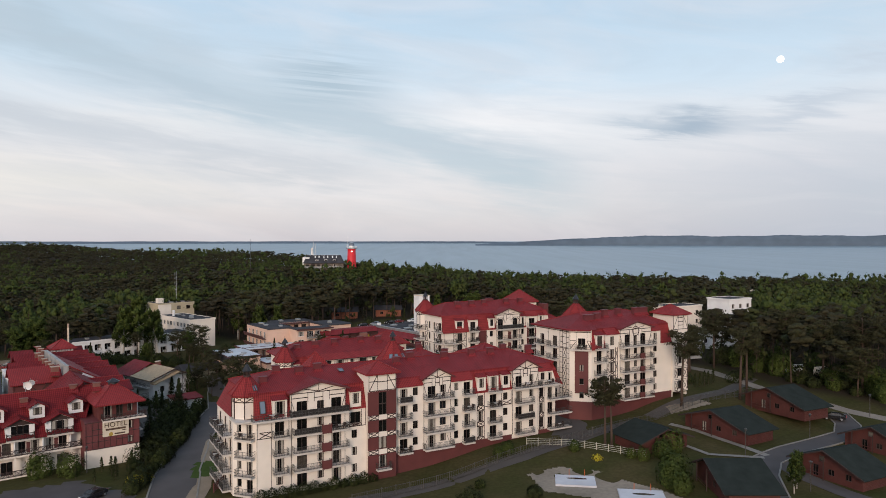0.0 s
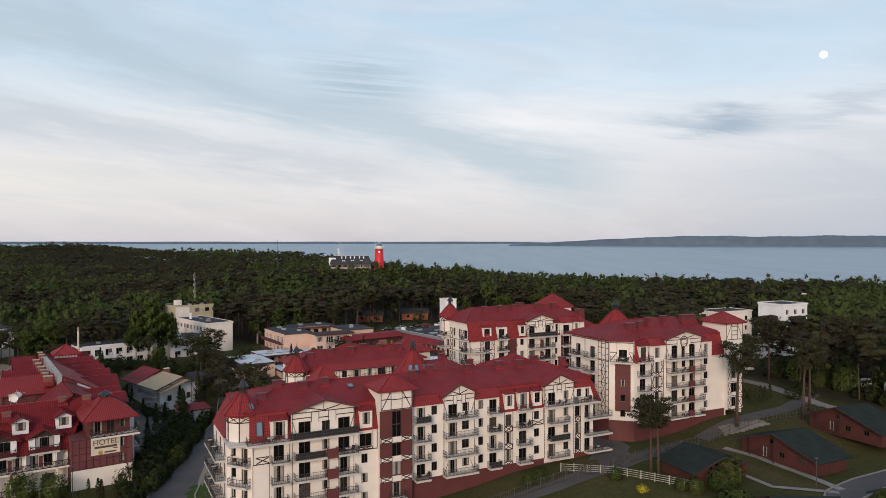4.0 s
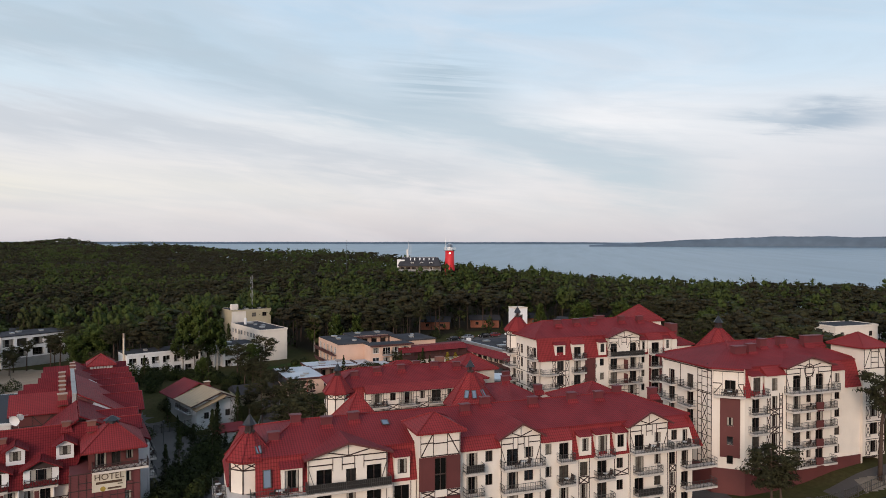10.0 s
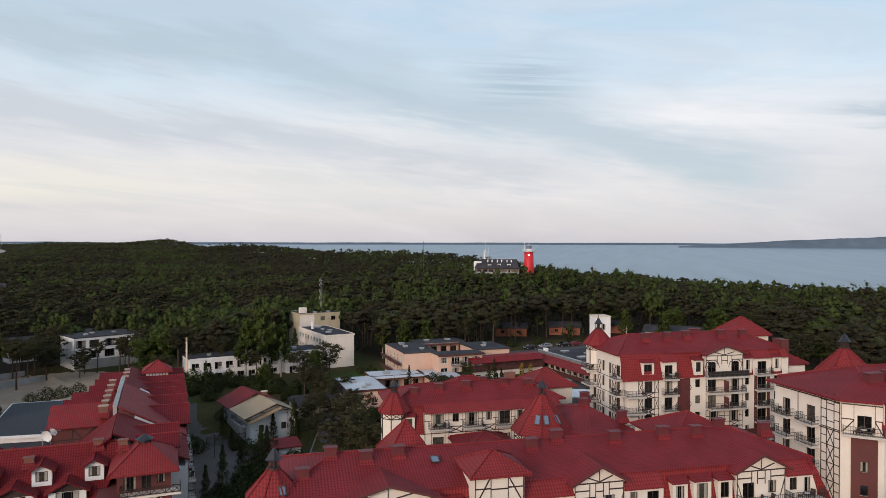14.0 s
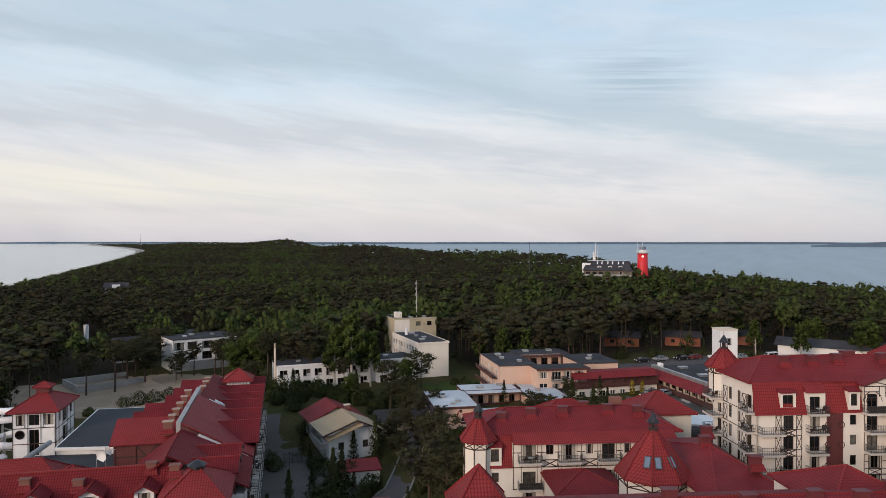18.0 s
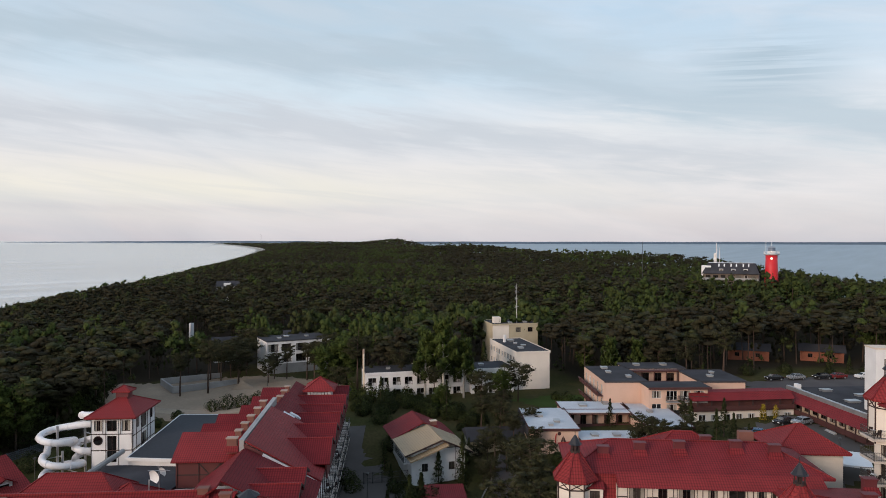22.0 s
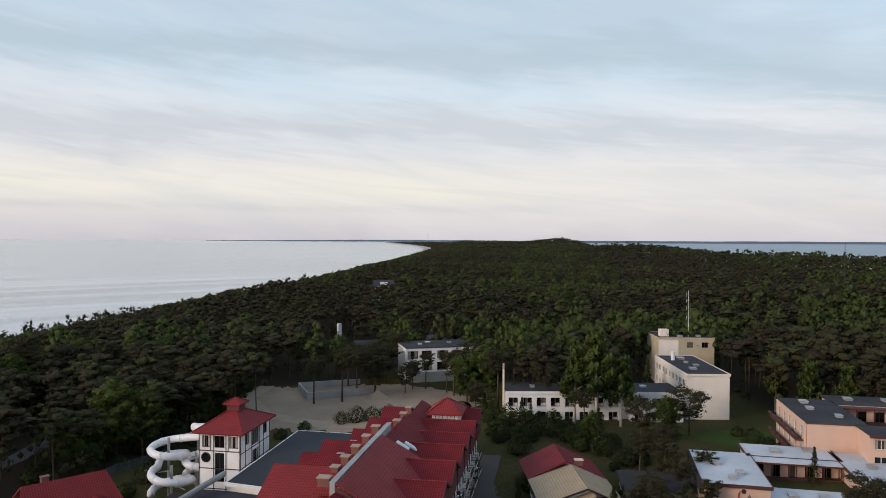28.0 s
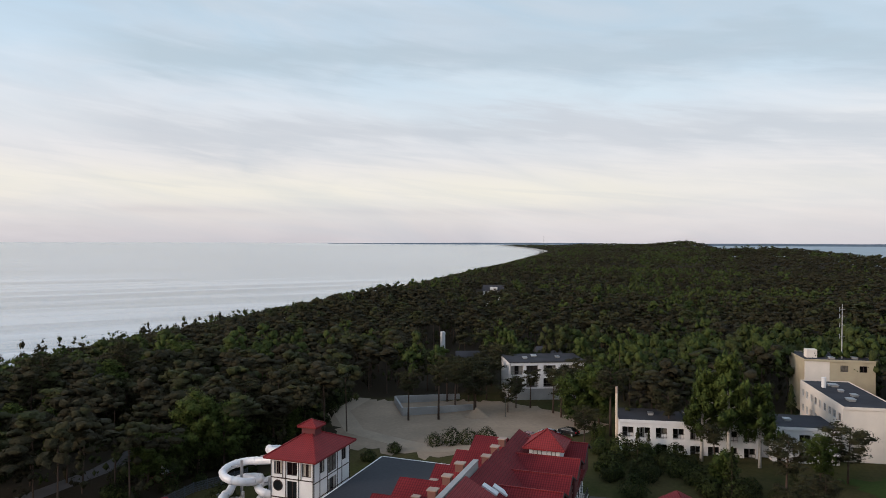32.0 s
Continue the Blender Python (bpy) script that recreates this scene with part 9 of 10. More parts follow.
# concrete slabs of a building site, with a puddle on each
for x, y, w, d, an in ((21.4, 112.4, 6.4, 4.8, -8), (30.2, 105.2, 6.8, 5.6, -8)):
    s = thing("foundation_slab", "pale new concrete foundation slab with dark puddle", "slab", pose(x, y, gz(x, y), 0, 0, an), "foundation slabs")
    part("slab", G().box((-w / 2, -d / 2, -0.4), (w / 2, d / 2, 0.32)), mat("new_concrete", (0.58, 0.57, 0.60), 0.8, scale=2, var=0.08, bump=0.1), s)
    part("puddle", G().prism([(0.3 + 1.7 * math.cos(i * 0.52), 0.8 + 0.42 * math.sin(i * 0.52), 0.322) for i in range(12)], (0, 0, 0.012)), mat("puddle_water", (0.03, 0.035, 0.03), 0.05, scale=2, var=0.1, bump=0.0), s)
    for k in (-0.9, 1.6):
        part("marker_post", G().tube([(k, d / 2 - 0.3, 0.3), (k, d / 2 - 0.3, 1.4)], 0.05, 6), mat("orange_plastic", (0.55, 0.12, 0.03), 0.5, scale=5, var=0.1, bump=0.0), s)


def fence(pts, h, gap, post_mat, label, rails=(0.15, 0.95), slats=0.0, name="fence"):
    """Posts, rails and thin bars along a line on the ground."""
    f = thing(name, label, "fence")
    for i in range(len(pts) - 1):
        (x0, y0), (x1, y1) = pts[i], pts[i + 1]
        ln = math.hypot(x1 - x0, y1 - y0)
        n = max(1, round(ln / gap))
        for k in range(n):
            a, b = k / n, (k + 1) / n
            p, q = (x0 + (x1 - x0) * a, y0 + (y1 - y0) * a), (x0 + (x1 - x0) * b, y0 + (y1 - y0) * b)
            za, zb = gz(*p), gz(*q)
            part("post", G().beam((*p, za - 0.3), (*p, za + h + 0.1), 0.12), post_mat, f)
            for r in rails:
                part("rail", G().beam((*p, za + h * r), (*q, zb + h * r), 0.06), post_mat, f)
            m = int(slats * gap)
            for j in range(1, m):
                t = j / m
                x, y, z = p[0] + (q[0] - p[0]) * t, p[1] + (q[1] - p[1]) * t, za + (zb - za) * t
                part("bar", cached(("fence_bar", h, post_mat.name), lambda: G().beam((0, 0, h * 0.1), (0, 0, h), 0.035).mesh("bar", post_mat)), None, f, m=at(x, y, z))
    return f


fence([(-14, 106.6), (1.1, 116.4), (13.8, 124.2), (37.4, 139.8), (60.5, 153.6), (72.3, 158.6)], 1.7, 2.6, METAL, "dark metal bar fence along the lane", (0.1, 0.5, 0.97), 3.0)
fence([(15.6, 133.6 - 4), (24.0, 128.4), (35.5, 121.6)], 1.3, 2.2, mat("pale_fence_concrete", (0.42, 0.40, 0.33), 0.8, scale=5, var=0.1, bump=0.1), "pale slatted concrete fence on the grass", (0.2, 0.45, 0.7, 0.95))
fence([(-146, 150), (-143.5, 140), (-137, 131), (-128, 126)], 1.8, 2.4, mat("blue_grey_sheet", (0.075, 0.085, 0.10), 0.6, scale=4, var=0.1, bump=0.1), "blue-grey sheet fence beside the slide", (0.1, 0.3, 0.5, 0.7, 0.9), 8.0)
fence([(-37.0, 112), (-36.6, 118), (-38.6, 128)], 1.5, 2.2, REDPANEL, "dark red fence beside the apartment house", (0.15, 0.4, 0.65, 0.9), 6.0)
fence([(-80.5, 171.5), (-76, 176), (-74, 178)], 2.0, 1.6, METAL, "dark metal gate across the service lane", (0.1, 0.5, 0.95), 6.0, "gate")
fence([(-50, 108), (-52.8, 118), (-55.5, 130)], 1.0, 2.5, TIMBER, "low dark timber fence beside the road", (0.3, 0.9))

# retaining wall of the yard and its mound
w = thing("retaining_wall", "grey concrete basin wall in the sandy yard", "wall")
for (x0, y0), (x1, y1) in (((-166.2, 193.6), (-178.7, 198.4)), ((-166.2, 193.6), (-160.5, 210.0)), ((-178.7, 198.4), (-172.0, 214.0))):
    d = Vector((x1 - x0, y1 - y0, 0)).normalized() * 0.2
    s = Vector((-d.y, d.x, 0))
    a, b = Vector((x0, y0, -2.5)), Vector((x1, y1, -2.5))
    part("wall_segment", G().prism([a + s, b + s, b - s, a - s], (0, 0, 3.4)), CONCRETE, w)
g = G()
for i in range(10):
    for j in range(16):
        r0, r1 = 3.2 * i / 10, 3.2 * (i + 1) / 10
        a0, a1 = 2 * math.pi * j / 16, 2 * math.pi * (j + 1) / 16
        P = lambda r, a: (r * math.cos(a) * (1 + 0.12 * math.sin(3 * a)), r * math.sin(a), 2.0 * (1 - r / 3.2) ** 1.2)
        g.face(P(r0, a0), P(r1, a0), P(r1, a1), P(r0, a1))
solo("sand_mound", g, GRAVELM, "small heap of pale sand", "heap", pose(-155, 207.5, gz(-155, 207.5)), smooth=True)


# ---- chalets ----
def chalet(x, y, an, width, depth, ridge_at, h, le=2.3, re=2.0, porch=True):
    z = gz(x, y)
    b = thing("chalet", "red-brown timber chalet with broad dark green roof", "chalet", pose(x, y, z, 0, 0, an), "chalets")
    wl = [(width * 0.32, 0.0, 1.0, 1.9), (width * 0.55, 0.7, 1.1, 1.0), (width * 0.8, 0.7, 1.0, 1.0), (width * 0.42, 2.6, 0.9, 0.9)]
    wall(b, 0, width, 0.0, -0.6, re, wl[:3], CHALET, 0.25, top=[(width, re), (width * ridge_at, h), (0, le)])
    for q in wl[:3]:
        window(b, q[0], 0.05, q[1], q[2], q[3])
    window(b, wl[3][0], -0.12, wl[3][1], wl[3][2], wl[3][3])
    part("rear_body", G().prism([(0.02, 0.26, -0.6), (width - 0.02, 0.26, -0.6), (width - 0.02, 0.26, re), (width * ridge_at, 0.26, h - 0.05), (0.02, 0.26, le)], (0, depth, 0)), CHALET, b)
    o = 0.9
    for side, e, ze in ((0, -o, le - o * (h - le) / (width * ridge_at)), (1, width + o, re - o * (h - re) / (width * (1 - ridge_at)))):
        q = G()
        slope(q, (width * ridge_at, -1.0, h + 0.05), (width * ridge_at, depth + 0.9, h + 0.05), (e, depth + 0.9, ze), (e, -1.0, ze), 0.14)
        part("roof_slope", q, GREENROOF, b)
    part("bargeboard", G().beam((-o, -1.02, le - o * (h - le) / (width * ridge_at)), (width * ridge_at, -1.02, h + 0.1), 0.22, 0.05).beam((width * ridge_at, -1.02, h + 0.1), (width + o, -1.02, re - o * (h - re) / (width * (1 - ridge_at))), 0.22, 0.05), TIMBER, b)
    if porch:
        for u in (width * 0.15, width * 0.48):
            part("porch_post", G().box((u, -0.9, -0.4), (u + 0.14, -0.76, h - 1.3)), TIMBER, b)
        part("porch_rail", G().beam((width * 0.15, -0.85, 0.9), (width * 0.48, -0.85, 0.9), 0.09).beam((width * 0.15, -0.85, 0.4), (width * 0.48, -0.85, 0.4), 0.07), CHALET, b)
    return b


chalet(48.9, 140.2, -60.4, 14.4, 7.0, 0.47, 4.4)
chalet(65.6, 150.8, -63, 14.0, 7.0, 0.42, 4.6)
chalet(35.1, 123.0, 23.8, 10.4, 7.2, 0.50, 4.1, 2.4, 2.5, porch=False)
chalet(41.4, 113.0, -90, 12.5, 7.2, 0.40, 4.4)
chalet(59.0, 116.4, -63, 11.5, 6.6, 0.48, 4.5)
chalet(74.3, 128.4, -60, 11.0, 7.0, 0.46, 4.4)


# ---- cars ----
def car(x, y, an, paint, label, van=False):
    z = gz(x, y) + 0.07
    b = thing("car", label, "car", pose(x, y, z, 0, 0, an), "parked cars")
    prof = [(-2.1, 0.35), (-2.1, 0.85), (-1.95, 0.95), (-1.2, 1.02), (-0.55, 1.45), (0.95, 1.48), (1.75, 1.05), (2.1, 0.95), (2.15, 0.4)] if not van else [(-2.4, 0.35), (-2.4, 1.0), (-1.7, 1.25), (-1.1, 2.0), (2.3, 2.05), (2.4, 0.4)]
    bm = bmesh.new()
    vs = []
    for s in (-1, 1):
        vs.append([bm.verts.new((px, s * (0.86 if pz < 1.1 else 0.70), pz)) for px, pz in prof])
    bm.faces.new(vs[0])
    bm.faces.new(vs[1][::-1])
    for i in range(len(prof)):
        j = (i + 1) % len(prof)
        bm.faces.new((vs[0][i], vs[1][i], vs[1][j], vs[0][j]))
    bmesh.ops.recalc_face_normals(bm, faces=bm.faces)
    bmesh.ops.bevel(bm, geom=list(bm.edges), offset=0.07, segments=2, affect="EDGES")
    me = bpy.data.meshes.new("car_body")
    bm.to_mesh(me)
    bm.free()
    me.materials.append(paint)
    part("car_body", me, paint, b)
    if van:
        part("windscreen", G().prism([(-1.72, -0.62, 1.32), (-1.72, 0.62, 1.32), (-1.2, 0.58, 1.92), (-1.2, -0.58, 1.92)], (-0.06, 0, 0.05)), GLASS, b)
        for s in (-1, 1):
            part("side_window", G().box((-1.0, s * 0.79 - 0.02, 1.35), (1.9, s * 0.79 + 0.02, 1.8)), GLASS, b)
    else:
        part("windscreen", G().prism([(-1.16, -0.68, 1.07), (-1.16, 0.68, 1.07), (-0.62, 0.6, 1.42), (-0.62, -0.6, 1.42)], (-0.05, 0, 0.05)), GLASS, b)
        part("rear_window", G().prism([(1.04, -0.6, 1.44), (1.04, 0.6, 1.44), (1.68, 0.66, 1.11), (1.68, -0.66, 1.11)], (0.04, 0, 0.05)), GLASS, b)
        for s in (-1, 1):
            part("side_window", G().prism([(-0.95, s * 0.84, 1.08), (1.45, s * 0.84, 1.08), (0.9, s * 0.73, 1.40), (-0.5, s * 0.73, 1.40)], (0, s * 0.03, 0)), GLASS, b)
    for px in (-1.35, 1.35):
        for s in (-1, 1):
            wheel = part("wheel", cached("tyre", lambda: G().tube([(0, -0.11, 0), (0, 0.11, 0)], 0.33, 14).mesh("wheel", RUBBER)), None, b, m=at(px, s * 0.8, 0.33))
            part("rim", cached("rim", lambda: G().tube([(0, -0.125, 0), (0, 0.125, 0)], 0.2, 10).mesh("rim", STEEL)), None, wheel)
    for s in (-0.6, 0.6):
        part("headlight", G().box((-2.2 if not van else -2.46, s - 0.18, 0.66), (-2.1 if not van else -2.38, s + 0.18, 0.82)), WFRAME, b)
        part("tail_light", G().box((2.08 if not van else 2.36, s - 0.15, 0.78), (2.18 if not van else 2.43, s + 0.15, 0.95)), REDPAINT, b)
    return b


BLACKP = mat("black_car_paint", (0.018, 0.018, 0.020), 0.25, scale=3, var=0.1, bump=0.0, spec=0.6)
SILVERP = mat("silver_car_paint", (0.34, 0.35, 0.37), 0.28, 0.4, scale=3, var=0.05, bump=0.0, spec=0.6)
BLUEP = mat("blue_car_paint", (0.04, 0.12, 0.22), 0.28, scale=3, var=0.05, bump=0.0, spec=0.6)
WHITEP = mat("white_car_paint", (0.68, 0.68, 0.68), 0.3, scale=3, var=0.05, bump=0.0, spec=0.6)
REDP = mat("dark_red_car_paint", (0.16, 0.02, 0.02), 0.28, scale=3, var=0.05, bump=0.0, spec=0.6)
for x, y, an, p, lb, vn in ((-22.8, 227.2, 60, BLACKP, "black car parked in the paved yard", False), (-19.8, 228.6, 60, SILVERP, "silver estate car parked in the yard", False),
                            (-26.0, 218.6, 15, BLUEP, "blue car parked beside the trees", False), (-24.8, 215.9, 15, SILVERP, "pale car parked beside the trees", False),
                            (80.6, 143.2, -30, BLACKP, "black car parked by the chalets", False), (-55.2, 109.6, 70, BLACKP, "black car before the hotel", False),
                            (-26.5, 273.5, 40, SILVERP, "silver car in the car park", False), (-21.2, 277.6, 40, BLACKP, "black car in the car park", False),
                            (-18.0, 280.2, 40, REDP, "dark red car in the car park", False), (-31.0, 270.0, 40, BLACKP, "dark car in the car park", False),
                            (-12.5, 284.0, 40, WHITEP, "white car in the car park", False), (-6.0, 287.0, 40, SILVERP, "grey car in the car park", False),
                            (-127.0, 205.0, 10, SILVERP, "silver car at the edge of the yard", False), (-125.0, 208.5, 12, BLACKP, "black car at the edge of the yard", False),
                            (-128.5, 201.0, 8, REDP, "red car at the edge of the yard", False), (92.0, 182.0, 20, WHITEP, "white camper van under the pines", True),
                            (2.0, 291.0, 40, WHITEP, "white van in the car park", True)):
    car(x, y, an, p, lb, vn)
for x, y, c in ((97.3, 177.0, CREAM2), (72.6, 203.0, PALEROOF)):
    k = thing("caravan", "pale caravan standing under the pines", "caravan", pose(x, y, gz(x, y), 0, 0, 15), "caravans")
    part("body", G().prism([(-2.6, -1.1, 0.5), (2.6, -1.1, 0.5), (2.7, -1.1, 1.6), (2.3, -1.1, 2.5), (-2.3, -1.1, 2.5), (-2.7, -1.1, 1.6)], (0, 2.2, 0)), c, k)
    part("window", G().box((-1.6, -1.14, 1.4), (1.4, -1.1, 2.0)), GLASS, k)
    part("awning", G().box((-1.0, -1.9, 2.2), (2.4, -1.1, 2.3)), BLUEP, k)
    part("leg", G().box((-2.2, -0.9, -0.2), (-2.0, 0.9, 0.5)).box((2.0, -0.9, -0.2), (2.2, 0.9, 0.5)), METAL, k)


def lamp(x, y, h=4.2, base=None):
    z = gz(x, y) if base is None else base
    b = thing("street_lamp", "dark metal street lamp with lantern head", "street lamp", pose(x, y, z), "street lamps")
    part("pole", G().tube([(0, 0, -0.2), (0, 0, h)], [0.08, 0.05], 8), METAL, b)
    part("shade", G().cone((0, 0, h), 0.12, 0.26, 0.4, 8).cone((0, 0, h + 0.4), 0.3, 0.05, 0.18, 8), METAL, b)


for x, y in ((53.4, 122.6), (69.9, 132.4), (88.8, 144.6), (56.4, 106.5), (-62.5, 121.8), (-150, 212), (-128, 140), (-12.0, 210.0), (-75, 166)):
    lamp(x, y)

# ---- trees, hedges and shrubs ----
pines = [make_tree("pine", "dark pine with flat layered crown and bare trunk", 10 + i, h, s, bare, "pine", PINE, BARK) for i, (h, s, bare) in enumerate(((13.5, 4.6, 0.5), (15.5, 4.0, 0.62), (12.0, 5.2, 0.42), (17.0, 3.6, 0.68)))]
broads = [make_tree("broadleaf_tree", "bright green broad-leaved tree in full leaf", 30 + i, h, s, 0.22, "broad", BROAD, BARK) for i, (h, s) in enumerate(((12.5, 4.6), (10.0, 3.8)))]
birches = [make_tree("birch", "tall light green birch with hanging branches", 40 + i, h, s, 0.3, "birch", BROAD, BIRCH) for i, (h, s) in enumerate(((16.0, 3.6), (14.0, 3.2)))]
spruces = [make_spruce("spruce", "dark green pointed spruce", 50 + i, h, w_, SHRUB, 0.9, 0.24, 1700) for i, (h, w_) in enumerate(((7.5, 2.0), (9.0, 2.3)))]
thujas = [make_spruce("thuja", "narrow dark green thuja in the garden", 60, 3.0, 0.6, SHRUB, 0.55, 0.14, 600)]
golds = [make_spruce("golden_thuja", "golden rounded thuja beside the arcade", 61, 3.2, 1.15, GOLDLEAF, 0.4, 0.16, 900)]
bushes = [make_bush("bush", "dense dark green garden bush", 70 + i, w_, h, SHRUB, 800, 0.22) for i, (w_, h) in enumerate(((1.5, 2.2), (2.2, 3.2)))]
greenb = [make_bush("green_bush", "bright green leafy bush", 75, 2.0, 3.6, BROAD, 1000, 0.24)]
hedge_bit = [make_bush("hedge", "dark clipped hedge along the road", 78, 1.5, 2.6, SHRUB, 900, 0.2, 1.5)]
yellow = [make_bush("yellow_bush", "bright yellow flowering bush", 79, 1.3, 1.3, YELLOWLEAF, 500, 0.16)]
KINDS = {"p": pines, "b": broads, "i": birches, "s": spruces, "t": thujas, "g": golds, "u": bushes, "e": greenb, "h": hedge_bit, "y": yellow}
used = {}


def plant(kind, x, y, size=1.0, an=None, which=None):
    """Sets a tree or bush on the ground; the first of each model is moved, the rest are copies."""
    group = KINDS[kind]
    rng = random.Random(x * 13.7 + y * 7.1)
    ob = group[rng.randrange(len(group)) if which is None else which]
    an = rng.uniform(0, 360) if an is None else an
    m = pose(x, y, gz(x, y) - 0.05, 0, 0, an)
    if ob.name not in used:
        used[ob.name] = True
        ob.matrix_basis = m @ Matrix.Diagonal((size, size, size, 1))
        return ob
    c = copy_thing(ob, m)
    c.scale = (size, size, size)
    return c


for x, y, s, k in ((-45.5, 162.0, 0.95, 2), (-41.0, 158.5, 0.85, 0), (-50.5, 176.0, 0.85, 2), (-55.8, 184.6, 0.58, 2), (-60.5, 186.0, 0.48, 0), (-68.0, 197.0, 0.62, 0), (-70.5, 203.0, 0.55, 1),
                   (-79.5, 226.0, 0.8, 2), (-80.4, 210.4, 0.72, 0), (-92.0, 209.5, 0.55, 3), (-106.4, 216.0, 0.75, 1), (-161.6, 192.5, 0.78, 1), (-158.3, 198.7, 0.8, 3), (-162.3, 206.0, 0.8, 1),
                   (-159.4, 209.7, 0.85, 2), (-184.2, 224.5, 0.72, 2), (-177.2, 222.5, 0.74, 0), (-180.0, 230.3, 1.0, 2), (-174.0, 229.6, 0.98, 0), (-186.0, 212.6, 0.78, 0), (-171.0, 220.0, 0.9, 2), (-167.0, 219.0, 0.85, 2), (-168.0, 214.0, 0.85, 0), (-172.0, 210.0, 0.8, 1), (-176.0, 216.0, 0.85, 2), (-155.5, 219.5, 0.6, 0), (-151.0, 231.0, 0.6, 1),
                   (-41.8, 202.5, 0.5, 2), (-39.0, 199.5, 0.5, 0), (-34.5, 206.0, 0.5, 2), (-24.0, 200.0, 0.55, 0), (29.9, 128.2, 0.86, 1), (31.0, 127.8, 0.72, 3),
                   (51.4, 149.7, 1.02, 3), (66.0, 154.5, 0.98, 3), (70.2, 160.8, 0.92, 3), (62.0, 176.0, 0.95, 1), (57.0, 190.0, 0.95, 0), (66.0, 186.0, 1.0, 2), (74.0, 190.0, 1.05, 1),
                   (80.0, 200.0, 1.0, 0), (88.0, 180.0, 1.05, 3), (94.0, 172.0, 1.0, 1), (101.0, 166.0, 1.0, 3), (104.0, 178.0, 1.05, 0), (110.0, 158.0, 1.0, 2), (92.0, 200.0, 1.0, 1), (68.0, 206.0, 1.0, 2),
                   (58.0, 214.0, 0.95, 0), (47.0, 232.0, 0.95, 1), (42.0, 250.0, 1.0, 2), (30.0, 262.0, 0.95, 0), (114.0, 140.0, 0.95, 3), (36.0, 285.0, 1.0, 1), (-47.0, 250.0, 0.85, 1), (-40.0, 256.0, 0.9, 3),
                   (-56.0, 256.0, 0.9, 0), (-146.0, 232.0, 0.85, 1), (-142.0, 222.0, 0.9, 0), (-118.0, 206.0, 0.6, 2), (-74.0, 206.0, 0.55, 2), (-63.0, 200.0, 0.45, 0), (-119.0, 214.0, 0.9, 1)):
    plant("p", x, y, s, None, k)
for x, y, s in ((-131.0, 216.0, 1.05), (-128.0, 220.0, 1.25), (-132.0, 224.0, 1.15), (-82.0, 222.5, 0.6), (-88.0, 206.0, 0.6), (27.0, 300.0, 1.0), (14.0, 312.0, 1.1), (52.0, 270.0, 1.1), (70.0, 240.0, 1.0), (-10.0, 313.0, 1.0),
                (-88.0, 391.0, 1.15), (-81.0, 393.0, 1.2), (-74.0, 393.5, 1.15), (-67.5, 395.0, 1.2), (-60.0, 400.0, 1.1), (-53.0, 403.0, 1.15), (-47.0, 405.0, 1.1)):
    plant("b", x, y, s)
for x, y, s in ((-95.0, 217.5, 1.28), (-99.0, 215.5, 1.2), (-91.5, 221.0, 0.95), (-66.0, 250.0, 0.9), (-60.0, 254.0, 0.95), (-76.0, 258.0, 0.95), (-2.0, 296.0, 0.8), (10.0, 290.0, 0.75), (53.4, 105.6, 0.46), (54.8, 107.6, 0.40)):
    plant("i", x, y, s)
for x, y, s in ((-51.0, 210.3, 0.62), (-30.5, 207.0, 0.85), (-27.8, 207.6, 0.8), (-25.6, 209.0, 0.7), (-66.0, 180.5, 0.95), (-69.6, 178.4, 0.8), (-72.5, 177.0, 0.62), (-81.5, 178.5, 0.6), (-76.5, 174.0, 0.5), (-63.0, 176.0, 0.7), (-106.0, 210.0, 0.5), (-16.0, 288.0, 0.7), (-21.0, 291.0, 0.6), (-99.0, 243.0, 1.2), (-90.0, 210.0, 0.6),
                (-31.0, 215.0, 0.8), (-36.0, 211.5, 0.75), (-46.5, 417.0, 2.3)):
    plant("s", x, y, s)
for x, y, s in ((-55.8, 118.2, 1.3), (-53.6, 118.4, 1.25), (-57.6, 120.5, 1.1), (-54.6, 121.5, 1.2), (-60.0, 122.0, 0.9), (-58.8, 117.0, 0.8), (-51.6, 120.5, 0.9), (-63.0, 119.0, 0.8), (-48.2, 164.0, 1.0), (-47.0, 166.0, 1.0), (-49.4, 162.4, 1.0), (-61.0, 165.0, 1.1), (-62.8, 164.0, 1.0), (-64.4, 163.0, 0.9),
                (61.5, 166.5, 1.1), (63.0, 167.6, 1.2), (64.4, 168.8, 1.1), (60.0, 165.6, 1.1), (66.0, 170.0, 1.2)):
    plant("t", x, y, s)
for x, y, s in ((-26.6, 228.6, 1.0), (-24.6, 230.2, 0.9)):
    plant("g", x, y, s)
plant("y", -51.6, 116.4, 1.1), plant("y", -50.6, 118.2, 0.9), plant("y", 27.0, 121.5, 0.7)
for x, y, s in ((-69.8, 119.9, 1.1), (-65.0, 120.6, 1.05), (41.1, 124.6, 1.1), (38.6, 121.6, 0.9), (37.4, 112.6, 1.2), (36.0, 109.4, 1.1), (36.6, 106.6, 0.9), (34.9, 121.0, 0.6), (33.0, 122.0, 0.5), (10.0, 125.0, 0.5), (11.8, 126.0, 0.6), (23.8, 126.0, 0.55), (99.0, 157.0, 1.3), (106.0, 150.0, 1.3), (-110.0, 205.5, 0.6)):
    plant("e", x, y, s)
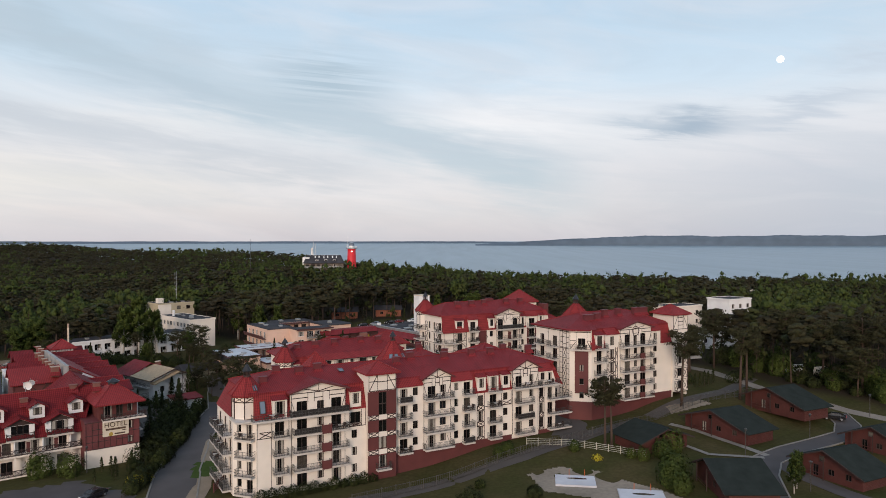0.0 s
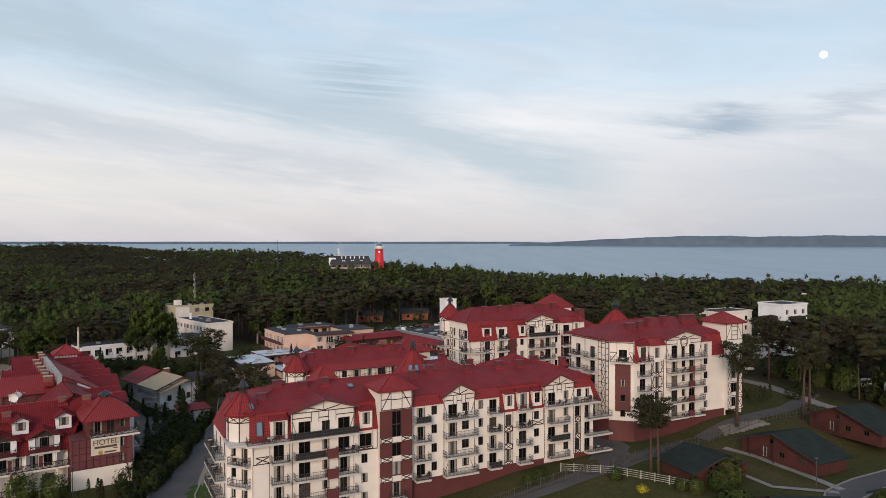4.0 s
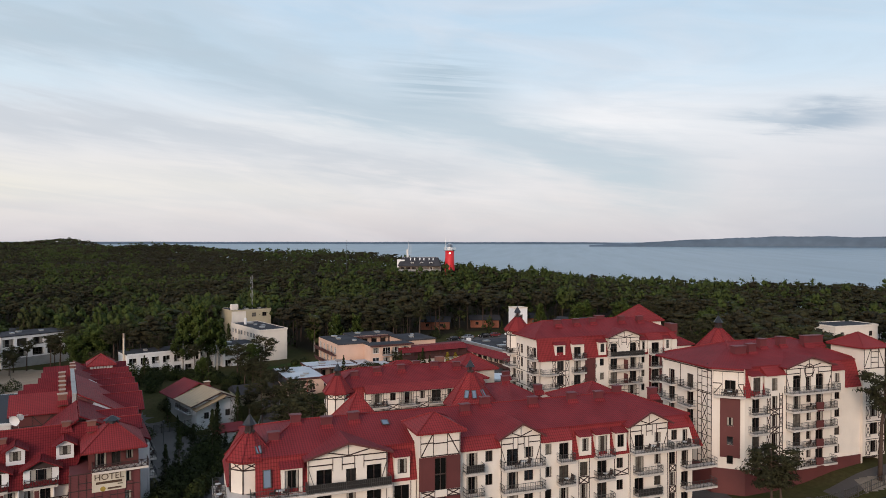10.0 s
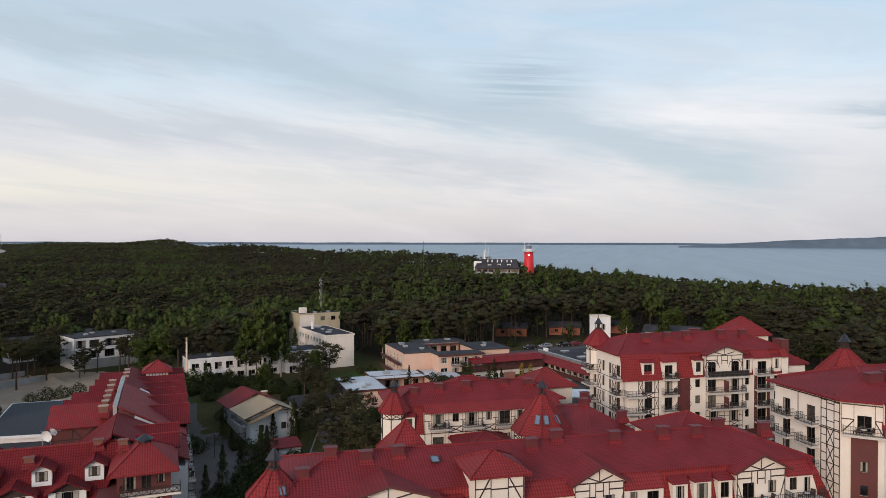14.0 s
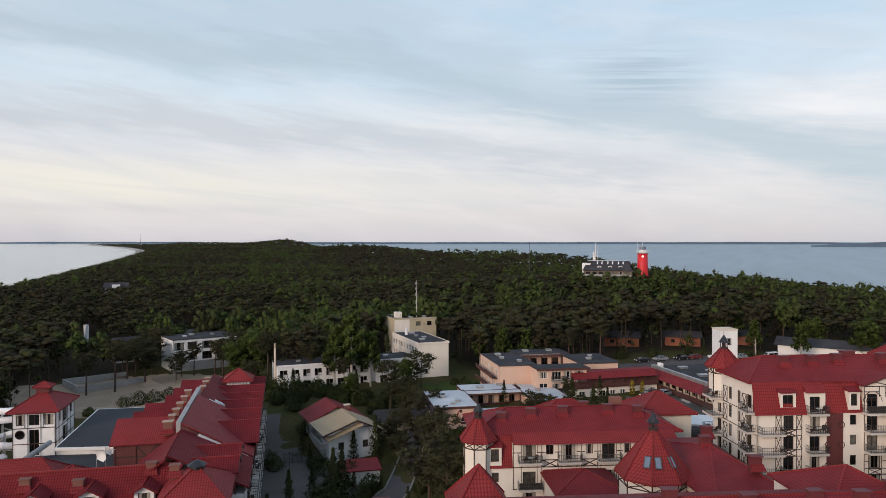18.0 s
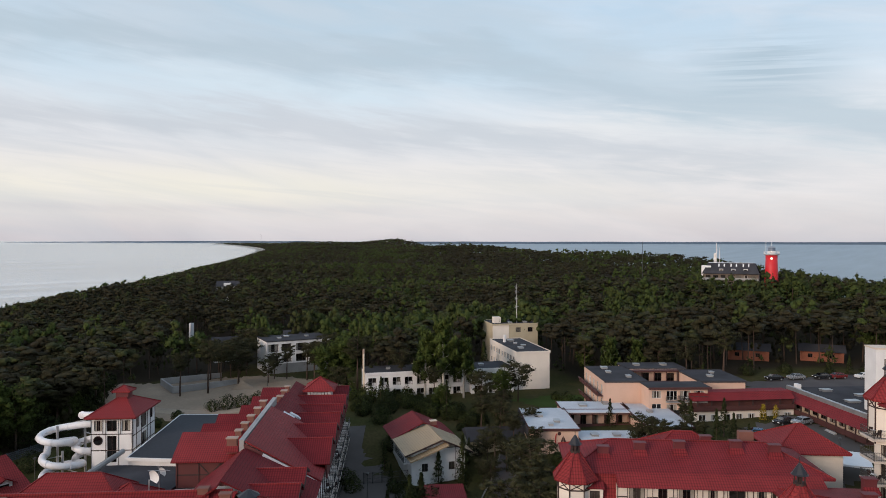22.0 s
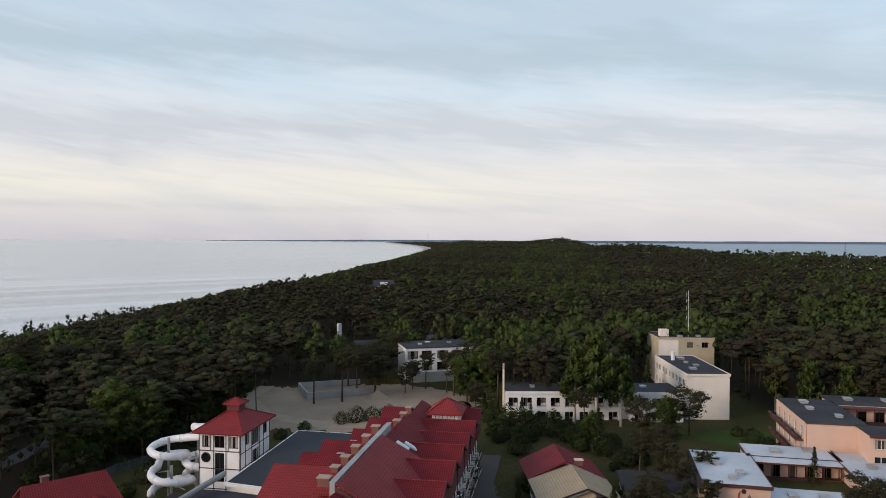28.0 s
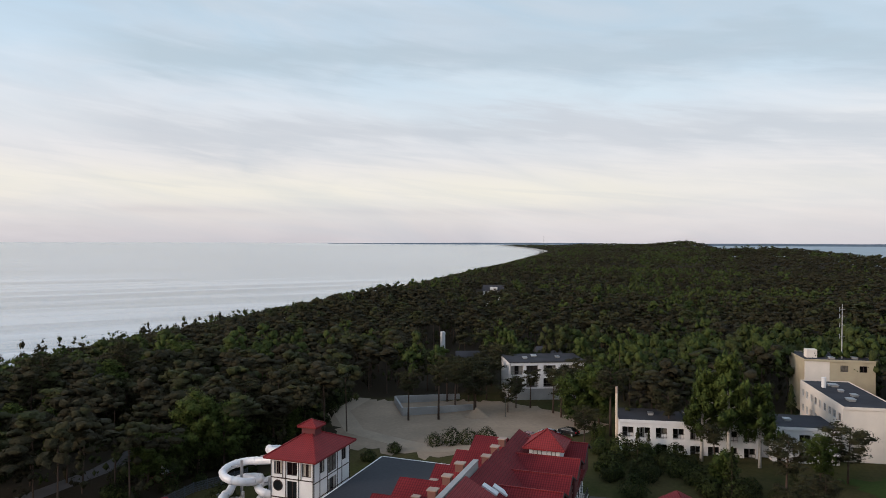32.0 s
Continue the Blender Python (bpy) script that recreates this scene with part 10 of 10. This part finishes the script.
for i in range(17):
    f = i / 16
    plant("h", -50.2 - 8.4 * f + 1.5 * math.sin(f * 3), 112.0 + 54.0 * f, 0.9 + 0.25 * math.sin(i * 1.7), 100 - 8 * f)
for i in range(11):
    f = i / 10
    plant("u", -54.0 - 6.0 * f, 122.0 + 38.0 * f, 1.0 + 0.3 * math.sin(i * 2.3))
for i in range(9):
    plant("u", -57.5 - i * 0.9, 140.0 + i * 3.6 + (i % 2) * 1.2, 1.1)
for x, y, s in ((-142.2, 178.2, 0.9), (-141.5, 172.1, 0.9), (-138.7, 189.4, 1.0), (-136.5, 192.0, 0.9), (-134.5, 195.0, 0.9), (-140.5, 186.5, 0.8), (-86.0, 186.0, 0.9), (-83.0, 170.0, 0.8), (-80.0, 168.0, 0.8), (-74.0, 172.0, 0.9), (-70.0, 170.0, 0.9), (-84.0, 166.0, 0.7),
                (-112.0, 204.0, 1.1), (-108.0, 205.0, 1.2), (-104.0, 207.0, 1.2), (-100.0, 208.0, 1.1), (-96.0, 207.0, 1.1), (-92.0, 205.0, 1.2), (-88.0, 203.0, 1.2), (-106.0, 200.0, 1.1), (-102.0, 197.0, 1.2), (-98.0, 200.0, 1.2), (-84.0, 204.0, 1.1), (-78.0, 203.0, 1.1), (-95.0, 194.0, 1.0),
                (-73.0, 233.0, 0.8), (-69.0, 230.5, 0.8), (-65.0, 228.0, 0.8), (-62.0, 226.0, 0.8), (-44.0, 205.0, 0.9), (-38.0, 203.0, 0.8), (-30.0, 203.0, 0.8), (-48.0, 185.0, 1.0), (-52.0, 189.0, 1.0), (-47.0, 178.0, 1.1), (-43.0, 171.0, 1.1), (-50.0, 168.0, 0.9),
                (72.0, 172.0, 0.9), (76.0, 175.0, 1.0), (88.0, 170.0, 1.1), (95.0, 160.0, 1.0), (60.0, 171.0, 0.8), (-126.0, 132.0, 1.0), (-131.0, 138.0, 1.0), (-136.0, 143.0, 1.1), (-139.0, 152.0, 1.1), (-141.0, 160.0, 1.1), (-133.0, 150.0, 0.8), (-148.0, 128.0, 1.1), (-156.0, 131.0, 1.1), (-145.0, 120.0, 1.2),
                (-20.0, 285.0, 0.8), (-12.0, 289.0, 0.8), (-30.0, 281.0, 0.8), (-4.0, 293.0, 0.8), (-38.0, 274.0, 0.9), (20.0, 305.0, 0.9), (-14.0, 97.0, 0.8), (6.0, 112.0, 0.6), (14.0, 106.0, 0.8), (4.0, 104.0, 0.9), (-22.0, 99.0, 0.9)):
    plant("u", x, y, s)
# thickets: trees and shrubs scattered over an outline
def thicket(poly, kinds, gap, seed, lo=0.7, hi=1.05, shun=()):
    rng = random.Random(seed)
    xs, ys = [p[0] for p in poly], [p[1] for p in poly]
    done = []
    for _ in range(900):
        x, y = rng.uniform(min(xs), max(xs)), rng.uniform(min(ys), max(ys))
        if not inside(np.array([x]), np.array([y]), poly)[0] or any(math.hypot(x - a, y - b) < gap for a, b in done) or any(math.hypot(x - a, y - b) < r for a, b, r in shun):
            continue
        done.append((x, y))
        plant(rng.choice(kinds), round(x, 1), round(y, 1), rng.uniform(lo, hi))


thicket([(-122, 211), (-112, 213), (-99, 212), (-86, 210), (-80, 216), (-75, 216), (-75, 203), (-82, 203), (-96, 207), (-98, 195), (-103, 193)], "suuhuue", 3.0, 1, 0.6, 0.95)
thicket([(-80, 200), (-74.6, 203), (-68, 191), (-64, 182), (-67, 181), (-71, 190)], "psuu", 3.0, 2, 0.42, 0.62)
thicket([(-67, 190), (-63, 194), (-53.5, 190), (-49, 182), (-58, 176), (-62, 180)], "ppu", 3.8, 3, 0.36, 0.5)
thicket([(-44, 199), (-39, 214), (-33, 211), (-31, 204), (-33, 197), (-40, 193)], "pusu", 3.4, 4, 0.38, 0.55)
thicket([(-58, 136), (-63, 150), (-64, 160), (-62, 164), (-59.5, 160), (-57, 148)], "uus", 2.6, 5, 0.8, 1.1)
thicket([(-168, 112), (-178, 122), (-198, 146), (-222, 166), (-232, 160), (-210, 132), (-186, 104)], "uupbe", 4.2, 6, 0.8, 1.2)
thicket([(-146, 128), (-156, 140), (-172, 156), (-190, 172), (-196, 178), (-180, 182), (-160, 168), (-146, 154)], "uupbe", 4.2, 7, 0.75, 1.15)
thicket([(84, 172), (98, 154), (106, 136), (112, 140), (104, 160), (92, 176)], "uupe", 4.0, 8, 0.8, 1.3, ((92, 182, 5), (97, 177, 5)))
thicket([(-160, 206), (-153, 212), (-146, 222), (-138, 226), (-146, 230), (-158, 218), (-166, 212)], "p", 6.5, 9, 0.55, 0.72)
thicket([(77, 197), (85, 179), (98, 161), (106, 143), (113, 150), (100, 186), (86, 206)], "uuue", 4.8, 12, 1.1, 1.8, ((92, 182, 4), (97, 177, 4), (91, 172, 3)))
thicket([(-166, 112), (-176, 120), (-196, 146), (-220, 168), (-236, 176), (-240, 150), (-214, 126), (-186, 100)], "u", 5.4, 13, 1.4, 2.3)
thicket([(-150, 134), (-160, 142), (-176, 158), (-196, 176), (-202, 186), (-190, 190), (-176, 176), (-160, 166), (-148, 156)], "uuu", 5.2, 14, 1.2, 2.0)
thicket([(60, 196), (66, 200), (60, 214), (52, 226), (46, 224)], "uup", 3.6, 10, 0.7, 1.1)
thicket([(-66, 206), (-60, 208), (-56, 202), (-60, 192), (-70, 198)], "us", 3.4, 11, 0.5, 0.75)
# climbing plants at the foot of the front house
for i in range(12):
    x, y = -28.4 + i * 1.5, 108.2 + i * 0.86
    plant("u", x, y, 0.55)
# chairs and tables on some of the balconies
def world_of(ob):
    m = ob.matrix_basis.copy()
    while ob.parent:
        ob = ob.parent
        m = ob.matrix_basis @ m
    return m


def chair():
    c = thing("balcony_chair", "brown wicker chair on an apartment balcony", "chair", None, "balcony chairs")
    part("seat", G().box((-0.26, -0.26, 0.38), (0.26, 0.26, 0.48)), TIMBER, c)
    part("backrest", G().prism([(-0.26, 0.2, 0.48), (0.26, 0.2, 0.48), (0.26, 0.34, 0.98), (-0.26, 0.34, 0.98)], (0, 0.06, 0)), TIMBER, c)
    for sx in (-0.22, 0.22):
        for sy in (-0.22, 0.22):
            part("leg", G().beam((sx, sy, 0.01), (sx, sy, 0.4), 0.06), TIMBER, c)
    return c


def table():
    c = thing("balcony_table", "small round pale table on an apartment balcony", "table", None, "balcony tables")
    part("tabletop", G().cone((0, 0, 0.68), 0.36, 0.36, 0.05, 10), WFRAME, c)
    part("stem", G().tube([(0, 0, 0.03), (0, 0, 0.7)], 0.05, 6), METAL, c)
    part("foot", G().cone((0, 0, 0.0), 0.25, 0.2, 0.04, 8), METAL, c)
    return c


CHAIR, TABLE, first = chair(), table(), True
for ob, w, d, pick in SPOTS:
    if pick < 0.66 or w < 2.2:
        continue
    base = world_of(ob)
    for kind, dx, dy, turn in ((CHAIR, -0.75, -d / 2, 60 + 200 * pick), (TABLE, 0.0, -d / 2 - 0.1, 0), (CHAIR, 0.75, -d / 2, -80 * pick)):
        m = base @ pose(dx, dy, 0.0, 0, 0, turn)
        if first and kind.get("set") is None:
            kind["set"] = 1
            kind.matrix_basis = m
        else:
            copy_thing(kind, m)
# far masts on the wooded skyline
for x, y, h in ((-130, 470, 36), (-2250, 2050, 74)):
    k = thing("radio_mast", "thin radio mast rising over the woods", "mast", pose(x, y, gz(x, y)), "radio masts")
    part("pole", G().tube([(0, 0, 0), (0, 0, h)], [0.18 if h < 40 else 0.8, 0.10 if h < 40 else 0.4], 6), METAL, k)
